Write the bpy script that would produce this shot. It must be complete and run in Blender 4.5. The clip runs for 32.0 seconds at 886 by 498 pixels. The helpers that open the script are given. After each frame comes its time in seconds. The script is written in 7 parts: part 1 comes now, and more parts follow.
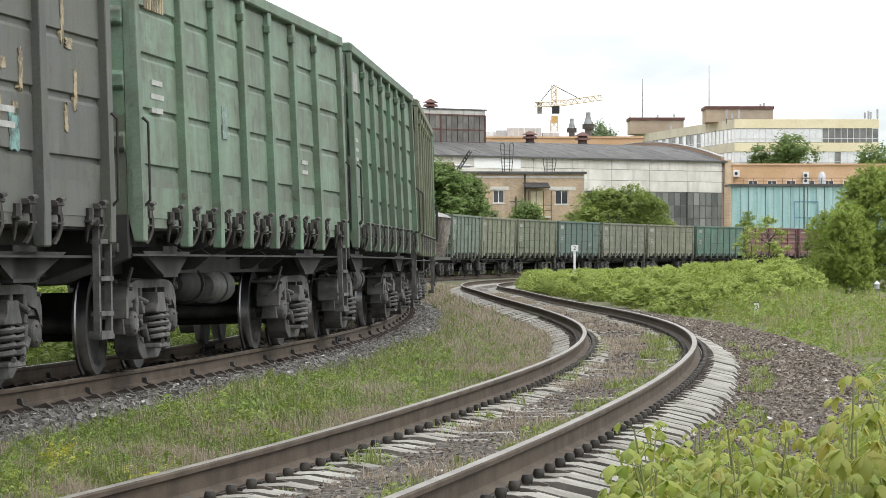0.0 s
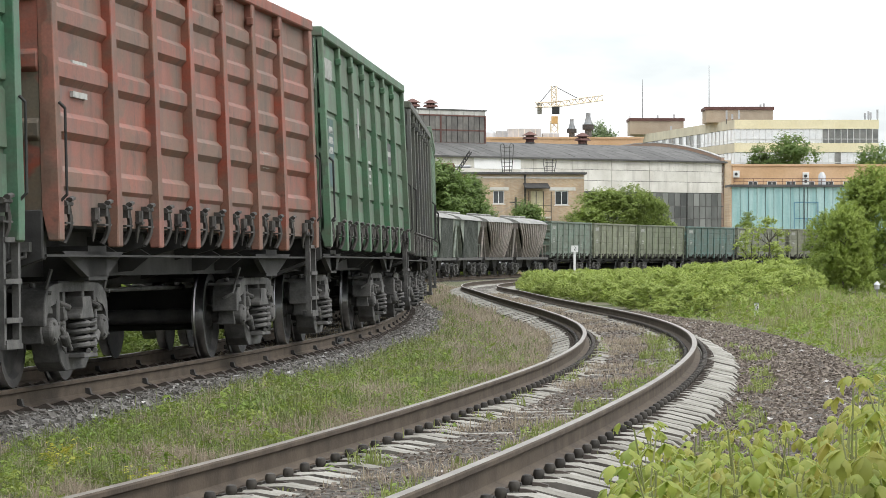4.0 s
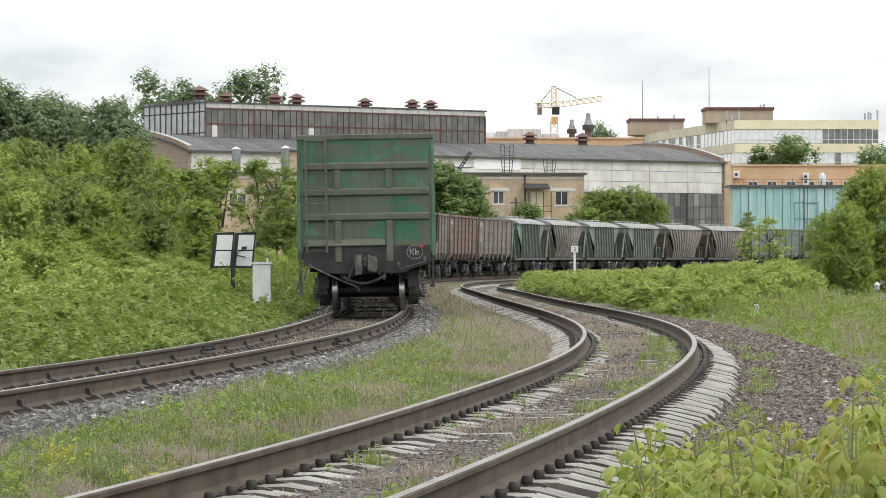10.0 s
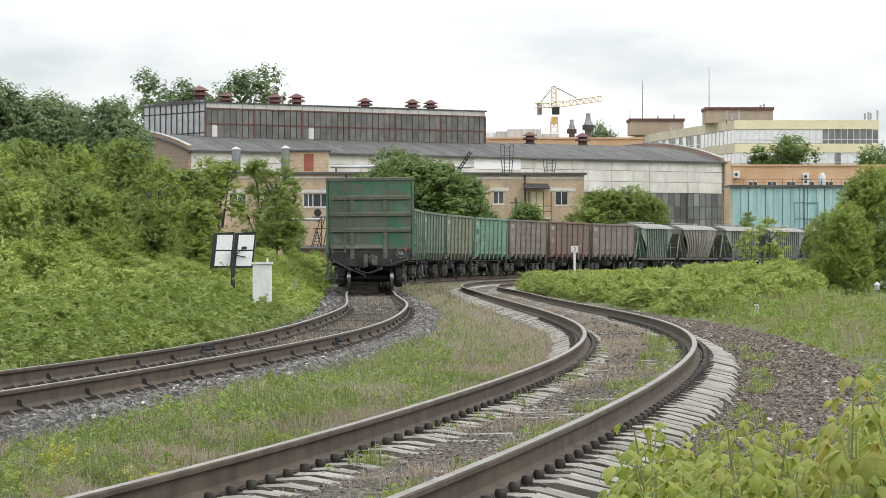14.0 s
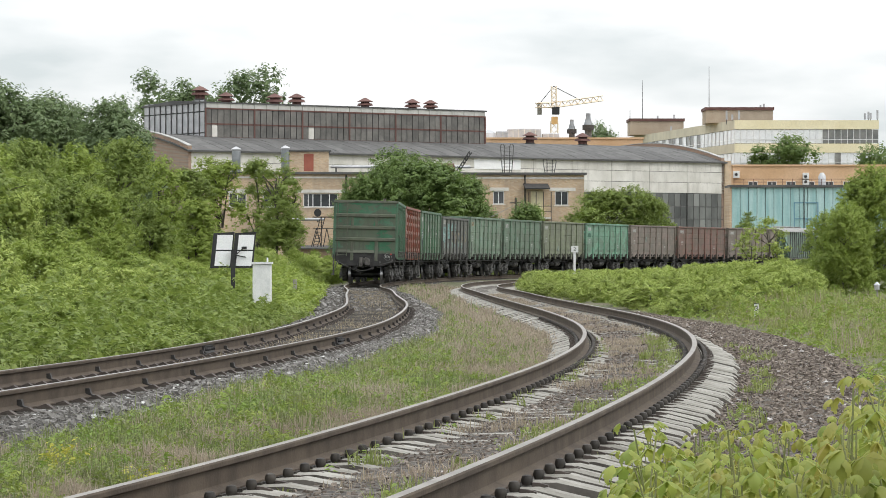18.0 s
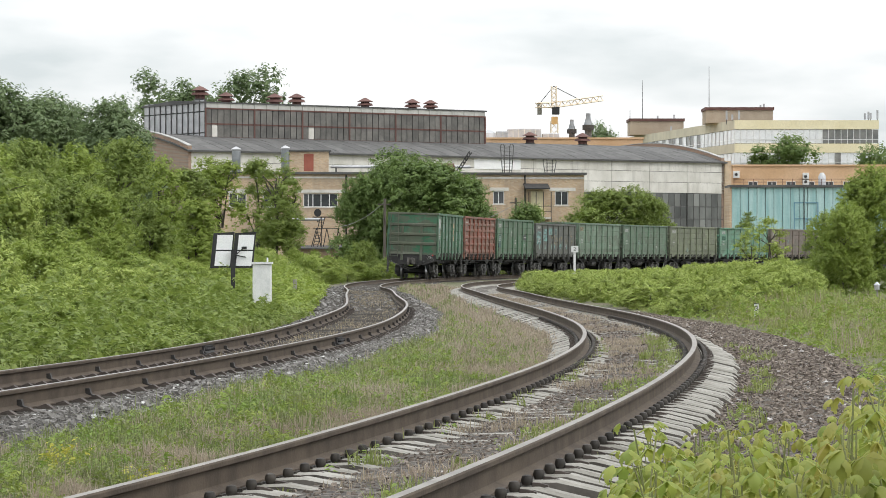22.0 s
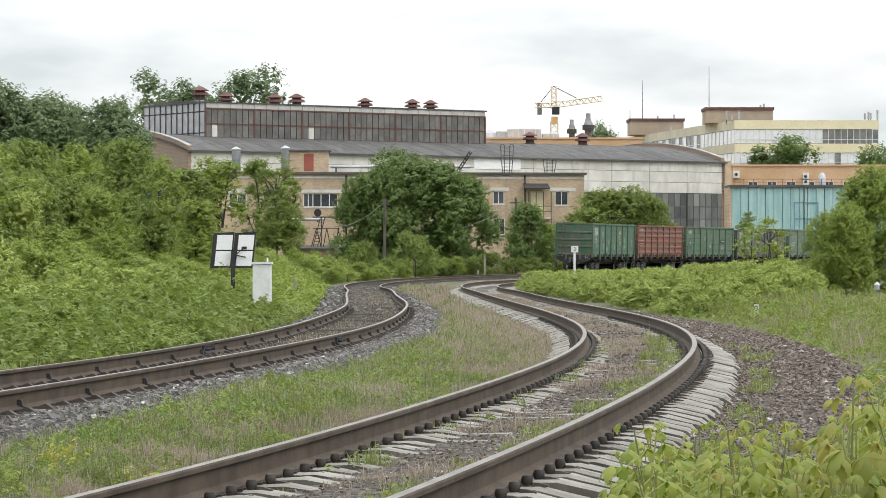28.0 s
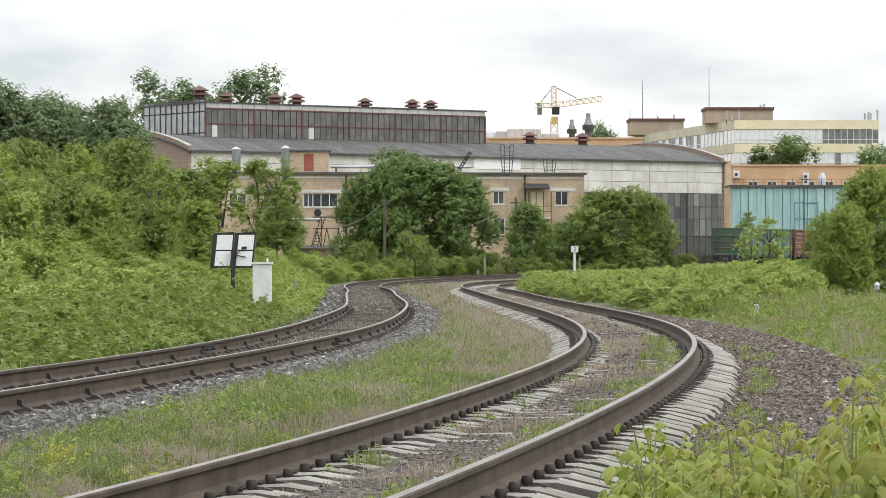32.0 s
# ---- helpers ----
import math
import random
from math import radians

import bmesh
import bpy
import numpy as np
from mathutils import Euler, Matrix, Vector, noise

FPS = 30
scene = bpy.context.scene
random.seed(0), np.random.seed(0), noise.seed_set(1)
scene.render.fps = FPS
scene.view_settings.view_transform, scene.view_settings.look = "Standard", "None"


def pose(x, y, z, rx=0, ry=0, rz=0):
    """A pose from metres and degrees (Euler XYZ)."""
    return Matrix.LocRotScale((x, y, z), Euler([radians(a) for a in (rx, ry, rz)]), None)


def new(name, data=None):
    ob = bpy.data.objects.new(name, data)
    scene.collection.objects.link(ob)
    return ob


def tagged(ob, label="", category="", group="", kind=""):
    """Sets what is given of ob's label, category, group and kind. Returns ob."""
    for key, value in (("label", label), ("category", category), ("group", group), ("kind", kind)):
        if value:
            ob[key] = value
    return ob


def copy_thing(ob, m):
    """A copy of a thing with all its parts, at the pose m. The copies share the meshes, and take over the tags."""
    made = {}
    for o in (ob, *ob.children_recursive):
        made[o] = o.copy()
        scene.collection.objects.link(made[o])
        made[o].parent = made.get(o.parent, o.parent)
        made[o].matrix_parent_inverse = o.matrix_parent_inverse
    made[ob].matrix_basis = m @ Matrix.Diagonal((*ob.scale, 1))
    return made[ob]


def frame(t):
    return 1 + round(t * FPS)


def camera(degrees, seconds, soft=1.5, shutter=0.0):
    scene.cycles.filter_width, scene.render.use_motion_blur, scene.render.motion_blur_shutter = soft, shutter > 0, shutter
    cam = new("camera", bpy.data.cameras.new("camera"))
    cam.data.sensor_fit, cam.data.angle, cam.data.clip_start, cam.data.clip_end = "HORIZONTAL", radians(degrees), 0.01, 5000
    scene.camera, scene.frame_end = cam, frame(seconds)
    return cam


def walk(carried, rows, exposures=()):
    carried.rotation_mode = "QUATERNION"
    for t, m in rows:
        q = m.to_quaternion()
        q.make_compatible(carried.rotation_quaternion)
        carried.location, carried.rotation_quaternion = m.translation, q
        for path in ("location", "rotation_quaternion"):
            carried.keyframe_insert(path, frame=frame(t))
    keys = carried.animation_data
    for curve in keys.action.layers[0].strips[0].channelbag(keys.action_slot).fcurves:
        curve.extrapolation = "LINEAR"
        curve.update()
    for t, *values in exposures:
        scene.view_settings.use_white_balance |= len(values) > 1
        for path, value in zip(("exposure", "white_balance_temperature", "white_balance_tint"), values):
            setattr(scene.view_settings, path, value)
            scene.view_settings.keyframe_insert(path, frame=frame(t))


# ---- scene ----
# ---- camera ----
FOV, TILT, EYE = 15.994, 0.199, (0.0, 0.0, 1.090)
cam = camera(FOV, 32.0, soft=0.9)
SHAKE = [(0.0, -0.018), (0.5, -0.018), (1.0, -0.034), (2.0, -0.035), (3.0, -0.033), (3.5, -0.018), (5.5, 0.0), (32.0, 0.0)]
walk(cam, [(t, pose(*EYE, 90 + TILT + d, 0, 0)) for t, d in SHAKE], exposures=[(0.0, 0.0), (6.0, 0.0), (9.0, -0.1), (13.0, -0.17), (20.0, -0.2), (32.0, -0.2)])

# ---- world and sun: bright overcast ----
SUN_ELEV, SUN_TURN = 50.0, 112.0
world = bpy.data.worlds.new("overcast")
scene.world = world
world.use_nodes = True
wn, wl = world.node_tree.nodes, world.node_tree.links
wn.clear()
w_out, w_bg = wn.new("ShaderNodeOutputWorld"), wn.new("ShaderNodeBackground")
w_sky = wn.new("ShaderNodeTexSky")
w_sky.sky_type, w_sky.sun_disc = "NISHITA", False
w_sky.sun_elevation, w_sky.sun_rotation = radians(SUN_ELEV), radians(SUN_TURN)
w_scale = wn.new("ShaderNodeVectorMath")
w_scale.operation = "SCALE"
w_scale.inputs["Scale"].default_value = 0.11
w_co, w_map, w_noise, w_ramp = wn.new("ShaderNodeTexCoord"), wn.new("ShaderNodeMapping"), wn.new("ShaderNodeTexNoise"), wn.new("ShaderNodeValToRGB")
w_map.inputs["Scale"].default_value = (3.6, 3.6, 13.0)
w_map.inputs["Location"].default_value = (0.35, 0.2, 0.1)
w_noise.inputs["Scale"].default_value, w_noise.inputs["Detail"].default_value = 2.3, 6.0
w_ramp.color_ramp.elements[0].position, w_ramp.color_ramp.elements[0].color = 0.36, (0.81, 0.87, 0.89, 1)
w_ramp.color_ramp.elements[1].position, w_ramp.color_ramp.elements[1].color = 0.55, (1.2, 1.21, 1.22, 1)
w_mix = wn.new("ShaderNodeMix")
w_mix.data_type = "RGBA"
w_mix.inputs[0].default_value = 0.88
wl.new(w_sky.outputs[0], w_scale.inputs[0])
wl.new(w_co.outputs["Generated"], w_map.inputs[0])
wl.new(w_map.outputs[0], w_noise.inputs[0])
wl.new(w_noise.outputs[0], w_ramp.inputs[0])
wl.new(w_scale.outputs[0], w_mix.inputs["A"])
wl.new(w_ramp.outputs[0], w_mix.inputs["B"])
wl.new(w_mix.outputs["Result"], w_bg.inputs[0])
# an overcast sky is about three times as bright overhead as at the horizon
w_sep, w_up = wn.new("ShaderNodeSeparateXYZ"), wn.new("ShaderNodeMapRange")
w_up.inputs["From Min"].default_value, w_up.inputs["From Max"].default_value = 0.0, 1.0
w_up.inputs["To Min"].default_value, w_up.inputs["To Max"].default_value = 1.0, 2.5
wl.new(w_co.outputs["Generated"], w_sep.inputs[0])
wl.new(w_sep.outputs["Z"], w_up.inputs["Value"])
wl.new(w_up.outputs[0], w_bg.inputs[1])
wl.new(w_bg.outputs[0], w_out.inputs[0])
sun = new("sun", bpy.data.lights.new("sun", "SUN"))
sun.data.energy, sun.data.angle, sun.data.color = 1.35, radians(16), (1.0, 0.96, 0.9)
sun.matrix_basis = pose(0, 0, 60, 90 - SUN_ELEV, 0, -SUN_TURN + 180)

# ---- track geometry ----
STATIONS = [7.0 * i for i in range(15)] + [105.0 + 15 * i for i in range(14)]
BEND_L = [0.00100, 0.00238, 0.00424, 0.00481, 0.00319, 0.00244, 0.00051, 0.00154, 0.00312, 0.00188, -0.00004, -0.00130, 0.00017, 0.00135, 0.00111, -0.00075, -0.00229, -0.00254, -0.00231, -0.00306, -0.00329, -0.00404, -0.00319, -0.00252, -0.00349, -0.00341, -0.00282, -0.00280, -0.00350]
BEND_R = [0.00083, 0.00411, 0.00261, 0.00320, 0.00471, 0.00407, 0.00337, 0.00381, 0.00320, 0.00160, 0.00016, -0.00062, -0.00076, -0.00073, -0.00032, -0.00049, -0.00142, -0.00295, -0.00442, -0.00511, -0.00472, -0.00353, -0.00203, -0.00071, -0.00050, -0.00100, -0.00200, -0.00200, -0.00200]
LEVEL_AT = [-50.0, 0.0, 25.0, 45.0, 65.0, 85.0, 110.0, 140.0, 180.0, 230.0, 300.0, 420.0]
LEVEL = [0.0, 0.0, -0.022, -0.037, -0.081, -0.046, 0.009, -0.059, -0.066, 0.015, 0.06, 0.06]
_yy = np.arange(-200.0, 1200.0, 1.0)
_zz = np.convolve(np.pad(np.interp(_yy, LEVEL_AT, LEVEL), 6, "edge"), np.ones(13) / 13, "valid")


def level(y):
    """Height of the rail heads at a depth y."""
    return np.interp(y, _yy, _zz)


class Line:
    """A track's centre line by arc length; heading is counted clockwise from +y."""

    def __init__(self, x0, y0, a0, bends, before, after, back, ahead):
        step = 0.5
        s1 = np.arange(0, ahead + step, step)
        k1 = np.interp(s1, STATIONS, bends, right=after)
        h1 = a0 - np.concatenate([[0], np.cumsum((k1[1:] + k1[:-1]) / 2 * step)])
        x1 = x0 + np.concatenate([[0], np.cumsum(np.sin(h1[:-1]) * step)])
        y1 = y0 + np.concatenate([[0], np.cumsum(np.cos(h1[:-1]) * step)])
        s2 = np.arange(step, back + step, step)
        h2 = a0 + before * s2
        x2 = x0 - np.cumsum(np.sin(h2) * step)
        y2 = y0 - np.cumsum(np.cos(h2) * step)
        self.s = np.concatenate([-s2[::-1], s1])
        self.x, self.y = np.concatenate([x2[::-1], x1]), np.concatenate([y2[::-1], y1])
        self.h = np.concatenate([h2[::-1], h1])
        k = np.concatenate([np.full(len(s2), before), k1])
        self.cant = np.convolve(np.pad(k, 12, "edge"), np.ones(25) / 25, "valid") * 8.73

    def at(self, s, off=0.0, up=0.0):
        """World point at arc length s, off metres to the right, up metres over the rail heads, with heading and cant."""
        x, y = np.interp(s, self.s, self.x), np.interp(s, self.s, self.y)
        h, c = np.interp(s, self.s, self.h), np.interp(s, self.s, self.cant)
        return x + off * np.cos(h), y - off * np.sin(h), level(y) + up + off * c, h, c

    def near(self, x, y):
        """Signed distance to the right of the line, and arc length, for arrays of points."""
        x, y = np.atleast_1d(x), np.atleast_1d(y)
        out, arc = np.empty(len(x)), np.empty(len(x))
        px, py, ps, ph = self.x[::4], self.y[::4], self.s[::4], self.h[::4]
        for i in range(0, len(x), 4000):
            dx, dy = x[i:i + 4000, None] - px, y[i:i + 4000, None] - py
            j = (dx * dx + dy * dy).argmin(1)
            r = np.arange(len(j))
            out[i:i + 4000] = dx[r, j] * np.cos(ph[j]) - dy[r, j] * np.sin(ph[j])
            arc[i:i + 4000] = ps[j]
        return out, arc


LEFT = Line(-4.9152, 23.6482, 0.13831, BEND_L, 0.0019, -0.0035, 110, 700)
RIGHT = Line(-1.6175, 11.2307, 0.17972, BEND_R, 0.0012, -0.002, 60, 330)


def tail(t):
    """Arc length at which the last car's end stands at t seconds."""
    u = (t - 16) / 10
    lag = np.interp(t, (0.0, 1.0, 2.0, 3.0, 4.2, 5.5, 7.0, 8.5), (-0.23, 0.18, 0.45, 0.57, 0.48, 0.26, -0.04, 0.0))
    return lag + 107.552 + 99.063 * u + -1.381 * u * u + 0.580 * u ** 3 + 0.934 * u ** 4


# ---- mesh helpers ----
def box(bm, x0, x1, y0, y1, z0, z1, taper=0.0):
    vs = [bm.verts.new(v) for v in ((x0, y0, z0), (x1, y0, z0), (x1, y1, z0), (x0, y1, z0), (x0 + taper, y0 + taper, z1), (x1 - taper, y0 + taper, z1), (x1 - taper, y1 - taper, z1), (x0 + taper, y1 - taper, z1))]
    for f in ((3, 2, 1, 0), (4, 5, 6, 7), (0, 1, 5, 4), (1, 2, 6, 5), (2, 3, 7, 6), (3, 0, 4, 7)):
        bm.faces.new([vs[i] for i in f])
    return vs


def prism(bm, outline, a, b, axis="y"):
    """Extrudes an outline of (u, v) pairs from a to b: along y it lies in x, z; along x in y, z; along z in x, y."""
    def place(u, v, w):
        return {"y": (u, w, v), "x": (w, u, v), "z": (u, v, w)}[axis]
    lo, hi = [bm.verts.new(place(u, v, a)) for u, v in outline], [bm.verts.new(place(u, v, b)) for u, v in outline]
    n = len(outline)
    bm.faces.new(lo)
    bm.faces.new(hi[::-1])
    for i in range(n):
        bm.faces.new((lo[i], hi[i], hi[(i + 1) % n], lo[(i + 1) % n]))


def tube(bm, p, q, r0, r1=None, n=8, caps=True):
    """A round bar from p to q."""
    p, q = Vector(p), Vector(q)
    r1 = r0 if r1 is None else r1
    m = (q - p).to_track_quat("Z", "Y").to_matrix()
    ring = []
    for o, r in ((p, r0), (q, r1)):
        ring.append([bm.verts.new(o + m @ Vector((r * math.cos(2 * math.pi * i / n), r * math.sin(2 * math.pi * i / n), 0))) for i in range(n)])
    for i in range(n):
        bm.faces.new((ring[0][i], ring[0][(i + 1) % n], ring[1][(i + 1) % n], ring[1][i]))
    if caps:
        bm.faces.new(ring[0][::-1])
        bm.faces.new(ring[1])


def lathe(bm, profile, n=20, axis="z", at=(0, 0, 0)):
    """Turns (radius, height) pairs round an axis."""
    rings = []
    for r, h in profile:
        ring = []
        for i in range(n):
            a = 2 * math.pi * i / n
            u, v = r * math.cos(a), r * math.sin(a)
            ring.append(bm.verts.new(Vector(at) + Vector({"z": (u, v, h), "x": (h, u, v), "y": (u, h, v)}[axis])))
        rings.append(ring)
    for a, b in zip(rings, rings[1:]):
        for i in range(n):
            bm.faces.new((a[i], a[(i + 1) % n], b[(i + 1) % n], b[i]))
    bm.faces.new(rings[0][::-1])
    bm.faces.new(rings[-1])


def bar_path(bm, pts, r, n=6):
    """One bent round bar through the points."""
    pts = [Vector(p) for p in pts]
    ways = [(q - p).normalized() for p, q in zip(pts, pts[1:])]
    ways = [ways[0]] + [(a + b).normalized() for a, b in zip(ways, ways[1:])] + [ways[-1]]
    side = ways[0].orthogonal().normalized()
    rings = []
    for p, way in zip(pts, ways):
        side = (side - way * side.dot(way)).normalized()
        up = way.cross(side)
        rings.append([bm.verts.new(p + side * (r * math.cos(2 * math.pi * i / n)) + up * (r * math.sin(2 * math.pi * i / n))) for i in range(n)])
    for a, b in zip(rings, rings[1:]):
        for i in range(n):
            bm.faces.new((a[i], a[(i + 1) % n], b[(i + 1) % n], b[i]))
    bm.faces.new(rings[0][::-1])
    bm.faces.new(rings[-1])


def finish(name, bm, material, smooth=False, bevel=0.0):
    if bevel:
        bmesh.ops.bevel(bm, geom=bm.edges[:], offset=bevel, segments=1, affect="EDGES", clamp_overlap=True)
    bmesh.ops.recalc_face_normals(bm, faces=bm.faces[:])
    me = bpy.data.meshes.new(name)
    bm.to_mesh(me)
    bm.free()
    me.materials.append(material)
    if smooth:
        me.shade_smooth()
        me.set_sharp_from_angle(angle=radians(35))
    return me


def part(name, bm, material, parent=None, label="", smooth=False, bevel=0.0, at=None):
    """Links a bmesh, or a ready mesh, as one mesh object under parent."""
    me = bm if isinstance(bm, bpy.types.Mesh) else finish(name, bm, material, smooth, bevel)
    ob = new(name, me)
    if parent:
        ob.parent = parent
    if at is not None:
        ob.matrix_basis = at
    if label:
        ob["label"] = label
    return ob


def thing(name, m=None, label="", category="", group="", kind=""):
    ob = new(name)
    ob.empty_display_size = 0.3
    if m is not None:
        ob.matrix_basis = m
    return tagged(ob, label, category, group, kind)


def soup(name, verts, faces, material):
    me = bpy.data.meshes.new(name)
    me.from_pydata(verts, [], faces)
    me.materials.append(material)
    return me


# ---- materials ----
def rgb(h):
    """Linear colour from sRGB hex."""
    c = [int(h[i:i + 2], 16) / 255 for i in (0, 2, 4)]
    return tuple(v / 12.92 if v <= 0.04045 else ((v + 0.055) / 1.055) ** 2.4 for v in c) + (1.0,)


class Mat:
    def __init__(self, name, rough=0.7, metal=0.0):
        self.m = bpy.data.materials.new(name)
        self.m.use_nodes = True
        self.n, self.l = self.m.node_tree.nodes, self.m.node_tree.links
        self.b = self.n["Principled BSDF"]
        self.b.inputs["Roughness"].default_value, self.b.inputs["Metallic"].default_value = rough, metal
        self.co = self.n.new("ShaderNodeTexCoord").outputs["Object"]
        self.info = self.n.new("ShaderNodeObjectInfo")

    def noise(self, scale, detail=4.0, stretch=(1, 1, 1), rough=0.55, spread=True):
        mp, tx = self.n.new("ShaderNodeMapping"), self.n.new("ShaderNodeTexNoise")
        mp.inputs["Scale"].default_value = stretch
        tx.inputs["Scale"].default_value, tx.inputs["Detail"].default_value, tx.inputs["Roughness"].default_value = scale, detail, rough
        self.l.new(self.co, mp.inputs[0])
        if spread:
            k = self.n.new("ShaderNodeMath")
            k.operation, k.inputs[1].default_value = "MULTIPLY", 37.0
            self.l.new(self.info.outputs["Random"], k.inputs[0])
            self.l.new(k.outputs[0], mp.inputs["Location"])
        self.l.new(mp.outputs[0], tx.inputs[0])
        return tx.outputs[0]

    def ramp(self, value, *stops):
        r = self.n.new("ShaderNodeValToRGB")
        e = r.color_ramp.elements
        while len(e) < len(stops):
            e.new(0.5)
        for el, (p, c) in zip(e, stops):
            el.position, el.color = p, c if isinstance(c, tuple) else (c, c, c, 1)
        self.l.new(value, r.inputs[0])
        return r.outputs[0]

    def mix(self, fac, a, b, how="MIX"):
        x = self.n.new("ShaderNodeMix")
        x.data_type, x.blend_type = "RGBA", how
        for v, i in ((fac, 0), (a, 6), (b, 7)):
            if isinstance(v, (int, float)):
                x.inputs[i].default_value = v if i == 0 else (v, v, v, 1)
            elif isinstance(v, tuple):
                x.inputs[i].default_value = v
            else:
                self.l.new(v, x.inputs[i])
        return x.outputs[2]

    def colour(self, v):
        if isinstance(v, tuple):
            self.b.inputs["Base Color"].default_value = v
        else:
            self.l.new(v, self.b.inputs["Base Color"])
        return self

    def bump(self, value, strength=0.3, distance=0.02):
        x = self.n.new("ShaderNodeBump")
        x.inputs["Strength"].default_value, x.inputs["Distance"].default_value = strength, distance
        self.l.new(value, x.inputs["Height"])
        self.l.new(x.outputs[0], self.b.inputs["Normal"])
        return self

    def roughness(self, v):
        self.l.new(v, self.b.inputs["Roughness"])
        return self


def plain(name, a, b, scale=3.0, rough=0.75, metal=0.0, bump=0.2, fine=40.0, stretch=(1, 1, 1)):
    """Two tones at one scale, a finer grain over them, and a little relief."""
    m = Mat(name, rough, metal)
    big, small = m.noise(scale, 5, stretch), m.noise(fine, 3)
    c = m.mix(m.ramp(big, (0.35, 0.0), (0.68, 1.0)), a, b)
    m.colour(m.mix(0.35, c, m.mix(1.0, c, m.ramp(small, (0.3, 0.6), (0.7, 1.0)), "MULTIPLY")))
    m.bump(small, bump, 0.01)
    return m.m


def car_paint(name="car_paint", grime=0.5):
    """Weathered car paint: the colour is the object's own; fading, grime streaks, scratches and rust over it."""
    m = Mat(name, 0.62)
    base = m.info.outputs["Color"]
    fade, patch = m.noise(0.9, 5), m.noise(1.3, 4, (0.7, 0.7, 1.0))
    streak, spots, grain = m.noise(2.2, 5, (2.4, 2.4, 0.22)), m.noise(5.0, 6, rough=0.7), m.noise(45, 3)
    dust = m.noise(3.2, 5, (1.0, 1.0, 2.5))
    c = m.mix(m.ramp(fade, (0.4, 0.0), (0.75, 0.35)), base, (0.30, 0.31, 0.28, 1))
    worn, flake = m.noise(1.1, 4, (1.0, 1.0, 0.6)), m.noise(2.6, 6, rough=0.65)
    c = m.mix(m.ramp(worn, (0.5, 0.0), (0.62, 0.45)), c, m.mix(1.0, base, (1.5, 1.5, 1.5, 1), "MULTIPLY"))
    c = m.mix(m.ramp(patch, (0.475, 0.0), (0.475 + 0.07 * (1.3 - grime), min(0.85, 0.1 + 0.8 * grime ** 1.4))), c, (0.098, 0.108, 0.074, 1))
    c = m.mix(m.ramp(flake, (0.6, 0.0), (0.66, 0.5)), c, (0.07, 0.065, 0.055, 1))
    c = m.mix(m.ramp(dust, (0.45, 0.0), (0.75, 0.35 + 0.3 * grime)), c, (0.11, 0.10, 0.08, 1))
    c = m.mix(m.ramp(streak, (0.5, 0.0), (0.78, 0.55)), c, (0.045, 0.04, 0.035, 1))
    c = m.mix(m.ramp(spots, (0.63, 0.0), (0.72, 0.75)), c, (0.085, 0.042, 0.024, 1))
    c = m.mix(1.0, c, m.ramp(grain, (0.3, 0.8), (0.7, 1.0)), "MULTIPLY")
    m.colour(c).bump(spots, 0.12, 0.01).roughness(m.ramp(fade, (0.3, 0.5), (0.7, 0.75)))
    return m.m


PAINT = car_paint()
PAINT_END = car_paint("car_paint_end", 0.9)
IRON = plain("dusty_cast_iron", (0.03, 0.03, 0.031, 1), (0.075, 0.07, 0.066, 1), 4, 0.72, 0.2, 0.3)
BOGIE = plain("dusty_bogie_steel", (0.05, 0.049, 0.047, 1), (0.14, 0.136, 0.13, 1), 5, 0.7, 0.1, 0.3)
UNDER = plain("dark_underframe", (0.022, 0.0215, 0.021, 1), (0.05, 0.048, 0.046, 1), 3, 0.8, 0.1, 0.2)
TREAD = plain("polished_wheel_tread", (0.42, 0.42, 0.43, 1), (0.6, 0.6, 0.6, 1), 6, 0.28, 1.0, 0.05)
RAIL_SIDE = plain("rusty_rail_web", (0.056, 0.04, 0.027, 1), (0.104, 0.078, 0.054, 1), 3, 0.9, 0.1, 0.3)
RAIL_TOP_R = plain("worn_rail_head", (0.14, 0.118, 0.096, 1), (0.25, 0.222, 0.19, 1), 2, 0.4, 0.4, 0.05)
RAIL_TOP_L = plain("dull_rail_head", (0.155, 0.14, 0.122, 1), (0.27, 0.25, 0.228, 1), 2, 0.42, 0.45, 0.05)
# soil on the sides, with the shade of the gaps put into the colour
SHADED_SOILED = plain("shaded_soiled_sleeper_side", (0.05, 0.044, 0.037, 1), (0.11, 0.1, 0.086, 1), 3, 0.95)
CONCRETE = plain("pale_concrete_sleeper", (0.19, 0.18, 0.154, 1), (0.36, 0.348, 0.312, 1), 2.5, 0.9, 0, 0.4, 55)
TIMBER = plain("weathered_tarred_timber", (0.03, 0.027, 0.023, 1), (0.085, 0.076, 0.064, 1), 3, 0.9, 0, 0.5, 60, (0.4, 3, 1))
WHITE_PAINT = plain("white_paint", (0.66, 0.67, 0.66, 1), (0.8, 0.8, 0.79, 1), 5, 0.5)
BLACK_PAINT = plain("black_paint", (0.012, 0.012, 0.013, 1), (0.03, 0.03, 0.03, 1), 5, 0.5)
CHALK = plain("chalk_white", (0.33, 0.34, 0.32, 1), (0.5, 0.5, 0.48, 1), 9, 0.9)
RED_PAINT = plain("red_paint", (0.5, 0.03, 0.025, 1), (0.6, 0.05, 0.04, 1), 9, 0.5)


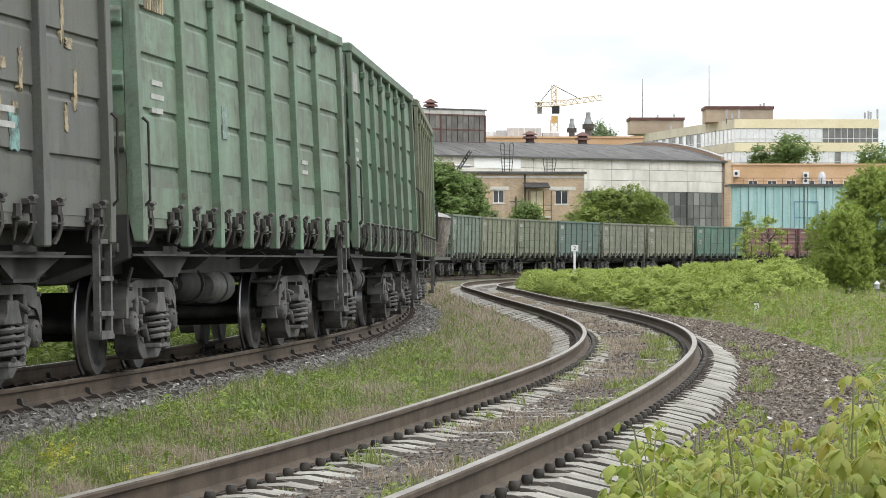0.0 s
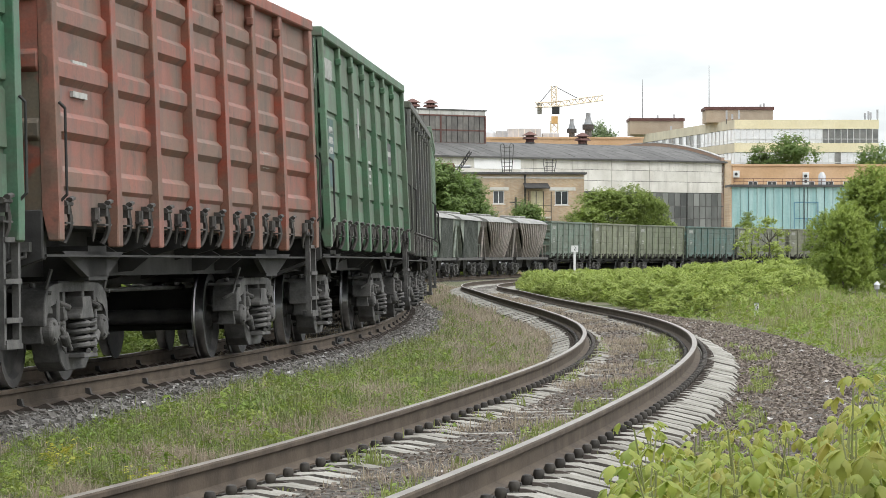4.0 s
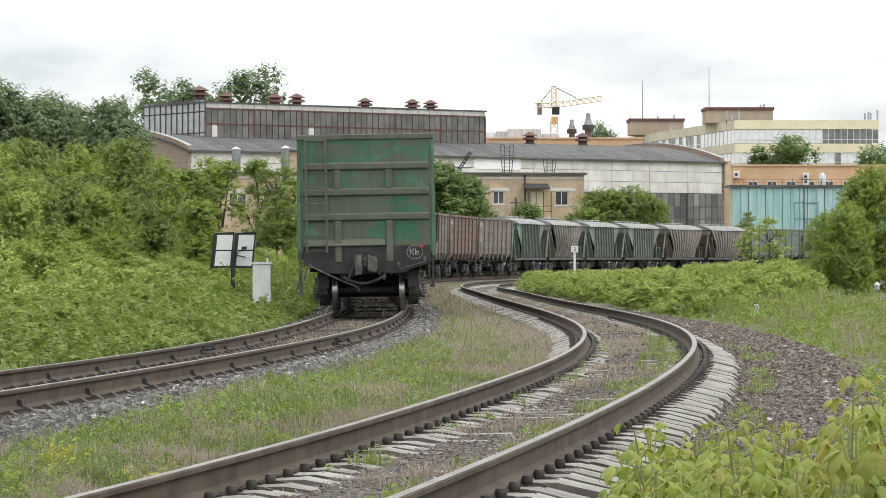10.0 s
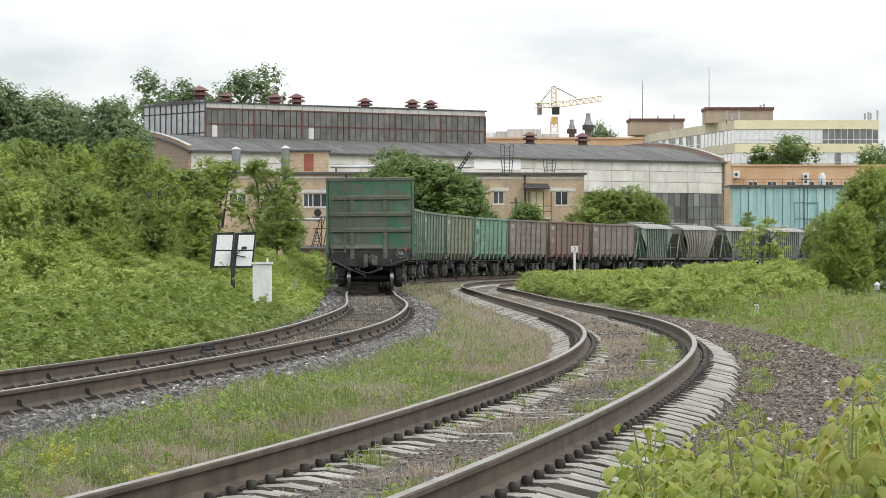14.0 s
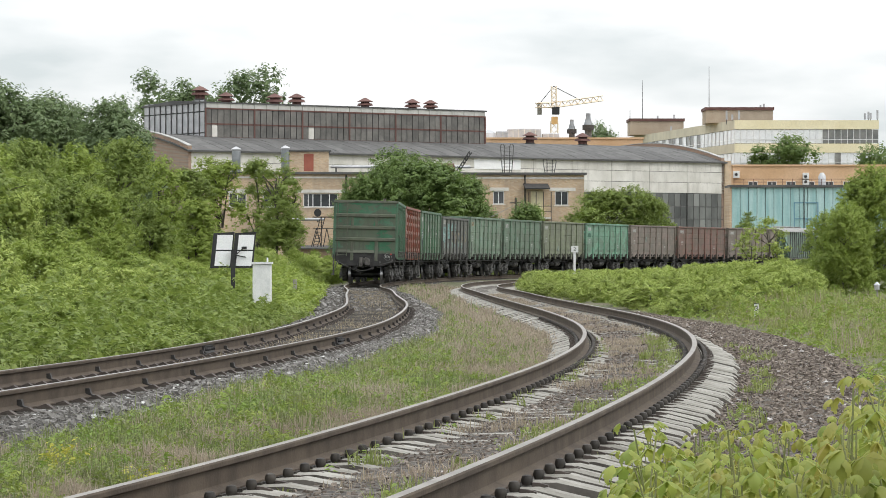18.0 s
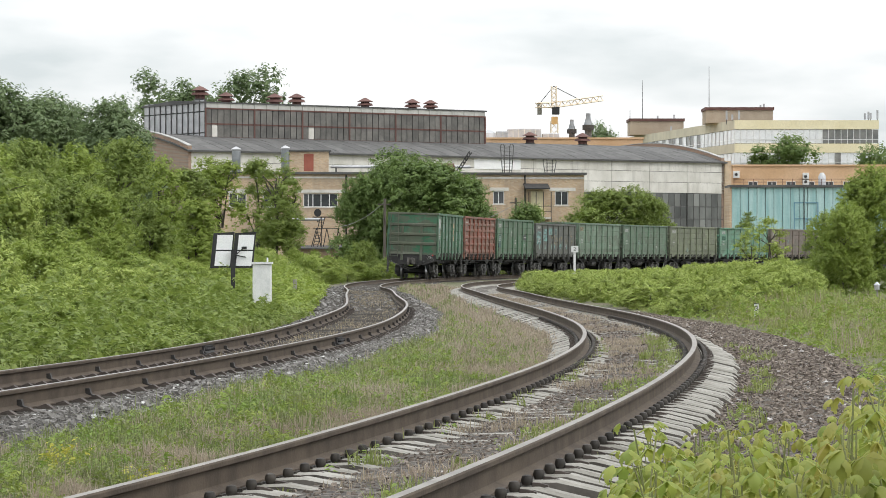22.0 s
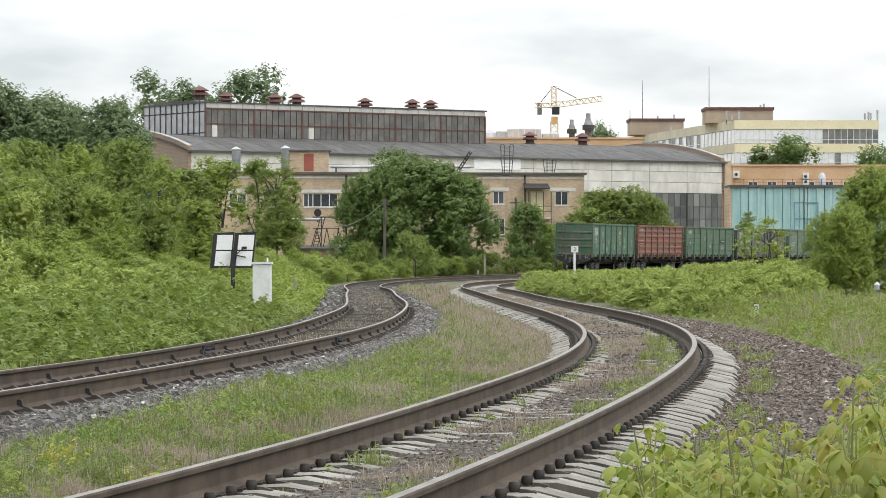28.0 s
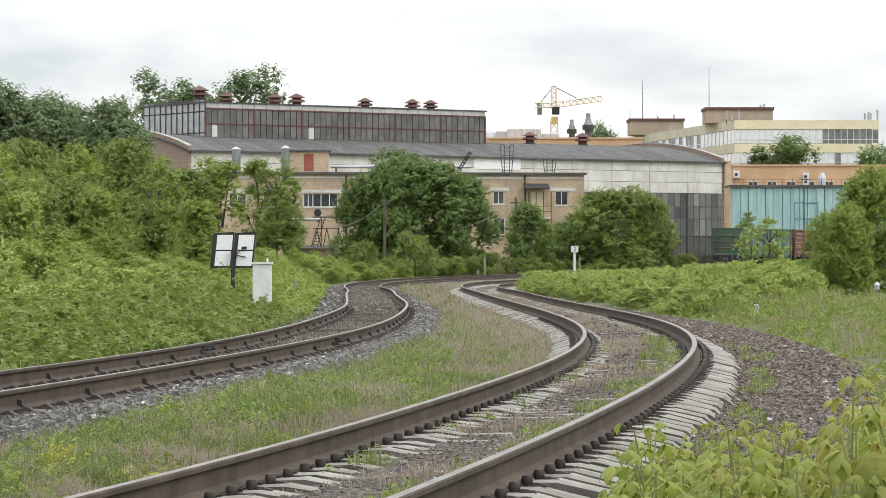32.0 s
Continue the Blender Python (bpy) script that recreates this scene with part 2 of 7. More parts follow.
def leafy(name, a, b, c, trans=0.35):
    """Leaves: three greens by island and by place, some light let through."""
    m = Mat(name, 0.6)
    geo = m.n.new("ShaderNodeNewGeometry")
    r = geo.outputs["Random Per Island"]
    big = m.noise(1.6, 3)
    col = m.mix(m.ramp(r, (0.0, 0.16), (1.0, 0.84)), a, b)
    col = m.mix(m.ramp(big, (0.4, 0.0), (0.7, 0.85)), col, c)
    m.colour(col)
    tr, mx = m.n.new("ShaderNodeBsdfTranslucent"), m.n.new("ShaderNodeMixShader")
    m.l.new(col, tr.inputs[0])
    mx.inputs[0].default_value = trans
    out = m.n["Material Output"]
    m.l.new(m.b.outputs[0], mx.inputs[1])
    m.l.new(tr.outputs[0], mx.inputs[2])
    m.l.new(mx.outputs[0], out.inputs[0])
    return m.m


LEAF_BRIGHT = leafy("fresh_green_leaves", (0.17, 0.25, 0.042, 1), (0.35, 0.42, 0.095, 1), (0.27, 0.34, 0.065, 1), 0.42)
LEAF_MID = leafy("mid_green_leaves", (0.145, 0.215, 0.045, 1), (0.29, 0.35, 0.085, 1), (0.21, 0.275, 0.06, 1), 0.42)
LEAF_DARK = leafy("dark_green_leaves", (0.105, 0.175, 0.045, 1), (0.22, 0.3, 0.09, 1), (0.155, 0.23, 0.06, 1), 0.4)
# distance haze is painted in as a lighter, greyer green
LEAF_FAR = leafy("hazed_far_leaves", (0.125, 0.185, 0.08, 1), (0.22, 0.285, 0.13, 1), (0.165, 0.23, 0.1, 1), 0.36)
LEAF_LIGHT = leafy("light_shrub_leaves", (0.23, 0.31, 0.06, 1), (0.44, 0.505, 0.14, 1), (0.34, 0.41, 0.10, 1), 0.3)
LEAF_NEAR = leafy("yellow_green_maple_leaves", (0.15, 0.235, 0.04, 1), (0.36, 0.40, 0.085, 1), (0.36, 0.31, 0.075, 1), 0.48)
STEM_GREEN = plain("green_brown_stem", (0.16, 0.19, 0.06, 1), (0.24, 0.24, 0.10, 1), 6, 0.7)
BARK = plain("grey_brown_bark", (0.06, 0.05, 0.042, 1), (0.13, 0.115, 0.095, 1), 4, 0.9, 0, 0.6, 25, (1, 1, 0.3))

# ---- ground ----
def ground_level(x, y):
    """Height of the bare ground, near the tracks a little below the sleepers."""
    z = level(y) - 0.27 - 0.16 * np.exp(-(RIGHT.near(x, y)[0] / 2.0) ** 6)
    z = z + 0.03 * np.sin(x * 0.9 + 0.3 * y) + 0.02 * np.sin(y * 0.45 + 1.0)
    return z


def earth():
    m = Mat("grassy_earth", 0.95)
    patch, fine, dry = m.noise(0.35, 6, spread=False), m.noise(14, 4, spread=False), m.noise(0.12, 4, spread=False)
    c = m.mix(m.ramp(patch, (0.35, 0.0), (0.65, 1.0)), (0.12, 0.105, 0.06, 1), (0.10, 0.12, 0.045, 1))
    c = m.mix(m.ramp(dry, (0.5, 0.0), (0.7, 0.6)), c, (0.19, 0.165, 0.11, 1))
    c = m.mix(1.0, c, m.ramp(fine, (0.3, 0.55), (0.7, 1.15)), "MULTIPLY")
    return m.colour(c).bump(fine, 0.8, 0.06).m


EARTH = earth()
xs = np.concatenate([[-4000, -1500, -600, -250, -120, -70], np.arange(-45, 46, 1.5), [70, 120, 250, 600, 1500, 4000]])
ys = np.concatenate([[-4000, -1000, -300, -120, -60], np.arange(-40, 60, 1.5), np.arange(60, 330, 4.0), [360, 420, 520, 700, 1200, 2500, 4800]])
gx, gy = np.meshgrid(xs, ys)
gz = ground_level(gx.ravel(), gy.ravel())
gv = list(zip(gx.ravel().tolist(), gy.ravel().tolist(), gz.tolist()))
nx = len(xs)
gf = [(j * nx + i, j * nx + i + 1, (j + 1) * nx + i + 1, (j + 1) * nx + i) for j in range(len(ys) - 1) for i in range(nx - 1)]
ground = tagged(new("ground", soup("ground", gv, gf, EARTH)), "flat rough grassy earth round the railway tracks", "ground", kind="structure")
ground.data.shade_smooth()


def gravel(name, a, b, c):
    m = Mat(name, 0.92)
    vo = m.n.new("ShaderNodeTexVoronoi")
    vo.inputs["Scale"].default_value = 16.0
    m.l.new(m.co, vo.inputs["Vector"])
    big = m.noise(0.5, 5, spread=False)
    col = m.mix(m.ramp(vo.outputs["Color"], (0.1, 0.0), (0.9, 1.0)), a, b)
    col = m.mix(m.ramp(big, (0.42, 0.0), (0.65, 0.7)), col, c)
    # colour falls off to the cell edges: painted shade in the crevices between stones
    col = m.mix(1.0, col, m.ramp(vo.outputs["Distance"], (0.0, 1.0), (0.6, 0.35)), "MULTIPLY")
    return m.colour(col).bump(vo.outputs["Distance"], 1.0, 0.05).m


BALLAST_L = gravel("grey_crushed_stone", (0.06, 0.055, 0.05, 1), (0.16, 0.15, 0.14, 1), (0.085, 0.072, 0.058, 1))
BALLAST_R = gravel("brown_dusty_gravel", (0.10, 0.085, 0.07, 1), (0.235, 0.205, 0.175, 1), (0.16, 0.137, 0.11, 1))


def strip(name, line, s0, s1, section, material, step=1.0):
    """Sweeps a cross-section of (offset, height) pairs along a track."""
    bm = bmesh.new()
    rows = []
    for s in np.arange(s0, s1 + step, step):
        rows.append([bm.verts.new(line.at(s, o, u)[:3]) for o, u in section])
    n = len(section)
    for a, b in zip(rows, rows[1:]):
        for i in range(n - 1):
            bm.faces.new((a[i], a[i + 1], b[i + 1], b[i]))
    return bm


def rail(name, line, s0, s1, off, side_mat, top_mat, step=1.0):
    """One rail of true section: foot, web and a rounded head."""
    sec = [(-0.075, -0.18), (-0.075, -0.168), (-0.02, -0.15), (-0.009, -0.14), (-0.009, -0.05), (-0.036, -0.036), (-0.037, -0.012), (-0.03, -0.002),
           (0.03, -0.002), (0.037, -0.012), (0.036, -0.036), (0.009, -0.05), (0.009, -0.14), (0.02, -0.15), (0.075, -0.168), (0.075, -0.18)]
    bm = strip(name, line, s0, s1, [(off + o, u) for o, u in sec], side_mat, step)
    me = finish(name, bm, side_mat, smooth=True)
    me.materials.append(top_mat)
    n = len(sec) - 1
    for i, p in enumerate(me.polygons):
        if i % n == 7:
            p.material_index = 1
    return me


BLACK_KNOB = plain("black_oily_knob", (0.022, 0.019, 0.016, 1), (0.062, 0.053, 0.043, 1), 8, 0.7)
FASTENER = plain("rusty_fastener", (0.05, 0.04, 0.034, 1), (0.10, 0.082, 0.07, 1), 5, 0.85)


def track(line, s0, s1, label, sleeper_mat, bed_mat, bed, top_mat, s_far, gap, sleeper_size, sleeper_up, name, concrete):
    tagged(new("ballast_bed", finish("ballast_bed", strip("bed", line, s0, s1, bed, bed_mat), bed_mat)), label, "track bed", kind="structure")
    root = thing(name, label="railway track, " + label, category="railway track")
    for off in (-0.795, 0.795):
        part("rail", rail("rail", line, s0, s1, off, RAIL_SIDE, top_mat), None, root, "worn steel rail with a rusty web")
    w, l, h = sleeper_size
    meshes = []
    for v in range(3):
        bm = bmesh.new()
        rnd = random.Random(v)
        if concrete:   # waisted and dished in the middle, falling away to the ends
            rows = []
            for x, z in ((-l / 2, -0.12), (-l / 2 + 0.05, -0.075), (-1.02, -0.004), (-0.58, 0.0), (-0.36, -0.043), (0.36, -0.043), (0.58, 0.0), (1.02, -0.004), (l / 2 - 0.05, -0.075), (l / 2, -0.12)):
                z += rnd.uniform(-0.006, 0.006)
                rows.append([bm.verts.new((x + rnd.uniform(-.012, .012), sy * hw * w, z + dz + rnd.uniform(-.004, .004))) for sy, hw, dz in ((-1, 0.5, -h), (-1, 0.47, -0.055), (-1, 0.4, -0.011), (-1, 0.27, 0.0), (1, 0.27, 0.0), (1, 0.4, -0.011), (1, 0.47, -0.055), (1, 0.5, -h))])
            for a, b in zip(rows, rows[1:]):
                for k in range(7):
                    bm.faces.new((a[k], a[k + 1], b[k + 1], b[k]))
            bm.faces.new(rows[0])
            bm.faces.new(rows[-1])
            me = finish("sleeper", bm, sleeper_mat)
        else:
            box(bm, -l / 2, l / 2, -w / 2, w / 2, -h, 0, 0.012)
            for q in bm.verts:
                q.co += Vector((rnd.uniform(-.03, .03), rnd.uniform(-.012, .012), rnd.uniform(-.008, .004)))
            me = finish("sleeper", bm, sleeper_mat, bevel=0.012)
        # faces turned from the sky get the darker colour, painting shade between sleepers
        me.materials.append(SHADED_SOILED)
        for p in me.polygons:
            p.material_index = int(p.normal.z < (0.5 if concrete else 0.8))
        meshes.append(me)
    bm = bmesh.new()
    if not concrete:
        prism(bm, [(-0.26, -0.215), (-0.16, -0.15), (-0.135, -0.156), (-0.085, -0.176), (0.085, -0.176), (0.135, -0.156), (0.16, -0.15), (0.26, -0.215)], -0.045, 0.045)
        fastening = finish("rail_fastening", bm, FASTENER)
    else:
        for sx in (-1, 1):
            lathe(bm, [(0.026, -0.19), (0.033, -0.17), (0.034, -0.153), (0.027, -0.134), (0.01, -0.128)], 10, "z", (sx * 0.128, 0, 0))
            prism(bm, [(sx * 0.155, -0.2), (sx * 0.16, -0.172), (sx * 0.2, -0.176), (sx * 0.25, -0.19), (sx * 0.25, -0.2)], -0.02, 0.02)
        box(bm, -0.09, 0.09, -0.075, 0.075, -0.2, -0.178)
        fastening = finish("rail_fastening", bm, BLACK_KNOB, smooth=True)
        fastening.materials.append(FASTENER)
        for p in fastening.polygons:
            p.material_index = int(abs(p.center.x) > 0.165)
    bm = bmesh.new()
    prism(bm, [(-0.12, -0.2), (-0.105, -0.165), (-0.06, -0.15), (-0.045, -0.095), (0.045, -0.095), (0.06, -0.15), (0.105, -0.165), (0.12, -0.2)], -0.03, 0.03)
    anchor = finish("rail_anchor", bm, IRON)
    s, i = s0 + 0.3, 0
    rest_v, rest_f = [], []
    while s < s1 - 0.3:
        x, y, z, h, c = line.at(s)
        m = Matrix.Translation((x, y, z)) @ Euler((0, -math.atan(c), -h)).to_matrix().to_4x4()
        if y > 8 and s < s_far:
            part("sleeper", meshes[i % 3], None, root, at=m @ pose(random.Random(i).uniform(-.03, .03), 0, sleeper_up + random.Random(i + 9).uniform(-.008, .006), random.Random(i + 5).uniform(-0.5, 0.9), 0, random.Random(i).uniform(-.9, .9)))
            if s < 62:
                if not concrete and i % 4 == 0:
                    for off in (-0.795, 0.795):
                        part("rail_anchor", anchor, None, root, at=m @ pose(off, 0.2, 0))
                for off in (-0.795, 0.795):
                    part("rail_fastening", fastening, None, root, at=m @ pose(off, 0, 0))
        else:
            k = len(rest_v)
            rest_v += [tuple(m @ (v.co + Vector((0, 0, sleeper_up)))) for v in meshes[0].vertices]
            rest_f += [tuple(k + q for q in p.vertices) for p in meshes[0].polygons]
        s += gap
        i += 1
    if rest_v:
        tagged(part("far_sleepers", soup("far_sleepers", rest_v, rest_f, sleeper_mat), None, root), kind="stuff")
    return root


def rail_joint(line, s, off, root):
    """Two bolted joint bars on the web of a rail."""
    x, y, z, h, c = line.at(s, off)
    m = Matrix.Translation((x, y, z)) @ Euler((0, -math.atan(c), -h)).to_matrix().to_4x4()
    for sx in (-1, 1):
        bm = bmesh.new()
        prism(bm, [(sx * 0.012, -0.045), (sx * 0.05, -0.05), (sx * 0.034, -0.075), (sx * 0.034, -0.115), (sx * 0.07, -0.15), (sx * 0.03, -0.155), (sx * 0.012, -0.14)], -0.42, 0.42)
        for k in range(4):
            tube(bm, (sx * 0.03, -0.3 + 0.2 * k, -0.095), (sx * 0.085, -0.3 + 0.2 * k, -0.095), 0.026, n=6)
        part("joint_bar", bm, IRON, root, "dark bolted rail joint bar", at=m)


# ---- freight cars ----
GREEN, GREEN_PALE, OLIVE, MINT = rgb("3f6b4c"), rgb("65806a"), rgb("6f775c"), rgb("5f947a")
RUST_RED, GREY_RED, DARK, GREY, BLUE_GREEN, MAROON = rgb("87412d"), rgb("7b6a62"), rgb("484a49"), rgb("8b857f"), rgb("456864"), rgb("7a3a44")
HALF = 6.5
POSTS = [-HALF] + [1.715 * (i - 2.5) for i in range(6)] + [HALF]
COUPLER = plain("grimy_cast_steel", (0.06, 0.055, 0.05, 1), (0.15, 0.14, 0.128, 1), 6, 0.65, 0.2, 0.3)


def wheel_mesh():
    bm = bmesh.new()
    for sx in (-1, 1):
        prof = [(0.10, sx * 0.69), (0.36, sx * 0.705), (0.40, sx * 0.695), (0.505, sx * 0.70), (0.505, sx * 0.722), (0.48, sx * 0.733), (0.472, sx * 0.825), (0.40, sx * 0.825), (0.36, sx * 0.775), (0.13, sx * 0.79), (0.10, sx * 0.84)]
        lathe(bm, prof, 28, "x")
    lathe(bm, [(0.085, -0.95), (0.085, 0.95)], 12, "x")
    me = finish("wheelset", bm, IRON, smooth=True)
    me.materials.append(TREAD)
    for p in me.polygons:
        r = math.hypot(p.center.y, p.center.z)
        if r > 0.462 and 0.69 < abs(p.center.x) < 0.826:
            p.material_index = 1
    return me


def frame_mesh():
    """Cast side frame: a round-shouldered top chord, pierced pedestal legs, axle boxes and a dipped lower chord."""
    bm = bmesh.new()
    top = [(0.5, 0.885), (0.8, 0.875), (0.98, 0.85), (1.1, 0.79), (1.16, 0.7), (1.18, 0.52)]
    under = [(1.1, 0.52), (1.08, 0.62), (0.98, 0.69), (0.78, 0.7), (0.66, 0.815)]
    half = top + under
    prism(bm, half + [(-y, z) for y, z in half[::-1]], -0.13, 0.15, "x")
    prism(bm, [(-0.66, 0.46), (-0.46, 0.30), (-0.34, 0.255), (0.34, 0.255), (0.46, 0.30), (0.66, 0.46), (0.52, 0.2), (0.36, 0.12), (-0.36, 0.12), (-0.52, 0.2)], -0.12, 0.12, "x")
    box(bm, -0.2, 0.27, -0.25, 0.25, 0.225, 0.27, 0.008)
    for s in (-1, 1):
        # inner column with its wedge, and the outer leg with a slot between its two webs
        prism(bm, [(s * 0.30, 0.25), (s * 0.42, 0.32), (s * 0.40, 0.83), (s * 0.31, 0.83)], -0.12, 0.12, "x")
        prism(bm, [(s * 0.62, 0.44), (s * 0.72, 0.40), (s * 0.74, 0.80), (s * 0.63, 0.83)], 0.04, 0.15, "x")
        prism(bm, [(s * 0.62, 0.44), (s * 0.72, 0.40), (s * 0.74, 0.80), (s * 0.63, 0.83)], -0.13, -0.05, "x")
        box(bm, -0.12, 0.14, s * 0.67 - 0.05, s * 0.67 + 0.05, 0.40, 0.50, 0.01)
        box(bm, 0.08, 0.15, s * 0.44, s * 0.62, 0.52, 0.56)
        # axle box, its bolted cover and the wear bracket above
        box(bm, -0.1, 0.1, s * 0.925 - 0.14, s * 0.925 + 0.14, 0.37, 0.60, 0.02)
        lathe(bm, [(0.12, 0.08), (0.12, 0.16), (0.1, 0.185), (0.04, 0.2)], 14, "x", (0, s * 0.925, 0.475))
        for k in range(4):
            a = 0.78 + k * 1.57
            lathe(bm, [(0.018, 0.16), (0.018, 0.2)], 6, "x", (0, s * 0.925 + 0.09 * math.cos(a), 0.475 + 0.09 * math.sin(a)))
        prism(bm, [(s * 0.78, 0.62), (s * 0.82, 0.68), (s * 1.03, 0.68), (s * 1.07, 0.62)], -0.08, 0.13, "x")
        box(bm, 0.1, 0.19, s * 0.52, s * 0.6, 0.56, 0.68, 0.012)
        tube(bm, (0.1, s * 0.56, 0.72), (0.22, s * 0.54, 0.66), 0.032, n=8)
        tube(bm, (0.15, s * 0.64, 0.5), (0.19, s * 0.43, 0.3), 0.026, n=7)
        tube(bm, (0.17, s * 0.6, 0.44), (0.17, s * 0.5, 0.36), 0.045, n=8)
        tube(bm, (0.0, s * 0.98, 0.85), (0.0, s * 0.98, 0.89), 0.03, n=7)
    # bolster end over the springs
    prism(bm, [(-0.25, 0.565), (-0.25, 0.6), (-0.17, 0.66), (-0.15, 0.76), (0.15, 0.76), (0.17, 0.66), (0.25, 0.6), (0.25, 0.565)], -0.05, 0.24, "x")
    return finish("side_frame", bm, BOGIE, bevel=0.014)


def spring_mesh():
    """Heavy coil springs of one side, outer ones in front, between two seats."""
    bm = bmesh.new()
    for cx, cy in ((0.15, -0.125), (0.15, 0.125), (-0.14, 0.0)):
        n, turns, r = 84, 4.6, 0.098
        pts = [(cx + r * math.cos(2 * math.pi * turns * i / n), cy + r * math.sin(2 * math.pi * turns * i / n), 0.285 + 0.28 * i / n) for i in range(n + 1)]
        bar_path(bm, pts, 0.0235, 6)
    return finish("spring_set", bm, BOGIE, smooth=True)


WHEELSET, SIDE_FRAME, SPRINGS = wheel_mesh(), frame_mesh(), spring_mesh()


def bolster_mesh():
    bm = bmesh.new()
    box(bm, -1.15, 1.15, -0.2, 0.22, 0.56, 0.70)
    box(bm, -0.5, 0.5, -0.25, 0.25, 0.5, 0.78)
    box(bm, -0.06, 0.06, -0.95, 0.95, 0.5, 0.56)
    for s in (-1, 1):
        box(bm, s * 0.62 - 0.06, s * 0.62 + 0.06, -0.45, -0.36, 0.35, 0.62)
        box(bm, s * 0.62 - 0.06, s * 0.62 + 0.06, 0.36, 0.45, 0.35, 0.62)
    tube(bm, (-1.0, -0.42, 0.36), (1.0, -0.42, 0.36), 0.05)
    tube(bm, (-1.0, 0.42, 0.36), (1.0, 0.42, 0.36), 0.05)
    return finish("bolster", bm, UNDER)


BOLSTER = bolster_mesh()


def bogies(car, ends):
    """Two four-wheel bogies; the wheelsets turn on their axles."""
    for y in ends:
        bogie = part("bogie", BOLSTER, None, car, "dusty cast steel bogie", at=pose(0, y, 0))
        for s in (-1, 1):
            part("side_frame", SIDE_FRAME, None, bogie, at=pose(s * 1.02, 0, 0, 0, 0, 0 if s > 0 else 180))
            part("spring_set", SPRINGS, None, bogie, at=pose(s * 1.04, 0, 0, 0, 0, 0 if s > 0 else 180))
        for d in (-0.925, 0.925):
            part("wheelset", WHEELSET, None, bogie, "steel wheelset with bright worn treads", at=pose(0, d, 0.475))


def couplers(car, y_end, z=1.08):
    """Coupler heads with their gear, hoses and levers at both ends."""
    for s in (-1, 1):
        bm = bmesh.new()
        box(bm, -0.1, 0.1, s * (y_end - 0.1), s * (y_end + 0.3), z - 0.1, z + 0.1)
        # the claw: a round guard arm, the throat with its lock, and a wide tapered nose
        tube(bm, (-0.18, s * (y_end + 0.5), z - 0.25), (-0.18, s * (y_end + 0.5), z + 0.2), 0.075, n=10)
        box(bm, -0.26, -0.1, s * (y_end + 0.26), s * (y_end + 0.46), z - 0.2, z + 0.2)
        prism(bm, [(0.02, z - 0.16), (0.19, z - 0.2), (0.24, z - 0.14), (0.24, z + 0.12), (0.02, z + 0.21)], s * (y_end + 0.28), s * (y_end + 0.52))
        box(bm, -0.1, 0.02, s * (y_end + 0.26), s * (y_end + 0.38), z - 0.12, z + 0.15)
        box(bm, -0.06, 0.0, s * (y_end + 0.38), s * (y_end + 0.46), z - 0.06, z + 0.02)
        part("coupler", bm, COUPLER, car, "automatic knuckle coupler of grimy cast steel", bevel=0.012)
        bm = bmesh.new()
        box(bm, -0.32, 0.27, s * (y_end + 0.02), s * (y_end + 0.07), z + 0.12, z + 0.27)
        box(bm, -0.32, -0.25, s * (y_end + 0.02), s * (y_end + 0.07), z - 0.26, z + 0.12)
        box(bm, 0.25, 0.3, s * (y_end + 0.02), s * (y_end + 0.07), z - 0.26, z + 0.12)
        part("striker_plate", bm, UNDER, car)
        bm = bmesh.new()
        pts = [(0.36 - 0.1 * i, s * (y_end + 0.1 + 0.03 * math.sin(i)), z - 0.3 - 0.15 * math.sin(i / 9 * math.pi)) for i in range(10)]
        bar_path(bm, pts, 0.034, 8)
        bar_path(bm, [(0.36, s * (y_end + 0.06), z - 0.24), (0.38, s * (y_end + 0.06), z - 0.3), (0.34, s * (y_end + 0.08), z - 0.36)], 0.05, 8)
        part("brake_hose", bm, IRON, car, smooth=True)
        bm = bmesh.new()
        bar_path(bm, [(-0.3, s * (y_end + 0.1), z - 0.04), (-0.4, s * (y_end + 0.14), z - 0.3), (-0.46, s * (y_end + 0.14), z - 0.42)], 0.028, 6)
        part("lock_lever", bm, IRON, car)
        bm = bmesh.new()
        bar_path(bm, [(-1.42, s * (y_end + 0.1), z - 0.36), (-1.34, s * (y_end + 0.1), z - 0.06), (-1.27, s * (y_end + 0.1), z - 0.04), (-0.62, s * (y_end + 0.12), z - 0.36), (-0.2, s * (y_end + 0.16), z - 0.53), (-0.2, s * (y_end + 0.16), z - 0.62)], 0.02, 6)
        box(bm, -1.33, -1.24, s * (y_end + 0.0), s * (y_end + 0.12), z - 0.08, z + 0.02)
        part("uncoupling_rod", bm, BOGIE, car, "bent grey uncoupling rod")
        bm = bmesh.new()
        bar_path(bm, [(0.7, s * (y_end + 0.1), z - 0.02), (0.74, s * (y_end + 0.1), z - 0.14), (1.3, s * (y_end + 0.1), z + 0.02), (1.31, s * (y_end + 0.1), z + 0.12)], 0.018, 6)
        box(bm, 0.68, 0.75, s * (y_end + 0.0), s * (y_end + 0.12), z - 0.06, z + 0.02)
        box(bm, 1.27, 1.34, s * (y_end + 0.0), s * (y_end + 0.12), z + 0.06, z + 0.14)
        part("uncoupling_lever", bm, BOGIE, car)


LATCH_STEEL = plain("grimy_latch_steel", (0.03, 0.028, 0.026, 1), (0.1, 0.092, 0.084, 1), 6, 0.7, 0.2, 0.3)


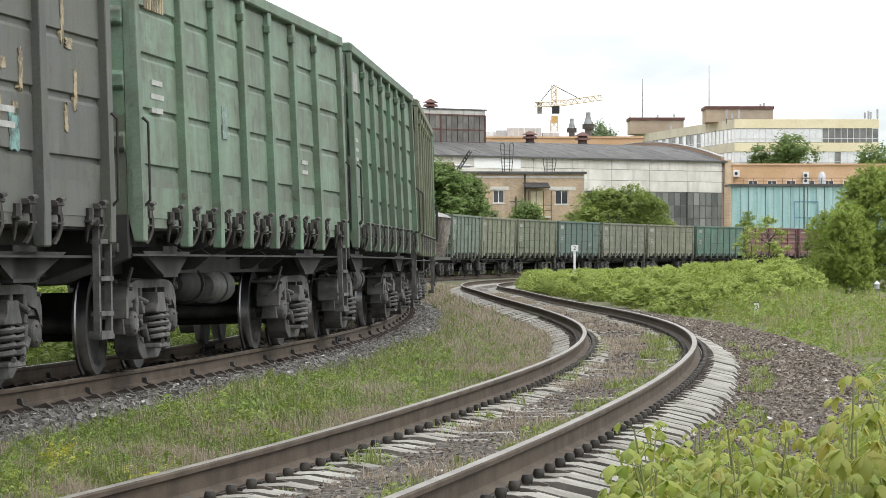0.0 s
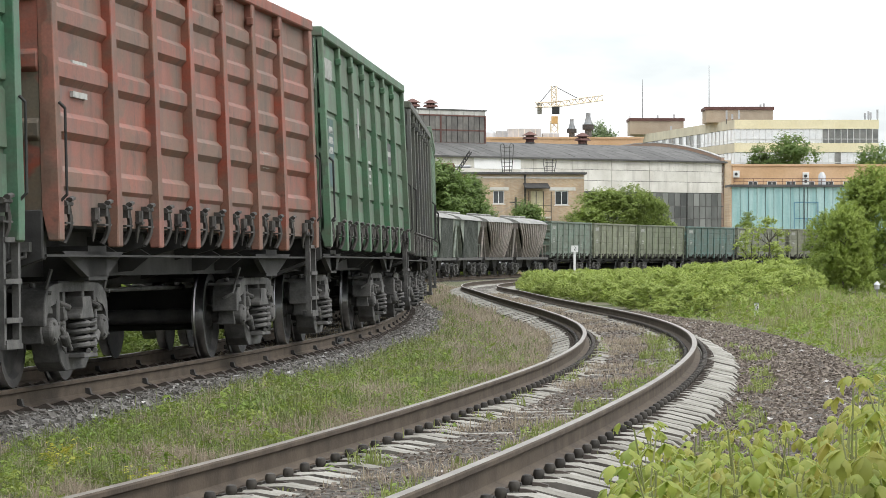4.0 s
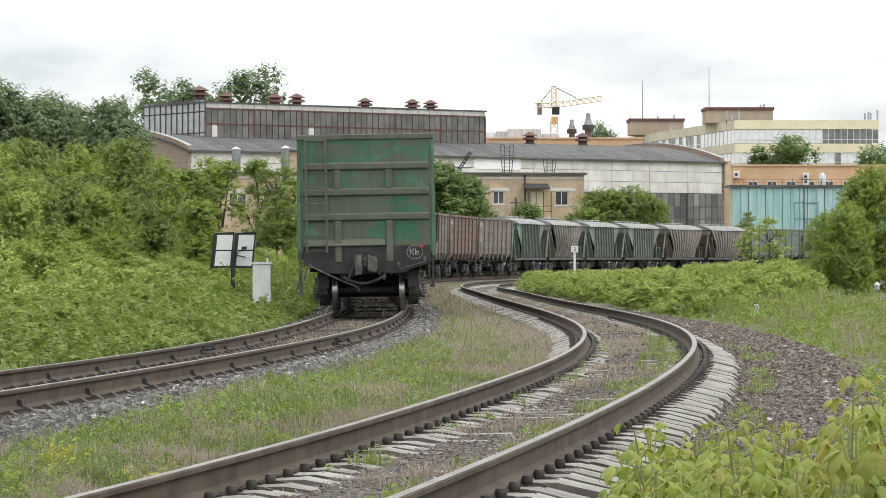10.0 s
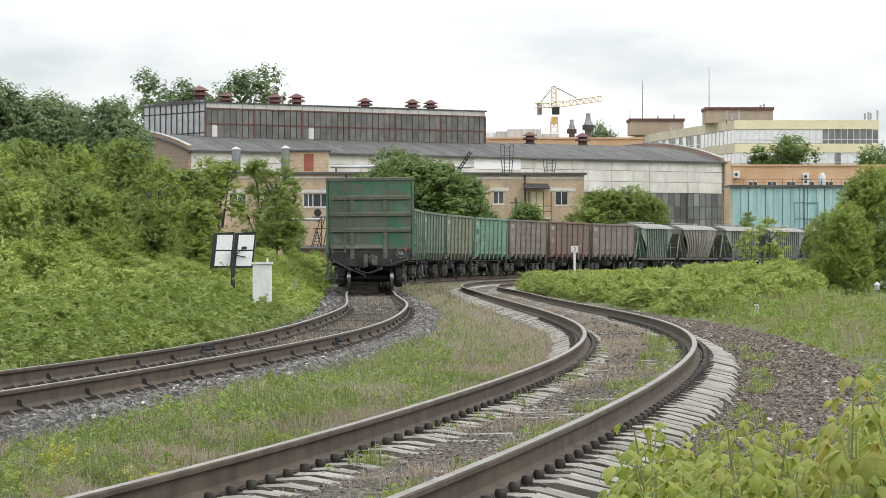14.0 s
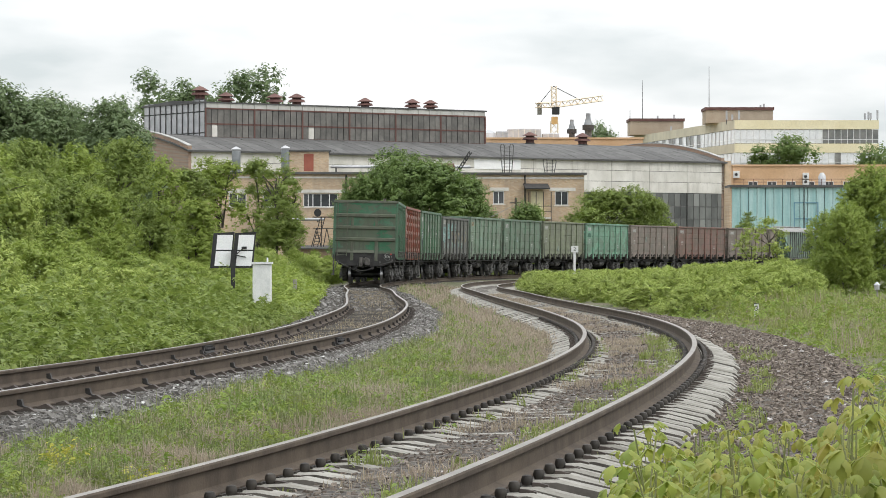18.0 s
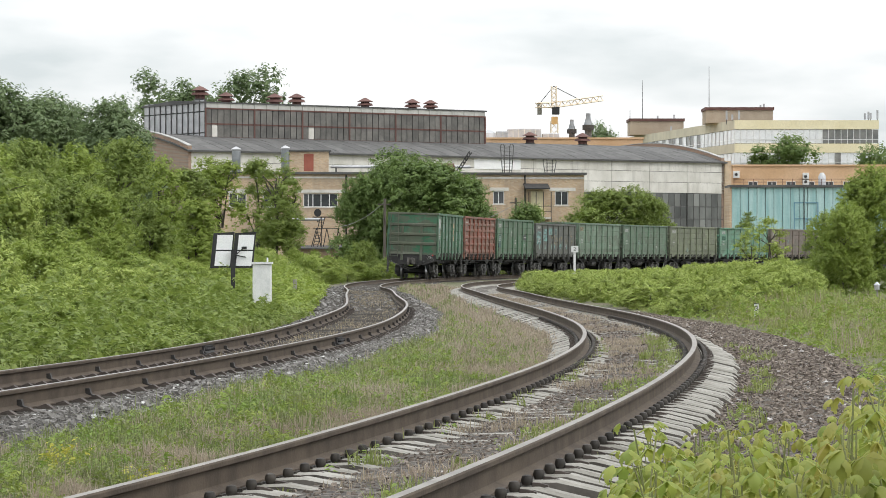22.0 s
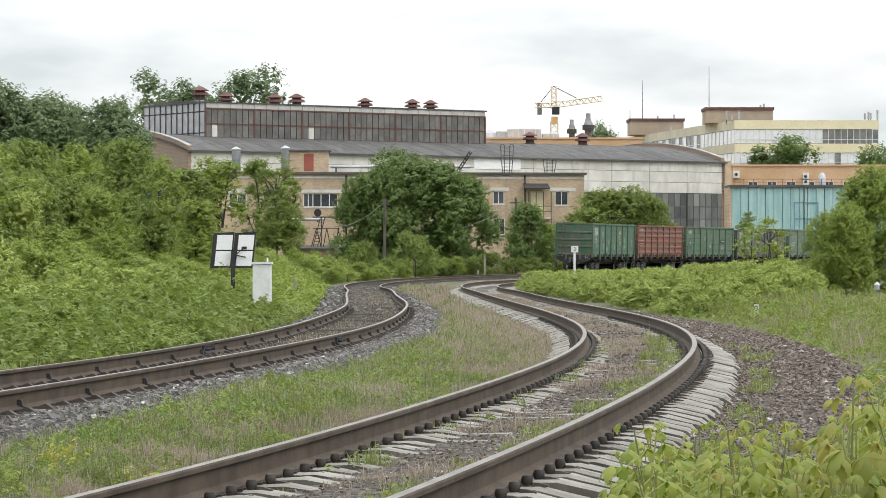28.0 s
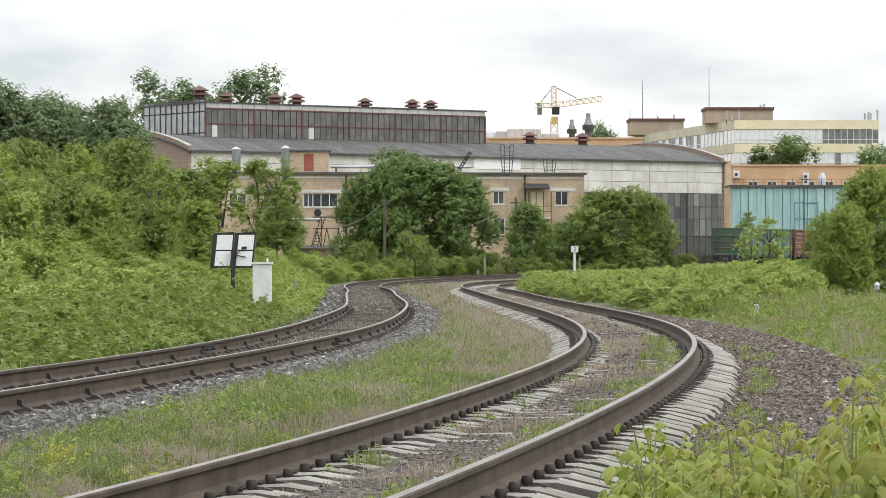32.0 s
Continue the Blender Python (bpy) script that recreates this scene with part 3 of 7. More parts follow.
def latch_mesh():
    """Hatch gear: a hinge pin with a tapered tongue and a curved locking lever on its bracket."""
    bm = bmesh.new()
    box(bm, 1.46, 1.55, -0.05, 0.05, 1.5, 1.66)
    tube(bm, (1.53, -0.11, 1.62), (1.53, 0.11, 1.62), 0.032, n=7)
    tube(bm, (1.56, -0.05, 1.66), (1.56, 0.07, 1.68), 0.03, n=7)
    box(bm, 1.44, 1.555, -0.14, 0.13, 1.39, 1.41)
    bar_path(bm, [(1.53, 0.03, 1.6), (1.545, 0.04, 1.45), (1.54, 0.04, 1.34), (1.515, 0.03, 1.24), (1.49, 0.0, 1.17)], 0.026, 6)
    tube(bm, (1.5, -0.26, 1.6), (1.5, -0.26, 1.42), 0.042, n=7)
    tube(bm, (1.49, -0.26, 1.42), (1.47, -0.24, 1.2), 0.03, 0.01, n=6)
    box(bm, 1.45, 1.54, -0.32, -0.19, 1.44, 1.46)
    tube(bm, (1.48, -0.3, 1.54), (1.48, 0.1, 1.54), 0.018, n=6)
    for v in bm.verts:
        v.co.z = 1.21 + (v.co.z - 1.17) * 0.72
    return finish("hatch_latch", bm, LATCH_STEEL)


LATCH = latch_mesh()


def gondola(top=3.8, pressed=False):
    """An open-topped four-axle gondola car, ends along y, middle over the origin at rail level."""
    car = thing("gondola_car")
    floor_z, n = 1.42, 7
    for s in (-1, 1):
        for i in range(n):
            y0, y1 = POSTS[i], POSTS[i + 1]
            bm = bmesh.new()
            line = [(s * 1.425, top - 0.1), (s * 1.425, floor_z), (s * 1.455, floor_z)]
            if pressed:
                for z in (1.75, 2.2, 2.65, 3.1, 3.5):
                    line += [(s * 1.455, z - 0.13), (s * 1.505, z - 0.07), (s * 1.505, z + 0.05), (s * 1.455, z + 0.1)]
            else:
                for z0, z1 in ((floor_z + 0.02, 1.9), (1.94, 2.42), (2.46, 2.93), (2.97, 3.36), (3.40, top - 0.14)):
                    line += [(s * 1.452, z0), (s * 1.482, z0 + 0.012), (s * 1.472, z1 - 0.03), (s * 1.452, z1)]
            prism(bm, line + [(s * 1.455, top - 0.1)], y0, y1)
            part("side_panel", bm, PAINT, car)
            bm = bmesh.new()
            box(bm, s * 1.44, s * 1.475, y0 + 0.12, y1 - 0.12, 1.36, 1.9 if not pressed else 1.7)
            hatch = part("hatch", bm, PAINT, car)
            for yy in (y0 + 0.42, y1 - 0.42):
                part("hatch_latch", LATCH, None, hatch, "rusty hatch latch", at=pose(0, yy, 0, 0, 0, 0) if s > 0 else pose(0, yy, 0, 0, 0, 180))
        for i in range(n + 1):
            y = POSTS[i]
            w = 0.1 if 0 < i < n else 0.09
            y = min(max(y, -HALF + w), HALF - w)
            bm = bmesh.new()
            prism(bm, [(s * 1.44, top - 0.12), (s * 1.535, top - 0.12), (s * 1.565, 1.5), (s * 1.565, 1.185 if 0 < i < n else 1.225), (s * 1.47, 1.185 if 0 < i < n else 1.225), (s * 1.44, 1.4)], y - w, y + w)
            part("corner_post" if i in (0, n) else "side_post", bm, PAINT, car, bevel=0.012)
        bm = bmesh.new()
        box(bm, s * 1.41, s * 1.55, -HALF, HALF, top - 0.13, top)
        part("top_rail", bm, PAINT, car, bevel=0.015)
        bm = bmesh.new()
        box(bm, s * 0.9, s * 0.96, -HALF + 0.03, HALF - 0.03, 0.94, 1.34)
        box(bm, s * 1.36, s * 1.45, -HALF + 0.03, HALF - 0.03, 1.1, 1.12)
        part("side_sill", bm, UNDER, car)
        for i in range(n - 1):
            y = POSTS[i + 1]
            bm = bmesh.new()
            box(bm, s * 1.48, s * 1.56, y - 0.16, y - 0.1, top - 0.36, top - 0.27)
            part("lashing_ring", bm, PAINT, car, bevel=0.012)
    for e in (-1, 1):
        bm = bmesh.new()
        box(bm, -1.42, 1.42, e * (HALF - 0.04), e * (HALF - 0.005), 1.35, top - 0.05)
        wall = part("end_wall", bm, PAINT_END, car)
        for z in (top - 0.72, top - 1.3, top - 1.86):
            bm = bmesh.new()
            prism(bm, [(e * (HALF - 0.01), z - 0.1), (e * (HALF + 0.05), z - 0.06), (e * (HALF + 0.05), z + 0.06), (e * (HALF - 0.01), z + 0.1)], -1.42, 1.42, "x")
            part("end_beam", bm, PAINT_END, wall, bevel=0.01)
        for x in (-0.64, 0.52):
            for z0, z1 in ((top - 1.22, top - 0.8), (1.12, top - 1.94)):
                bm = bmesh.new()
                box(bm, x - 0.075, x + 0.075, e * (HALF - 0.01), e * (HALF + 0.045), z0, z1)
                part("end_stiffener", bm, PAINT_END, wall, bevel=0.01)
        bm = bmesh.new()
        box(bm, -1.54, 1.54, e * (HALF - 0.12), e * (HALF + 0.03), top - 0.12, top + 0.004)
        part("end_top_rail", bm, PAINT_END, wall, bevel=0.015)
        bm = bmesh.new()
        prism(bm, [(-1.43, 1.48), (-1.43, 1.08), (-0.8, 0.86), (0.8, 0.86), (1.43, 1.08), (1.43, 1.48)], e * (HALF - 0.1), e * (HALF + 0.03))
        part("buffer_beam", bm, UNDER, car, "grimy dark end beam", bevel=0.01)
        bm = bmesh.new()
        prism(bm, [(e * (HALF - 0.01), 1.64), (e * (HALF + 0.07), 1.5), (e * (HALF + 0.07), 1.485), (e * (HALF - 0.01), 1.485)], -1.4, 0.42, "x")
        part("lower_lip", bm, PAINT_END, wall)
        bm = bmesh.new()
        for x in (-1.34, -0.89):
            box(bm, x - 0.025, x + 0.025, e * (HALF + 0.06), e * (HALF + 0.1), 1.33, top - 0.08)
        for i in range(8):
            z = 1.38 + i * (top - 1.72) / 6.4
            tube(bm, (-1.36, e * (HALF + 0.1), z), (-0.87, e * (HALF + 0.1), z), 0.011, n=6)
        part("ladder", bm, PAINT_END, wall)
        bm = bmesh.new()
        for y in (e * (HALF - 0.02), e * (HALF - 0.42)):
            box(bm, e * 1.5 - 0.035, e * 1.5 + 0.02, y - 0.03, y + 0.03, 0.42, 1.42)
        for z in (0.42, 0.62, 0.92, 1.24):
            box(bm, e * 1.5 - 0.06, e * 1.5 + 0.035, e * (HALF - 0.22) - 0.22, e * (HALF - 0.22) + 0.22, z - 0.02, z + 0.02)
        box(bm, e * 1.5 - 0.09, e * 1.5 + 0.03, e * (HALF - 0.22) - 0.2, e * (HALF - 0.22) + 0.2, 0.4, 0.47)
        part("footstep", bm, BOGIE, car, "grimy steel corner footstep")
        bm = bmesh.new()
        bar_path(bm, [(1.56, e * (HALF - 0.1), 1.55), (1.61, e * (HALF - 0.1), 1.6), (1.61, e * (HALF - 0.1), 2.3), (1.56, e * (HALF - 0.1), 2.35)], 0.014)
        part("grab_handle", bm, UNDER, car)
        bm = bmesh.new()
        prism(bm, [(e * 5.6, 1.15), (e * 3.3, 1.15), (e * 3.95, 0.93), (e * 4.7, 0.93)], -1.36, -1.3, "x")
        prism(bm, [(e * 5.6, 1.15), (e * 3.3, 1.15), (e * 3.95, 0.93), (e * 4.7, 0.93)], 1.3, 1.36, "x")
        box(bm, -1.36, 1.36, e * 4.325 - 0.35, e * 4.325 + 0.35, 0.9, 1.2)
        part("body_bolster", bm, UNDER, car)
    bm = bmesh.new()
    box(bm, -1.43, 1.43, -HALF + 0.05, HALF - 0.05, 1.34, floor_z)
    part("floor_plate", bm, UNDER, car)
    bm = bmesh.new()
    box(bm, -0.22, 0.22, -HALF, HALF, 0.85, 1.34)
    part("centre_sill", bm, UNDER, car)
    for y in (-2.6, -0.9, 0.9, 2.6):
        bm = bmesh.new()
        prism(bm, [(-1.4, 1.36), (-1.4, 1.2), (-0.25, 0.9), (0.25, 0.9), (1.4, 1.2), (1.4, 1.36)], y - 0.06, y + 0.06)
        part("cross_bearer", bm, UNDER, car)
    bm = bmesh.new()
    lathe(bm, [(0.14, -0.4), (0.22, -0.36), (0.22, 0.36), (0.14, 0.4)], 12, "y", (-0.7, 1.3, 0.85))
    tube(bm, (0.45, -3.6, 0.8), (0.45, 3.6, 0.8), 0.025)
    part("brake_gear", bm, BOGIE, car, smooth=True)
    for y in (-3.0, -1.75, 1.75, 3.0):
        bm = bmesh.new()
        prism(bm, [(1.0, 1.3), (1.28, 1.12), (1.1, 0.98), (0.3, 0.94), (0.3, 1.3)], y - 0.03, y + 0.03)
        part("gusset", bm, UNDER, car)
    for y in (-5.35, -3.2, 3.2, 5.35):
        bm = bmesh.new()
        bar_path(bm, [(1.2, y, 1.0), (1.15, y, 0.84), (1.12, y * 0.985, 0.72), (1.02, y * 0.97, 0.66)], 0.018, 6)
        tube(bm, (0.6, y, 0.84), (1.2, y, 0.8), 0.02, n=6)
        part("brake_pipe", bm, BOGIE, car)
    couplers(car, HALF)
    bogies(car, (-4.325, 4.325))
    return car


def hopper(curved=True):
    """A covered four-axle hopper car, 12.02 m over couplers: ribbed body over sloped ends, open end platforms, low arched roof."""
    car = thing("hopper_car")
    e2, eave, long_top = 5.4, 3.72, 4.55
    if curved:   # height, half width, share of the top length
        rows = [(1.3, 1.30, 0.62), (1.7, 1.40, 0.64), (2.2, 1.50, 0.70), (2.8, 1.55, 0.82), (3.3, 1.54, 0.94), (eave, 1.50, 1.0)]
    else:
        rows = [(1.3, 1.48, 0.62), (2.0, 1.48, 0.62), (3.0, 1.48, 0.62), (eave, 1.48, 0.62)]
    n = 11
    for s in (-1, 1):
        for i in range(n + 1):
            if i < n:
                bm = bmesh.new()
                a, b = [], []
                for z, x, k in rows:
                    for out, u in ((a, i / n), (b, (i + 1) / n)):
                        y = (2 * u - 1) * long_top * k
                        out.append((bm.verts.new((s * x, y, z)), bm.verts.new((s * (x - 0.05), y, z))))
                for (p, q), (p1, q1) in ((x, y) for x, y in zip(zip(a, b), zip(a[1:], b[1:]))):
                    bm.faces.new((p[0], q[0], q1[0], p1[0]))
                    bm.faces.new((p[1], p1[1], q1[1], q[1]))
                    bm.faces.new((p[0], p1[0], p1[1], p[1]))
                    bm.faces.new((q[0], q[1], q1[1], q1[0]))
                bm.faces.new((a[0][0], a[0][1], b[0][1], b[0][0]))
                bm.faces.new((a[-1][0], b[-1][0], b[-1][1], a[-1][1]))
                part("side_panel", bm, PAINT, car)
            bm = bmesh.new()
            ring = []
            for z, x, k in rows:
                y = (2 * i / n - 1) * long_top * k
                ring.append([bm.verts.new((s * (x + dx), y + dy, z)) for dx, dy in ((0.0, -0.05), (0.08, -0.05), (0.08, 0.05), (0.0, 0.05))])
            for p, q in zip(ring, ring[1:]):
                for j in range(4):
                    bm.faces.new((p[j], p[(j + 1) % 4], q[(j + 1) % 4], q[j]))
            bm.faces.new(ring[0])
            bm.faces.new(ring[-1])
            part("side_post", bm, PAINT if curved else HOPPER_RIB, car)
        if not curved:
            for e in (-1, 1):
                bm = bmesh.new()
                prism(bm, [(e * long_top * 0.62, eave), (e * long_top, eave), (e * long_top, eave - 0.35), (e * long_top * 0.62, 2.1)], s * 1.44, s * 1.48, "x")
                part("end_gusset", bm, PAINT, car)
        bm = bmesh.new()
        box(bm, s * 1.2, s * 1.55, -e2, e2, 1.12, 1.28)
        part("side_sill", bm, BOGIE, car)
    rise = 0.4
    arch = [(-1.62, eave), (-1.4, eave + 0.16), (-0.95, eave + rise * 0.75), (-0.35, eave + rise), (0.35, eave + rise), (0.95, eave + rise * 0.75), (1.4, eave + 0.16), (1.62, eave)]
    bm = bmesh.new()
    prism(bm, arch, -long_top - 0.12, long_top + 0.12)
    part("roof", bm, ROOF_METAL, car, "pale weathered metal roof")
    for y in (-2.7, -0.9, 0.9, 2.7):
        bm = bmesh.new()
        lathe(bm, [(0.34, eave + rise - 0.05), (0.36, eave + rise + 0.1), (0.3, eave + rise + 0.14)], 14, at=(0, y, 0))
        part("loading_hatch", bm, ROOF_METAL, car, smooth=True)
    for e in (-1, 1):
        bm = bmesh.new()
        prism(bm, [(e * long_top, eave), (e * (long_top - 0.02), eave - 0.4), (e * 2.75, 1.3), (e * 2.65, 1.3), (e * (long_top - 0.12), eave - 0.4), (e * (long_top - 0.1), eave)], -1.4, 1.4, "x")
        part("end_slope", bm, PAINT, car)
        for x in (-1.2, 1.2):
            for p, q, r in (((x, e * (e2 - 0.25), 1.28), (x, e * (long_top - 0.05), eave - 0.3), 0.06), ((x, e * 3.6, 1.28), (x, e * (long_top - 0.1), 2.9), 0.05)):
                bm = bmesh.new()
                tube(bm, p, q, r, n=6)
                part("end_strut", bm, PAINT, car)
        for x in (-1.35, 1.35):
            bm = bmesh.new()
            bar_path(bm, [(x, e * (e2 - 0.05), 1.28), (x, e * (e2 - 0.05), 2.15), (x * 0.5, e * (e2 - 0.05), 2.15), (x * 0.5, e * (e2 - 0.05), 1.28)], 0.022)
            part("handrail", bm, PAINT, car)
        bm = bmesh.new()
        box(bm, -1.5, 1.5, e * (e2 - 0.12), e * e2, 0.95, 1.3)
        part("buffer_beam", bm, UNDER, car)
        bm = bmesh.new()
        prism(bm, [(e * 2.7, 1.28), (e * 0.3, 1.28), (e * 0.9, 0.55), (e * 1.9, 0.55)], -0.95, 0.95, "x")
        part("discharge_chute", bm, UNDER, car)
    bm = bmesh.new()
    box(bm, -0.25, 0.25, -e2, e2, 0.85, 1.2)
    part("centre_sill", bm, UNDER, car)
    couplers(car, e2)
    bogies(car, (-3.9, 3.9))
    return car


HOPPER_RIB = plain("dark_hopper_rib", (0.07, 0.08, 0.072, 1), (0.15, 0.16, 0.145, 1), 2, 0.7)
ROOF_METAL = plain("pale_roof_metal", (0.17, 0.172, 0.16, 1), (0.29, 0.285, 0.265, 1), 1.5, 0.65)


def recolour(car, colour, frame_colour=None):
    """Gives every painted part its colour; a car may have its end framing in another one."""
    for o in car.children_recursive:
        if o.data and o.data.materials and o.data.materials[0] in (PAINT, PAINT_END):
            framing = o.name.startswith(("end_beam", "end_stiffener", "end_top_rail", "ladder", "lower_lip"))
            faded = tuple(c * 0.88 + g * 0.12 for c, g in zip(colour, (0.24, 0.26, 0.22, 1)))
            dusty = tuple(c * 0.6 + g * 0.4 for c, g in zip(colour, (0.1, 0.1, 0.09, 1)))
            o.color = frame_colour if frame_colour and framing else dusty if o.name.startswith("hatch") else faded if o.name.startswith(("side_panel", "corner_post")) else colour
    return car


# rear to front: style, colour, label
TRAIN = [
    ("tall", rgb("2b6647"), "faded green gondola car with patched paint, last in the train"),
    ("pressed", RUST_RED, "rust-red steel gondola car with pressed side panels"),
    ("tall", GREEN, "deep green steel gondola car with worn paint"),
    ("low", DARK, "dark grey grimy gondola car with turquoise patches"),
    ("tall", GREEN_PALE, "pale green weathered gondola car with white markings"),
    ("tall", rgb("55745c"), "dull green weathered gondola car"),
    ("tall", OLIVE, "olive green weathered gondola car"),
    ("tall", MINT, "mint green gondola car with a dark green marking"),
    ("tall", GREY_RED, "grey-brown faded gondola car"),
    ("tall", rgb("744a40"), "red-brown rusty gondola car"),
    ("tall", GREY_RED, "faded pinkish grey gondola car"),
    ("straight", rgb("7f9c8c"), "pale green covered hopper car with a pale roof"),
    ("curved", GREY, "grey covered hopper car with curved ribbed sides"),
    ("straight", rgb("858f84"), "grey-green covered hopper car with a pale roof"),
    ("straight", rgb("858f84"), "grey-green covered hopper car with a pale roof"),
    ("curved", rgb("8a807a"), "grey covered hopper car with curved ribbed sides"),
    ("curved", rgb("8a807a"), "grey covered hopper car with curved ribbed sides"),
    ("tall", rgb("66786c"), "grey-green weathered gondola car"),
    ("tall", rgb("7a7f66"), "pale olive weathered gondola car"),
    ("tall", rgb("6a7358"), "olive green weathered gondola car"),
    ("tall", BLUE_GREEN, "dark blue-green gondola car with pale patches"),
    ("tall", rgb("777a69"), "grey-olive weathered gondola car"),
    ("tall", rgb("7c7d66"), "pale olive weathered gondola car"),
    ("tall", rgb("3c7060"), "teal green gondola car"),
    ("pressed", MAROON, "maroon gondola car with pressed side panels"),
    ("pressed", MAROON, "maroon gondola car with pressed side panels"),
    ("tall", GREEN, "deep green steel gondola car with worn paint"),
]

# ---- buildings ----
def brickwork(name, a, b, joint):
    """Brick courses at true size, with large stains."""
    m = Mat(name, 0.9)
    br, mp = m.n.new("ShaderNodeTexBrick"), m.n.new("ShaderNodeMapping")
    mp.inputs["Rotation"].default_value = (radians(90), 0, 0)
    m.l.new(m.co, mp.inputs[0])
    m.l.new(mp.outputs[0], br.inputs[0])
    br.inputs["Color1"].default_value, br.inputs["Color2"].default_value, br.inputs["Mortar"].default_value = a, b, joint
    br.inputs["Scale"].default_value, br.inputs["Brick Width"].default_value, br.inputs["Row Height"].default_value, br.inputs["Mortar Size"].default_value = 1.0, 0.26, 0.08, 0.008
    big, drip = m.noise(0.35, 5), m.noise(0.8, 4, (1.5, 1.5, 0.2))
    c = m.mix(m.ramp(big, (0.4, 0.0), (0.7, 0.4)), br.outputs["Color"], (0.22, 0.18, 0.15, 1))
    c = m.mix(m.ramp(drip, (0.52, 0.0), (0.75, 0.4)), c, (0.15, 0.13, 0.115, 1))
    return m.colour(c).m


OLD_BRICK = brickwork("brown_brick_gable", (0.27, 0.165, 0.11, 1), (0.37, 0.25, 0.175, 1), (0.3, 0.25, 0.21, 1))
BRICK = brickwork("tan_brick", (0.50, 0.345, 0.215, 1), (0.62, 0.475, 0.32, 1), (0.46, 0.40, 0.32, 1))
def stained(name, a, b, dirt):
    """Cast concrete or render with rain streaks, patches and fine pitting."""
    m = Mat(name, 0.9)
    big, drip, pit = m.noise(0.4, 5), m.noise(0.9, 5, (1.6, 1.6, 0.16)), m.noise(7, 4)
    c = m.mix(m.ramp(big, (0.35, 0.0), (0.68, 1.0)), a, b)
    c = m.mix(m.ramp(drip, (0.5, 0.0), (0.74, 0.55)), c, dirt)
    c = m.mix(m.ramp(pit, (0.58, 0.0), (0.72, 0.4)), c, dirt)
    return m.colour(c).bump(pit, 0.2, 0.02).m


PANEL = stained("pale_concrete_panel", (0.55, 0.53, 0.48, 1), (0.72, 0.70, 0.65, 1), (0.34, 0.32, 0.285, 1))
EAVES = stained("grey_eaves_board", (0.42, 0.42, 0.39, 1), (0.54, 0.535, 0.5, 1), (0.3, 0.295, 0.27, 1))
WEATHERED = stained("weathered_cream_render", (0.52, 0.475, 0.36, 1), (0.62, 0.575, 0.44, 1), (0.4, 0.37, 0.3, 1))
ROOFING = plain("grey_roofing_felt", (0.075, 0.075, 0.074, 1), (0.135, 0.134, 0.13, 1), 0.3, 0.9, 0, 0.2, 5)
def toned(name, dark, light, scale, rough):
    """A sheet material whose tone differs from piece to piece, with streaks."""
    m = Mat(name, rough)
    streak = m.noise(scale, 5, (1.5, 1.5, 0.4))
    c = m.mix(m.ramp(m.info.outputs["Random"], (0.0, 0.0), (1.0, 1.0)), dark, light)
    return m.colour(m.mix(1.0, c, m.ramp(streak, (0.3, 0.6), (0.7, 1.0)), "MULTIPLY")).m


FELT = toned("weathered_felt", (0.1, 0.098, 0.095, 1), (0.138, 0.135, 0.13, 1), 0.5, 0.9)
MIXED_GLASS = toned("old_factory_panes", (0.07, 0.075, 0.072, 1), (0.27, 0.28, 0.262, 1), 0.7, 0.25)
OLD_GLASS = plain("dirty_grey_glass", (0.14, 0.145, 0.14, 1), (0.27, 0.27, 0.255, 1), 0.5, 0.3, 0, 0.05, 4)
WINDOW_GLASS = plain("window_glass", (0.05, 0.055, 0.06, 1), (0.09, 0.095, 0.10, 1), 0.5, 0.08, 0, 0.02, 4)
MONITOR_GLASS = plain("sooty_wired_glass", (0.10, 0.096, 0.088, 1), (0.2, 0.19, 0.172, 1), 0.5, 0.4, 0, 0.05, 4)
RED_FRAME = plain("red_brown_steel", (0.105, 0.048, 0.04, 1), (0.16, 0.08, 0.066, 1), 0.8, 0.8)
TEAL = plain("turquoise_sheet", (0.27, 0.47, 0.465, 1), (0.45, 0.62, 0.61, 1), 0.9, 0.7, 0, 0.1, 6, (2, 2, 0.2))
ORANGE = plain("orange_render", (0.60, 0.385, 0.22, 1), (0.68, 0.46, 0.29, 1), 0.3, 0.9, 0, 0.1, 5)
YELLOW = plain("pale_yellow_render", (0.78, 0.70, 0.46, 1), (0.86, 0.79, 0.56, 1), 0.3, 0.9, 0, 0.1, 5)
BROWN_BRICK = plain("brown_brick", (0.40, 0.315, 0.23, 1), (0.49, 0.40, 0.30, 1), 0.4, 0.9, 0, 0.2, 6)
# the bright sky's reflection in the panes is put into this near-white colour
BRIGHT_GLASS = plain("painted_sky_glass", (0.78, 0.80, 0.81, 1), (0.92, 0.93, 0.93, 1), 0.8, 0.1, 0, 0.02, 4)
PALE_SHEET = plain("pale_grey_sheet", (0.3, 0.3, 0.285, 1), (0.46, 0.46, 0.44, 1), 0.8, 0.8)
ZINC = plain("dull_zinc_sheet", (0.2, 0.215, 0.225, 1), (0.32, 0.335, 0.345, 1), 1.2, 0.5, 0.5, 0.1)
GALV = plain("galvanised_sheet", (0.42, 0.43, 0.44, 1), (0.58, 0.58, 0.59, 1), 1.0, 0.45, 0.5, 0.1)


def on_facade(origin, heading):
    """Pose whose x runs along a facade, y into the building, z up; heading: degrees from +x towards +y."""
    return pose(origin[0], origin[1], 0, 0, 0, heading)


G0 = -0.4
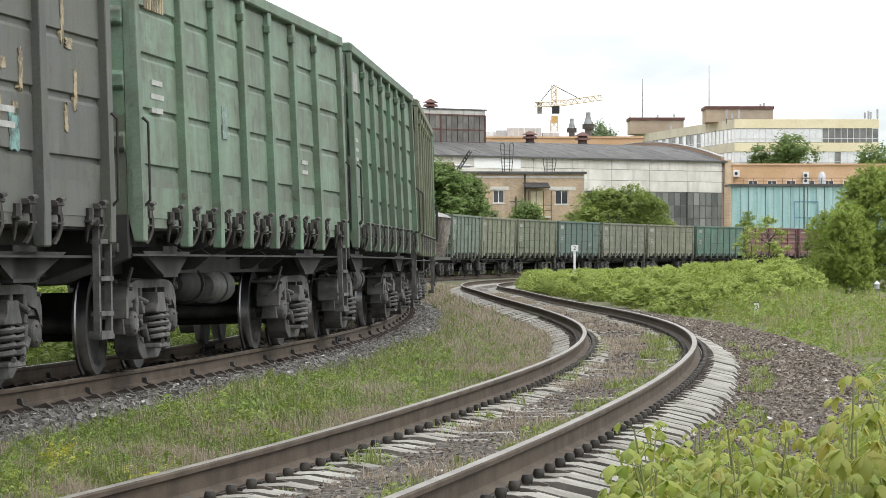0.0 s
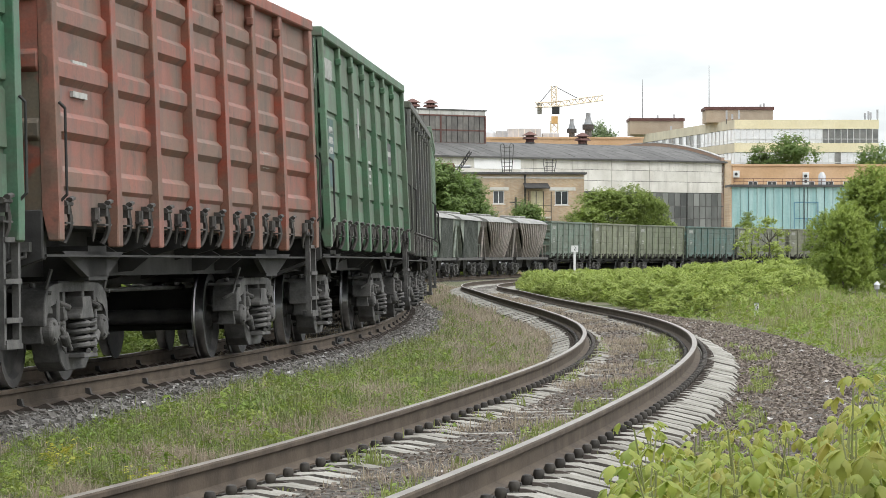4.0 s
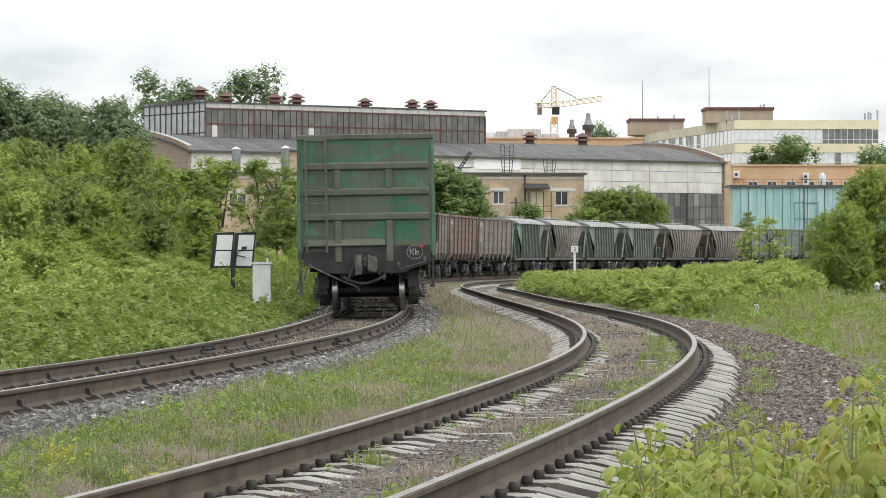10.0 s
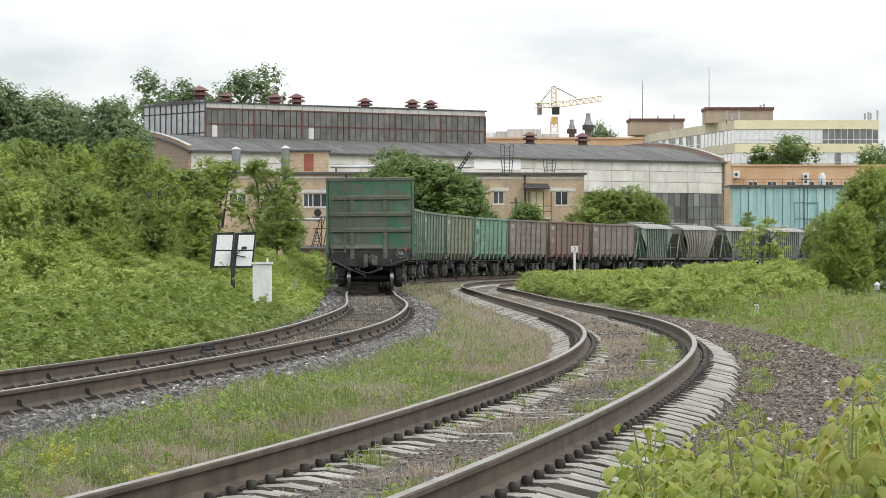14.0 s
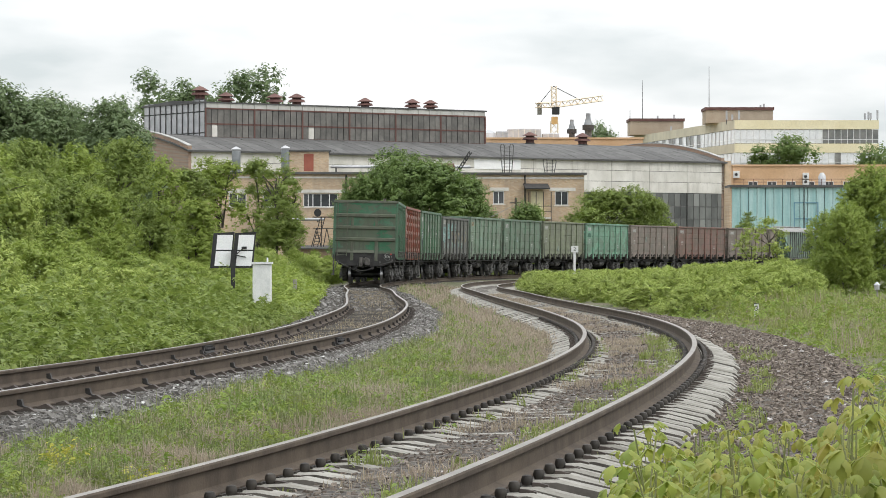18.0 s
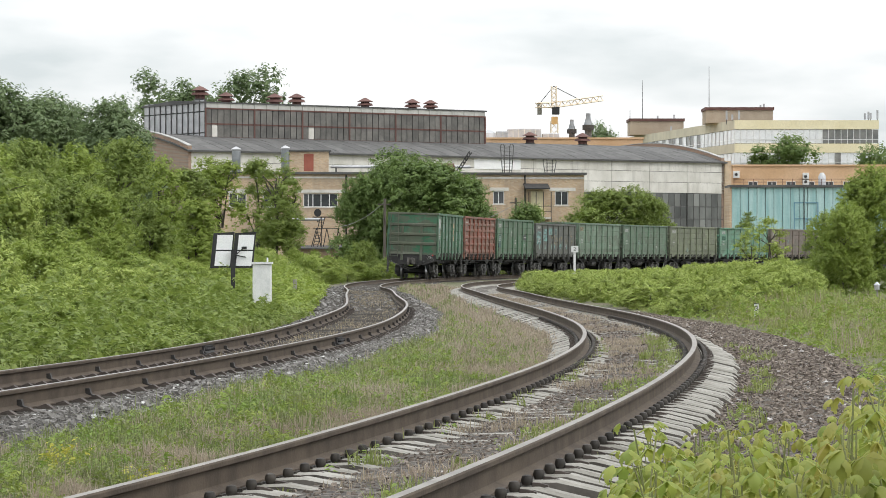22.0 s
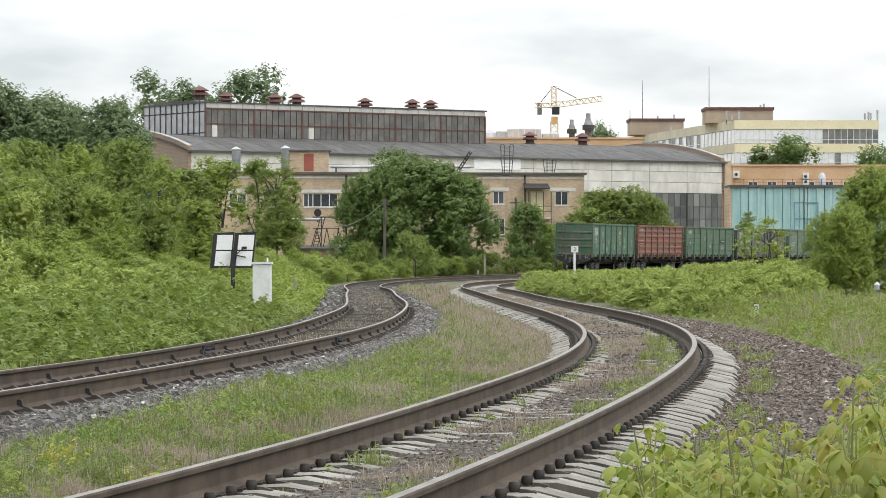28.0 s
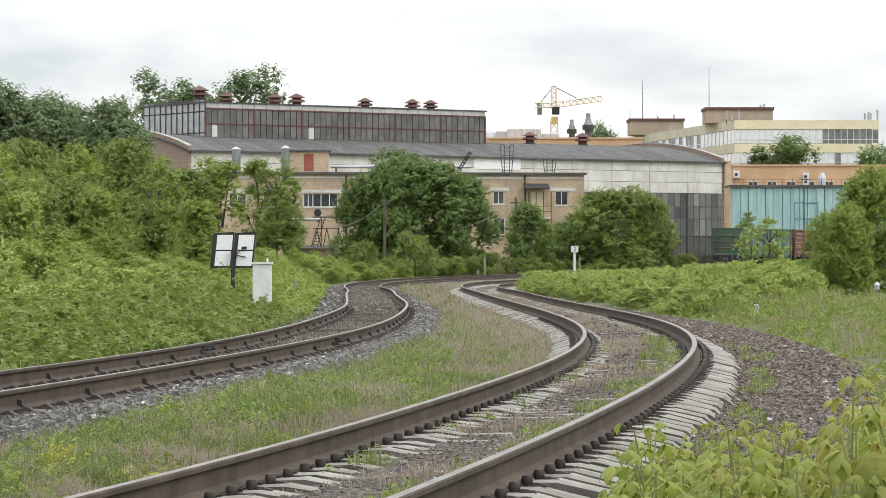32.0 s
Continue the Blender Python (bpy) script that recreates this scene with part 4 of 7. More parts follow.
# the long hall with a barrel roof and a glazed monitor
HALL_LEN, HALL_DEEP, HALL_TOP = 80.3, 33.0, 13.95
hall = thing("factory_hall", on_facade((-29.6, 366.6), 34.35), "long old factory hall with pale concrete panels and barrel roof", "factory hall")


def roof_z(b):
    return HALL_TOP + 2.35 * (1 - ((b - 16.5) / 16.5) ** 2)


bm = bmesh.new()
arc = [(b, roof_z(b)) for b in np.linspace(-0.4, 33.4, 19)]
prism(bm, arc + [(b, z - 0.16) for b, z in arc[::-1]], -0.3, HALL_LEN + 0.3, "x")
roof = part("roof", bm, ROOFING, hall, "grey felt barrel roof")
rnd = random.Random(61)
x = -0.3
while x < HALL_LEN:
    wide = rnd.uniform(0.9, 2.2)
    bm = bmesh.new()
    lap = [(b, z + 0.012) for b, z in arc[:13]]
    prism(bm, lap + [(b, z + rnd.uniform(0.02, 0.05)) for b, z in lap[::-1]], x, min(x + wide - 0.06, HALL_LEN + 0.3), "x")
    part("felt_sheet", bm, FELT, roof)
    x += wide
for x, name in ((0.0, "gable_wall"), (HALL_LEN - 0.4, "gable_wall")):
    bm = bmesh.new()
    prism(bm, [(b, roof_z(b) - 0.3) for b in np.linspace(0, 33, 15)] + [(33, G0), (0, G0)], x, x + 0.4, "x")
    part(name, bm, OLD_BRICK, hall, "brown brick gable wall")
    bm = bmesh.new()
    rim = [(b, roof_z(b) - 0.3) for b in np.linspace(-0.1, 33, 17)]
    prism(bm, rim + [(b, z + 0.75) for b, z in rim[::-1]], x - 0.12, x + 0.4, "x")
    part("parapet", bm, OLD_BRICK, hall)
    bm = bmesh.new()
    prism(bm, [(b, z + 0.755) for b, z in rim] + [(b, z + 0.84) for b, z in rim[::-1]], x - 0.16, x + 0.44, "x")
    part("coping", bm, PALE_SHEET, hall, "pale metal coping on the gable")
bm = bmesh.new()
box(bm, 0.4, HALL_LEN - 0.4, 0.25, 0.4, G0, HALL_TOP - 0.25)
part("wall_core", bm, BOGIE, hall)
n_bay = 13
for i in range(n_bay):
    x0 = HALL_LEN - (i + 1) * 6.15
    for z0, z1 in ((9.75, 11.08), (11.13, 12.47), (12.52, 13.8)):
        bm = bmesh.new()
        box(bm, max(x0, 0.0) + 0.03, x0 + 6.12, 0.0, 0.25, z0, z1)
        part("wall_panel", bm, PANEL, hall)
    if i < 6:
        bm = bmesh.new()
        box(bm, x0 + 0.1, x0 + 6.05, 0.06, 0.2, 0.5, 9.7)
        win = part("glazed_wall", bm, BOGIE, hall, "dirty grey factory glazing")
        for j in range(6):
            for q, (z0, z1) in enumerate(((4.25, 6.35), (6.45, 7.95), (8.05, 9.66))):
                if i < 4 or q > 1:
                    bm = bmesh.new()
                    box(bm, x0 + 0.15 + j * 1.0, x0 + 1.05 + j * 1.0, 0.03, 0.058, z0, z1)
                    part("pane", bm, MIXED_GLASS, win)
        for j in range(6):
            bm = bmesh.new()
            box(bm, x0 + 0.1 + j * 1.0 - 0.04, x0 + 0.1 + j * 1.0 + 0.04, 0.0, 0.06, 0.5, 9.55)
            part("mullion", bm, BOGIE, win)
        for z in (2.0, 4.2, 6.4, 8.0):
            bm = bmesh.new()
            box(bm, x0 + 0.1, x0 + 6.05, -0.01, 0.05, z - 0.05, z + 0.05)
            part("transom", bm, BOGIE, win)
    else:
        bm = bmesh.new()
        box(bm, max(x0, 0.0) + 0.03, x0 + 6.12, 0.0, 0.25, G0, 9.55)
        part("wall_panel", bm, PANEL, hall)
bm = bmesh.new()
box(bm, HALL_LEN, HALL_LEN + 1.0, -0.3, 1.5, G0, HALL_TOP + 0.1)
part("corner_pier", bm, BRICK, hall, "tan brick corner pier")

bm = bmesh.new()
box(bm, 40.50, 47.55, -0.06, -0.02, 12.34, 13.67)
part("white_board", bm, plain("bright_white_board", (0.88, 0.88, 0.88, 1), (0.92, 0.92, 0.92, 1), 1.0, 0.5), hall, "large blank white board fixed to the wall")

# the monitor on the roof
mon = thing("roof_monitor", on_facade((-28.5, 378.3), 34.35), "long glazed roof monitor with rust-red steel framing", "roof monitor")
ML, MW, MZ0, MZ1 = 41.0, 15.1, 15.75, 19.35
bm = bmesh.new()
box(bm, 0.1, ML, 0.1, MW - 0.1, MZ0, MZ1 + 0.2)
part("core", bm, ROOFING, mon)
bm = bmesh.new()
prism(bm, [(-0.15, MZ1 + 0.6), (-0.15, MZ1 + 0.75), (MW / 2, MZ1 + 1.15), (MW + 0.4, MZ1 + 0.75), (MW + 0.4, MZ1 + 0.6)], -0.2, ML + 0.2, "x")
part("roof", bm, ROOFING, mon, "dark grey felt roof edge")
for i in range(24):
    bm = bmesh.new()
    box(bm, i * ML / 24 + 0.03, (i + 1) * ML / 24 - 0.03, -0.05, 0.1, MZ1 + 0.04, MZ1 + 0.59)
    part("eaves_panel", bm, EAVES, mon)
n = 48
for i in range(n):
    x0, x1 = i * ML / n, (i + 1) * ML / n
    for z0, z1 in ((MZ0 + 0.15, MZ0 + 1.62), (MZ0 + 1.78, MZ1 - 0.15)):
        bm = bmesh.new()
        box(bm, x0 + 0.05, x1 - 0.05, 0.0, 0.1, z0, z1)
        part("pane", bm, PANEL if (i, z0 < 16.2) in ((1, True), (17, True)) else MONITOR_GLASS, mon)
for i in range(7):
    bm = bmesh.new()
    box(bm, i * ML / 6 - 0.1, i * ML / 6 + 0.1, -0.08, 0.1, MZ0, MZ1)
    part("post", bm, RED_FRAME, mon)
for z in (MZ0 + 0.05, MZ0 + 1.7, MZ1 - 0.05):
    bm = bmesh.new()
    box(bm, 0, ML, -0.06, 0.1, z - 0.09, z + 0.09)
    part("rail", bm, RED_FRAME, mon)
for i in range(11):
    y0 = i * MW / 11
    for z0, z1 in ((MZ0 - 1.0, MZ0 + 0.55), (MZ0 + 0.7, MZ0 + 3.1), (MZ0 + 3.25, MZ1 + 0.95)):
        bm = bmesh.new()
        box(bm, -0.02, 0.1, y0 + 0.07, y0 + MW / 11 - 0.07, z0, z1)
        part("end_panel", bm, GALV, mon)
    bm = bmesh.new()
    box(bm, -0.12, 0.1, y0 - 0.06, y0 + 0.06, MZ0 - 1.0, MZ1 + 1.0)
    part("end_post", bm, BOGIE, mon)


def roof_vent(x, y, z, s=1.0):
    """A rust-red louvred roof ventilator with a conical cap."""
    v = thing("roof_vent", pose(x, y, z), "rust-red metal roof ventilator with a conical cap", "roof vent", "ventilators on the factory roofs")
    for name, prof, mat in (("base", [(0.75, -0.6), (0.7, 0.5)], ROOFING), ("drum", [(0.6, 0.5), (0.6, 1.0)], RED_FRAME), ("collar", [(1.15, 0.95), (0.95, 1.25), (0.7, 1.3)], RED_FRAME), ("neck", [(0.6, 1.3), (0.6, 1.5)], RED_FRAME), ("cap", [(1.15, 1.5), (0.35, 1.95), (0.12, 2.05)], RED_FRAME)):
        bm = bmesh.new()
        lathe(bm, [(r * s, h * s) for r, h in prof], 14)
        part(name, bm, mat, v, smooth=True)
    return v


def at_px(px, d):
    """x at depth d for a pixel column, to fit the camera's view."""
    return (px - 784) / 5581 * d


def z_at(py, d):
    return (460.4 - py) / 5581 * d + 1.090


for px, base_y, d, s in ((354, 178, 388, 1.0), (400, 187, 392, 0.95), (486, 190, 402, 1.0), (525, 190, 405, 1.0), (646, 195, 400, 0.9), (730, 198, 410, 0.95), (762, 198, 415, 0.9), (938, 255, 408, 0.9), (1031, 258, 414, 0.95)):
    roof_vent(at_px(px, d), d, z_at(base_y, d) - 0.3, s)

# the low brick office wing in front of it
wing = thing("brick_wing", on_facade((at_px(330, 286), 286), 5.5), "two-storey tan brick office wing with a flat roof", "office building")
WL, WT = 36.4, 8.9


def window(parent, x, z, w, h, y=0.0, bars=2, glass=None):
    fr = bmesh.new()
    t = 0.07
    for a, b, c, d in ((x - w / 2, x + w / 2, z, z + t), (x - w / 2, x + w / 2, z + h - t, z + h), (x - w / 2, x - w / 2 + t, z + t, z + h - t), (x + w / 2 - t, x + w / 2, z + t, z + h - t)):
        box(fr, a, b, y - 0.05, y + 0.1, c, d)
    for i in range(1, bars):
        xx = x - w / 2 + i * w / bars
        box(fr, xx - t / 2, xx + t / 2, y - 0.04, y + 0.1, z + t, z + h - t)
    win = part("window", fr, WHITE_PAINT, parent, "white-framed window")
    bm = bmesh.new()
    box(bm, x - w / 2 + 0.02, x + w / 2 - 0.02, y + 0.02, y + 0.06, z + 0.02, z + h - 0.02)
    part("pane", bm, glass or WINDOW_GLASS, win)
    bm = bmesh.new()
    box(bm, x - w / 2 - 0.1, x + w / 2 + 0.1, y - 0.16, y + 0.02, z - 0.09, z - 0.01)
    part("sill", bm, PANEL, win)
    return win


def wall_with_holes(name, parent, length, z0, z1, holes, material, thick=0.4, label=""):
    """A facade wall in x, z with rectangular openings (x, z, w, h), built from strips so that the openings go through."""
    bm = bmesh.new()
    cuts = sorted({z0, z1} | {h[1] for h in holes} | {h[1] + h[3] for h in holes})
    for a, b in zip(cuts, cuts[1:]):
        spans = sorted((h[0] - h[2] / 2, h[0] + h[2] / 2) for h in holes if h[1] < b - 1e-6 and h[1] + h[3] > a + 1e-6)
        x = 0.0
        for p, q in spans + [(length, length)]:
            if p > x:
                box(bm, x, p, 0, thick, a, b)
            x = max(x, q)
    return part(name, bm, material, parent, label)


def wx(px):
    """Along the wing's facade, from a pixel column in the camera's view."""
    return (px - 330) / (1028 - 330) * 35.9


holes = [(wx(884), 6.2, 1.05, 1.2), (wx(885), 3.4, 1.05, 1.5), (wx(997), 6.1, 1.25, 1.3), (wx(997), 3.3, 1.2, 1.3), (wx(575), 5.9, 2.3, 1.25), (wx(420), 5.9, 1.6, 1.25), (wx(480), 5.9, 1.6, 1.25), (wx(545), 5.9, 0.9, 1.25), (wx(700), 5.9, 1.6, 1.25), (wx(780), 5.9, 1.6, 1.25)]
door_hole = (wx(953), 5.0, 1.2, 2.4)
wall_with_holes("facade", wing, WL, G0, WT, holes + [door_hole], BRICK, label="tan brick facade")
for h in holes:
    window(wing, h[0], h[1], h[2], h[3], 0.12, 2 if h[2] < 2 else 3)
bm = bmesh.new()
box(bm, door_hole[0] - 0.6, door_hole[0] + 0.6, 0.15, 0.22, 5.0, 7.4)
part("door", bm, YELLOW, wing, "pale yellow upper door")
bm = bmesh.new()
for i, z in enumerate((5.0,)):
    box(bm, wx(935), wx(975), -1.3, 0, 4.85, 5.0)
part("landing", bm, PANEL, wing)
bm = bmesh.new()
for x in (wx(935), wx(948), wx(961), wx(975)):
    tube(bm, (x, -1.3, G0), (x, -1.3, 7.3), 0.035, n=6)
for z in (5.5, 6.0):
    tube(bm, (wx(935), -1.3, z), (wx(975), -1.3, z), 0.03, n=6)
part("landing_railing", bm, IRON, wing)
bm = bmesh.new()
prism(bm, [(-1.8, 7.55), (-1.8, 7.65), (0.0, 8.1), (0.0, 8.0)], wx(928), wx(972), "x")
part("canopy", bm, UNDER, wing, "dark sheet-metal door canopy")
for x0 in (0.0, WL - 0.4):
    bm = bmesh.new()
    box(bm, x0, x0 + 0.4, 0.4, 12, G0, WT)
    part("side_wall", bm, BRICK, wing)
bm = bmesh.new()
box(bm, -0.2, WL + 0.2, -0.3, 12, WT, WT + 0.2)
part("roof_slab", bm, ROOFING, wing, "dark flat roof edge")
bm = bmesh.new()
box(bm, 0.4, WL - 0.4, 6, 6.2, G0, WT)
part("inner_wall", bm, PANEL, wing)
for px in (612, 931):
    bm = bmesh.new()
    tube(bm, (wx(px), -0.12, 0.3), (wx(px), -0.12, WT - 0.05), 0.07, n=8)
    part("drain_pipe", bm, UNDER, wing, "dark drain pipe")
for px0, px1, z0 in ((395, 505, 7.2), (520, 612, 7.2), (655, 840, 7.2), (868, 902, 7.42), (975, 1022, 7.42)):
    bm = bmesh.new()
    box(bm, wx(px0), wx(px1), -0.03, -0.003, z0, z0 + 0.3)
    part("lintel", bm, PANEL, wing, "pale concrete lintel")
bm = bmesh.new()
box(bm, 0.0, WL, -0.05, -0.003, WT - 0.38, WT - 0.22)
part("cornice", bm, PANEL, wing)
annex = thing("roof_annex", on_facade((at_px(505, 291), 291), 5.5), "small brick stair head on the flat roof with a red door", "roof annex")
bm = bmesh.new()
box(bm, 0, 4.0, 0, 3, WT + 0.2, WT + 2.2)
part("wall_block", bm, BRICK, annex)
bm = bmesh.new()
box(bm, -0.2, 4.2, -0.2, 3.2, WT + 2.2, WT + 2.35)
part("slab", bm, ROOFING, annex)
bm = bmesh.new()
box(bm, 1.7, 2.6, -0.03, 0.0, WT + 0.4, WT + 2.0)
part("door", bm, plain("faded_red_door", (0.3, 0.085, 0.055, 1), (0.38, 0.12, 0.075, 1), 1.0, 0.7), annex, "faded red metal door")
for px, py, r in ((418, 262, 0.4), (505, 260, 0.38)):
    duct = thing("vent_pipe", pose(at_px(px, 291), 291, WT + 0.2), "galvanised vent pipe with a conical cap", "vent pipe")
    hgt = z_at(py, 291) - WT - 0.2
    for nm, prof in (("pipe", [(r, 0), (r, hgt - 0.25)]), ("cap", [(r * 1.2, hgt - 0.16), (r * 1.15, hgt - 0.1), (0.05, hgt + 0.12)])):
        bm = bmesh.new()
        lathe(bm, prof, 14)
        part(nm, bm, ZINC if nm == "pipe" else GALV, duct, smooth=True)

# turquoise shed
shed = thing("turquoise_shed", on_facade((at_px(1295, 372), 372), 2.0), "turquoise sheet-metal shed with a flat roof", "shed")
SL, ST = 24.0, z_at(330, 366)
for i in range(24):
    bm = bmesh.new()
    box(bm, i * 1.0 + 0.035, i * 1.0 + 0.965, -0.02 - 0.015 * (i % 3), 0.2, G0, ST)
    part("cladding_sheet", bm, TEAL, shed)
bm = bmesh.new()
box(bm, 0, SL, 0.2, 5, G0, ST)
part("body", bm, UNDER, shed)
bm = bmesh.new()
box(bm, -0.25, -0.004, -0.05, 5, G0, ST)
part("side_wall", bm, BRICK, shed, "tan brick side wall")
bm = bmesh.new()
box(bm, -0.2, SL + 0.3, -0.3, 5.2, ST, ST + 0.3)
part("roof", bm, ROOFING, shed)

DOOR_BLUE = plain("faded_blue_steel", (0.12, 0.26, 0.34, 1), (0.18, 0.34, 0.42, 1), 1.0, 0.7)
for x0, x1, z0, z1 in ((7.35, 7.47, 0.0, 7.9), (10.15, 10.27, 0.0, 7.9), (7.47, 10.15, 7.78, 7.9), (7.47, 10.15, 5.9, 6.0), (8.75, 8.85, 0.0, 5.9), (7.47, 10.15, 2.9, 3.0)):
    bm = bmesh.new()
    box(bm, x0, x1, -0.09, -0.055, z0, z1)
    part("door_rail", bm, DOOR_BLUE, shed, "faded blue steel gate frame")

# orange blocks
for (px0, px1, py, d, dep, nm) in ((1297, 1640, 291.5, 440, 18, "a"), (770, 1138, 243.5, 470, 48, "b")):
    x0, x1, zt = at_px(px0, d), at_px(px1, d), z_at(py, d)
    blk = thing("orange_block", pose(x0, d, 0), "flat-roofed orange rendered industrial block", "industrial building")
    bm = bmesh.new()
    box(bm, 0, x1 - x0, 0, dep, G0, zt - 0.25)
    part("body", bm, ORANGE, blk)
    bm = bmesh.new()
    box(bm, -0.15, x1 - x0 + 0.15, -0.15, dep, zt - 0.25, zt)
    part("parapet", bm, ORANGE, blk)
    if nm == "a":
        for i in range(9):
            window(blk, 2.8 + i * 2.65, z_at(331, d), 1.3, 0.75, -0.08)

# yellow office block
yel = thing("office_block", pose(at_px(1300, 520), 520, 0), "pale yellow office block with long ribbon windows", "office building")
YW, YT = 23.8, z_at(213, 520)
lean = math.degrees(math.atan2(72, -13.1))
for nm, m, length in (("front", pose(0, 0, 0), YW), ("side", pose(0, 0, 0, 0, 0, lean), 73.0)):
    bands = [(YT - 1.5, YT), (YT - 5.35, YT - 3.85), (G0, YT - 7.7)]
    for z0, z1 in bands:
        bm = bmesh.new()
        box(bm, 0, length, 0, 0.4, z0, z1) if nm == "front" else box(bm, 0, length, -0.4, 0, z0, z1)
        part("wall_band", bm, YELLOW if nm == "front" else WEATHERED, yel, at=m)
    k = int(length / (1.0 if nm == "front" else 2.4))
    for row, (z0, z1) in enumerate(((YT - 3.85, YT - 1.5), (YT - 7.7, YT - 5.35))):
        bm = bmesh.new()
        box(bm, 0, length, 0.04, 0.14, z0 + 0.62, z0 + 0.72) if nm == "front" else box(bm, 0, length, -0.14, -0.04, z0 + 0.62, z0 + 0.72)
        part("transom", bm, WHITE_PAINT, yel, at=m)
        for i in range(k):
            bm = bmesh.new()
            yy = (0.12, 0.2) if nm == "front" else (-0.2, -0.12)
            box(bm, i * length / k + 0.06, (i + 1) * length / k - 0.06, *yy, z0 + 0.05, z1 - 0.05)
            # bright panes carry the painted sky reflection, the rest plain grey glass
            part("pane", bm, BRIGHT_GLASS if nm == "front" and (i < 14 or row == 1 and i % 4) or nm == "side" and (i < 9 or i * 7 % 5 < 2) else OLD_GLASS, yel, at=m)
            bm = bmesh.new()
            yy = (0.02, 0.12) if nm == "front" else (-0.12, -0.02)
            box(bm, i * length / k - 0.05, i * length / k + 0.05, *yy, z0, z1)
            part("mullion", bm, WHITE_PAINT, yel, at=m)
bm = bmesh.new()
prism(bm, [(0, 0.1), (YW, 0.1), (YW - 13, 72), (-13, 72)], YT - 0.3, YT, "z")
part("roof", bm, ROOFING, yel)
bm = bmesh.new()
prism(bm, [(1.2, 1.2), (YW - 1, 1.2), (YW - 14, 71), (-11.5, 71)], G0, YT - 0.4, "z")
part("core", bm, UNDER, yel)
for px0, px1, py0, py1, d in ((1250, 1368, 190, 214, 530), (1115, 1210, 210, 240, 580)):
    pent = thing("roof_penthouse", pose(at_px(px0, d), d, 0), "brown brick rooftop plant room", "plant room")
    bm = bmesh.new()
    box(bm, 0, at_px(px1, d) - at_px(px0, d), 0, 8, YT, z_at(py0, d) - 0.5)
    part("wall_block", bm, BROWN_BRICK, pent)
    bm = bmesh.new()
    box(bm, -0.2, at_px(px1, d) - at_px(px0, d) + 0.2, -0.2, 8.2, z_at(py0, d) - 0.5, z_at(py0, d))
    part("cornice", bm, RED_FRAME, pent)

# ---- trees and bushes ----
def leaf_mesh(name, c, nrm, size, material, rng, squash=0.55, way=None):
    """One folded pointed leaf, of two faces, at each centre; way: the direction in which it points."""
    n = len(c)
    nrm = nrm / (np.linalg.norm(nrm, axis=1)[:, None] + 1e-9)
    if way is None:
        u = np.cross(nrm, rng.normal(size=(n, 3)))
    else:
        u = way - nrm * (way * nrm).sum(1)[:, None]
    u /= np.linalg.norm(u, axis=1)[:, None] + 1e-9
    v = np.cross(nrm, u)
    s = size * (0.6 + 0.8 * rng.random(n))[:, None]
    p0, p2 = c - u * s * 0.55, c + u * s * 0.55
    p1, p3 = c - u * s * 0.1 + v * s * squash * 0.5 + nrm * s * 0.12, c - u * s * 0.1 - v * s * squash * 0.5 + nrm * s * 0.12
    verts = np.stack([p0, p1, p2, p3], 1).reshape(-1, 3)
    idx = np.arange(n) * 4
    tris = np.stack([np.stack([idx, idx + 1, idx + 2], 1), np.stack([idx, idx + 2, idx + 3], 1)], 1).reshape(-1, 3)
    return soup(name, verts.tolist(), tris.tolist(), material)


def sprays(c, axis, size, each, rng, reach=2.6):
    """Leaves set round shoots that start at c and run along axis: their places, faces and pointing directions."""
    m = len(c)
    axis = axis / (np.linalg.norm(axis, axis=1)[:, None] + 1e-9)
    t = np.linspace(0.1, 1.0, each)
    side = rng.normal(size=(m, each, 3))
    side -= axis[:, None] * (side * axis[:, None]).sum(2)[..., None]
    side /= np.linalg.norm(side, axis=2)[..., None] + 1e-9
    side = side * np.array([1, 1, 0.5]) - np.array([0, 0, 0.3])
    far = (reach * size * (0.6 + 0.8 * rng.random(m)))[:, None, None]
    pos = c[:, None] + axis[:, None] * t[None, :, None] * far + side * (size * 0.7 * (1.15 - 0.55 * t))[None, :, None]
    face = np.array([0, 0, 0.45]) + axis[:, None] * 0.75 + side * 0.22 + rng.normal(size=(m, each, 3)) * 0.13
    return pos.reshape(-1, 3), face.reshape(-1, 3), side.reshape(-1, 3)


def leaf_cloud(name, blobs, n, size, material, seed, squash=0.55):
    """Leafy shoots on the outsides of many small lumps: (x, y, z, radius) each."""
    rng = np.random.default_rng(seed)
    b = np.array(blobs, float)
    each = 9
    m = n // each
    pick = rng.choice(len(b), m, p=b[:, 3] ** 2 / (b[:, 3] ** 2).sum())
    d = rng.normal(size=(m, 3)) + np.array([0, 0, 0.75])
    d /= np.linalg.norm(d, axis=1)[:, None]
    r = b[pick, 3] * (0.62 + 0.3 * rng.random(m))
    c = b[pick, :3] + d * r[:, None] * np.array([1, 1, 0.85])
    axis = d + rng.normal(size=(m, 3)) * 0.3 + np.array([0, 0, 0.35])
    pos, face, way = sprays(c, axis, size, each, rng)
    return leaf_mesh(name, pos, face, size, material, rng, squash, way)


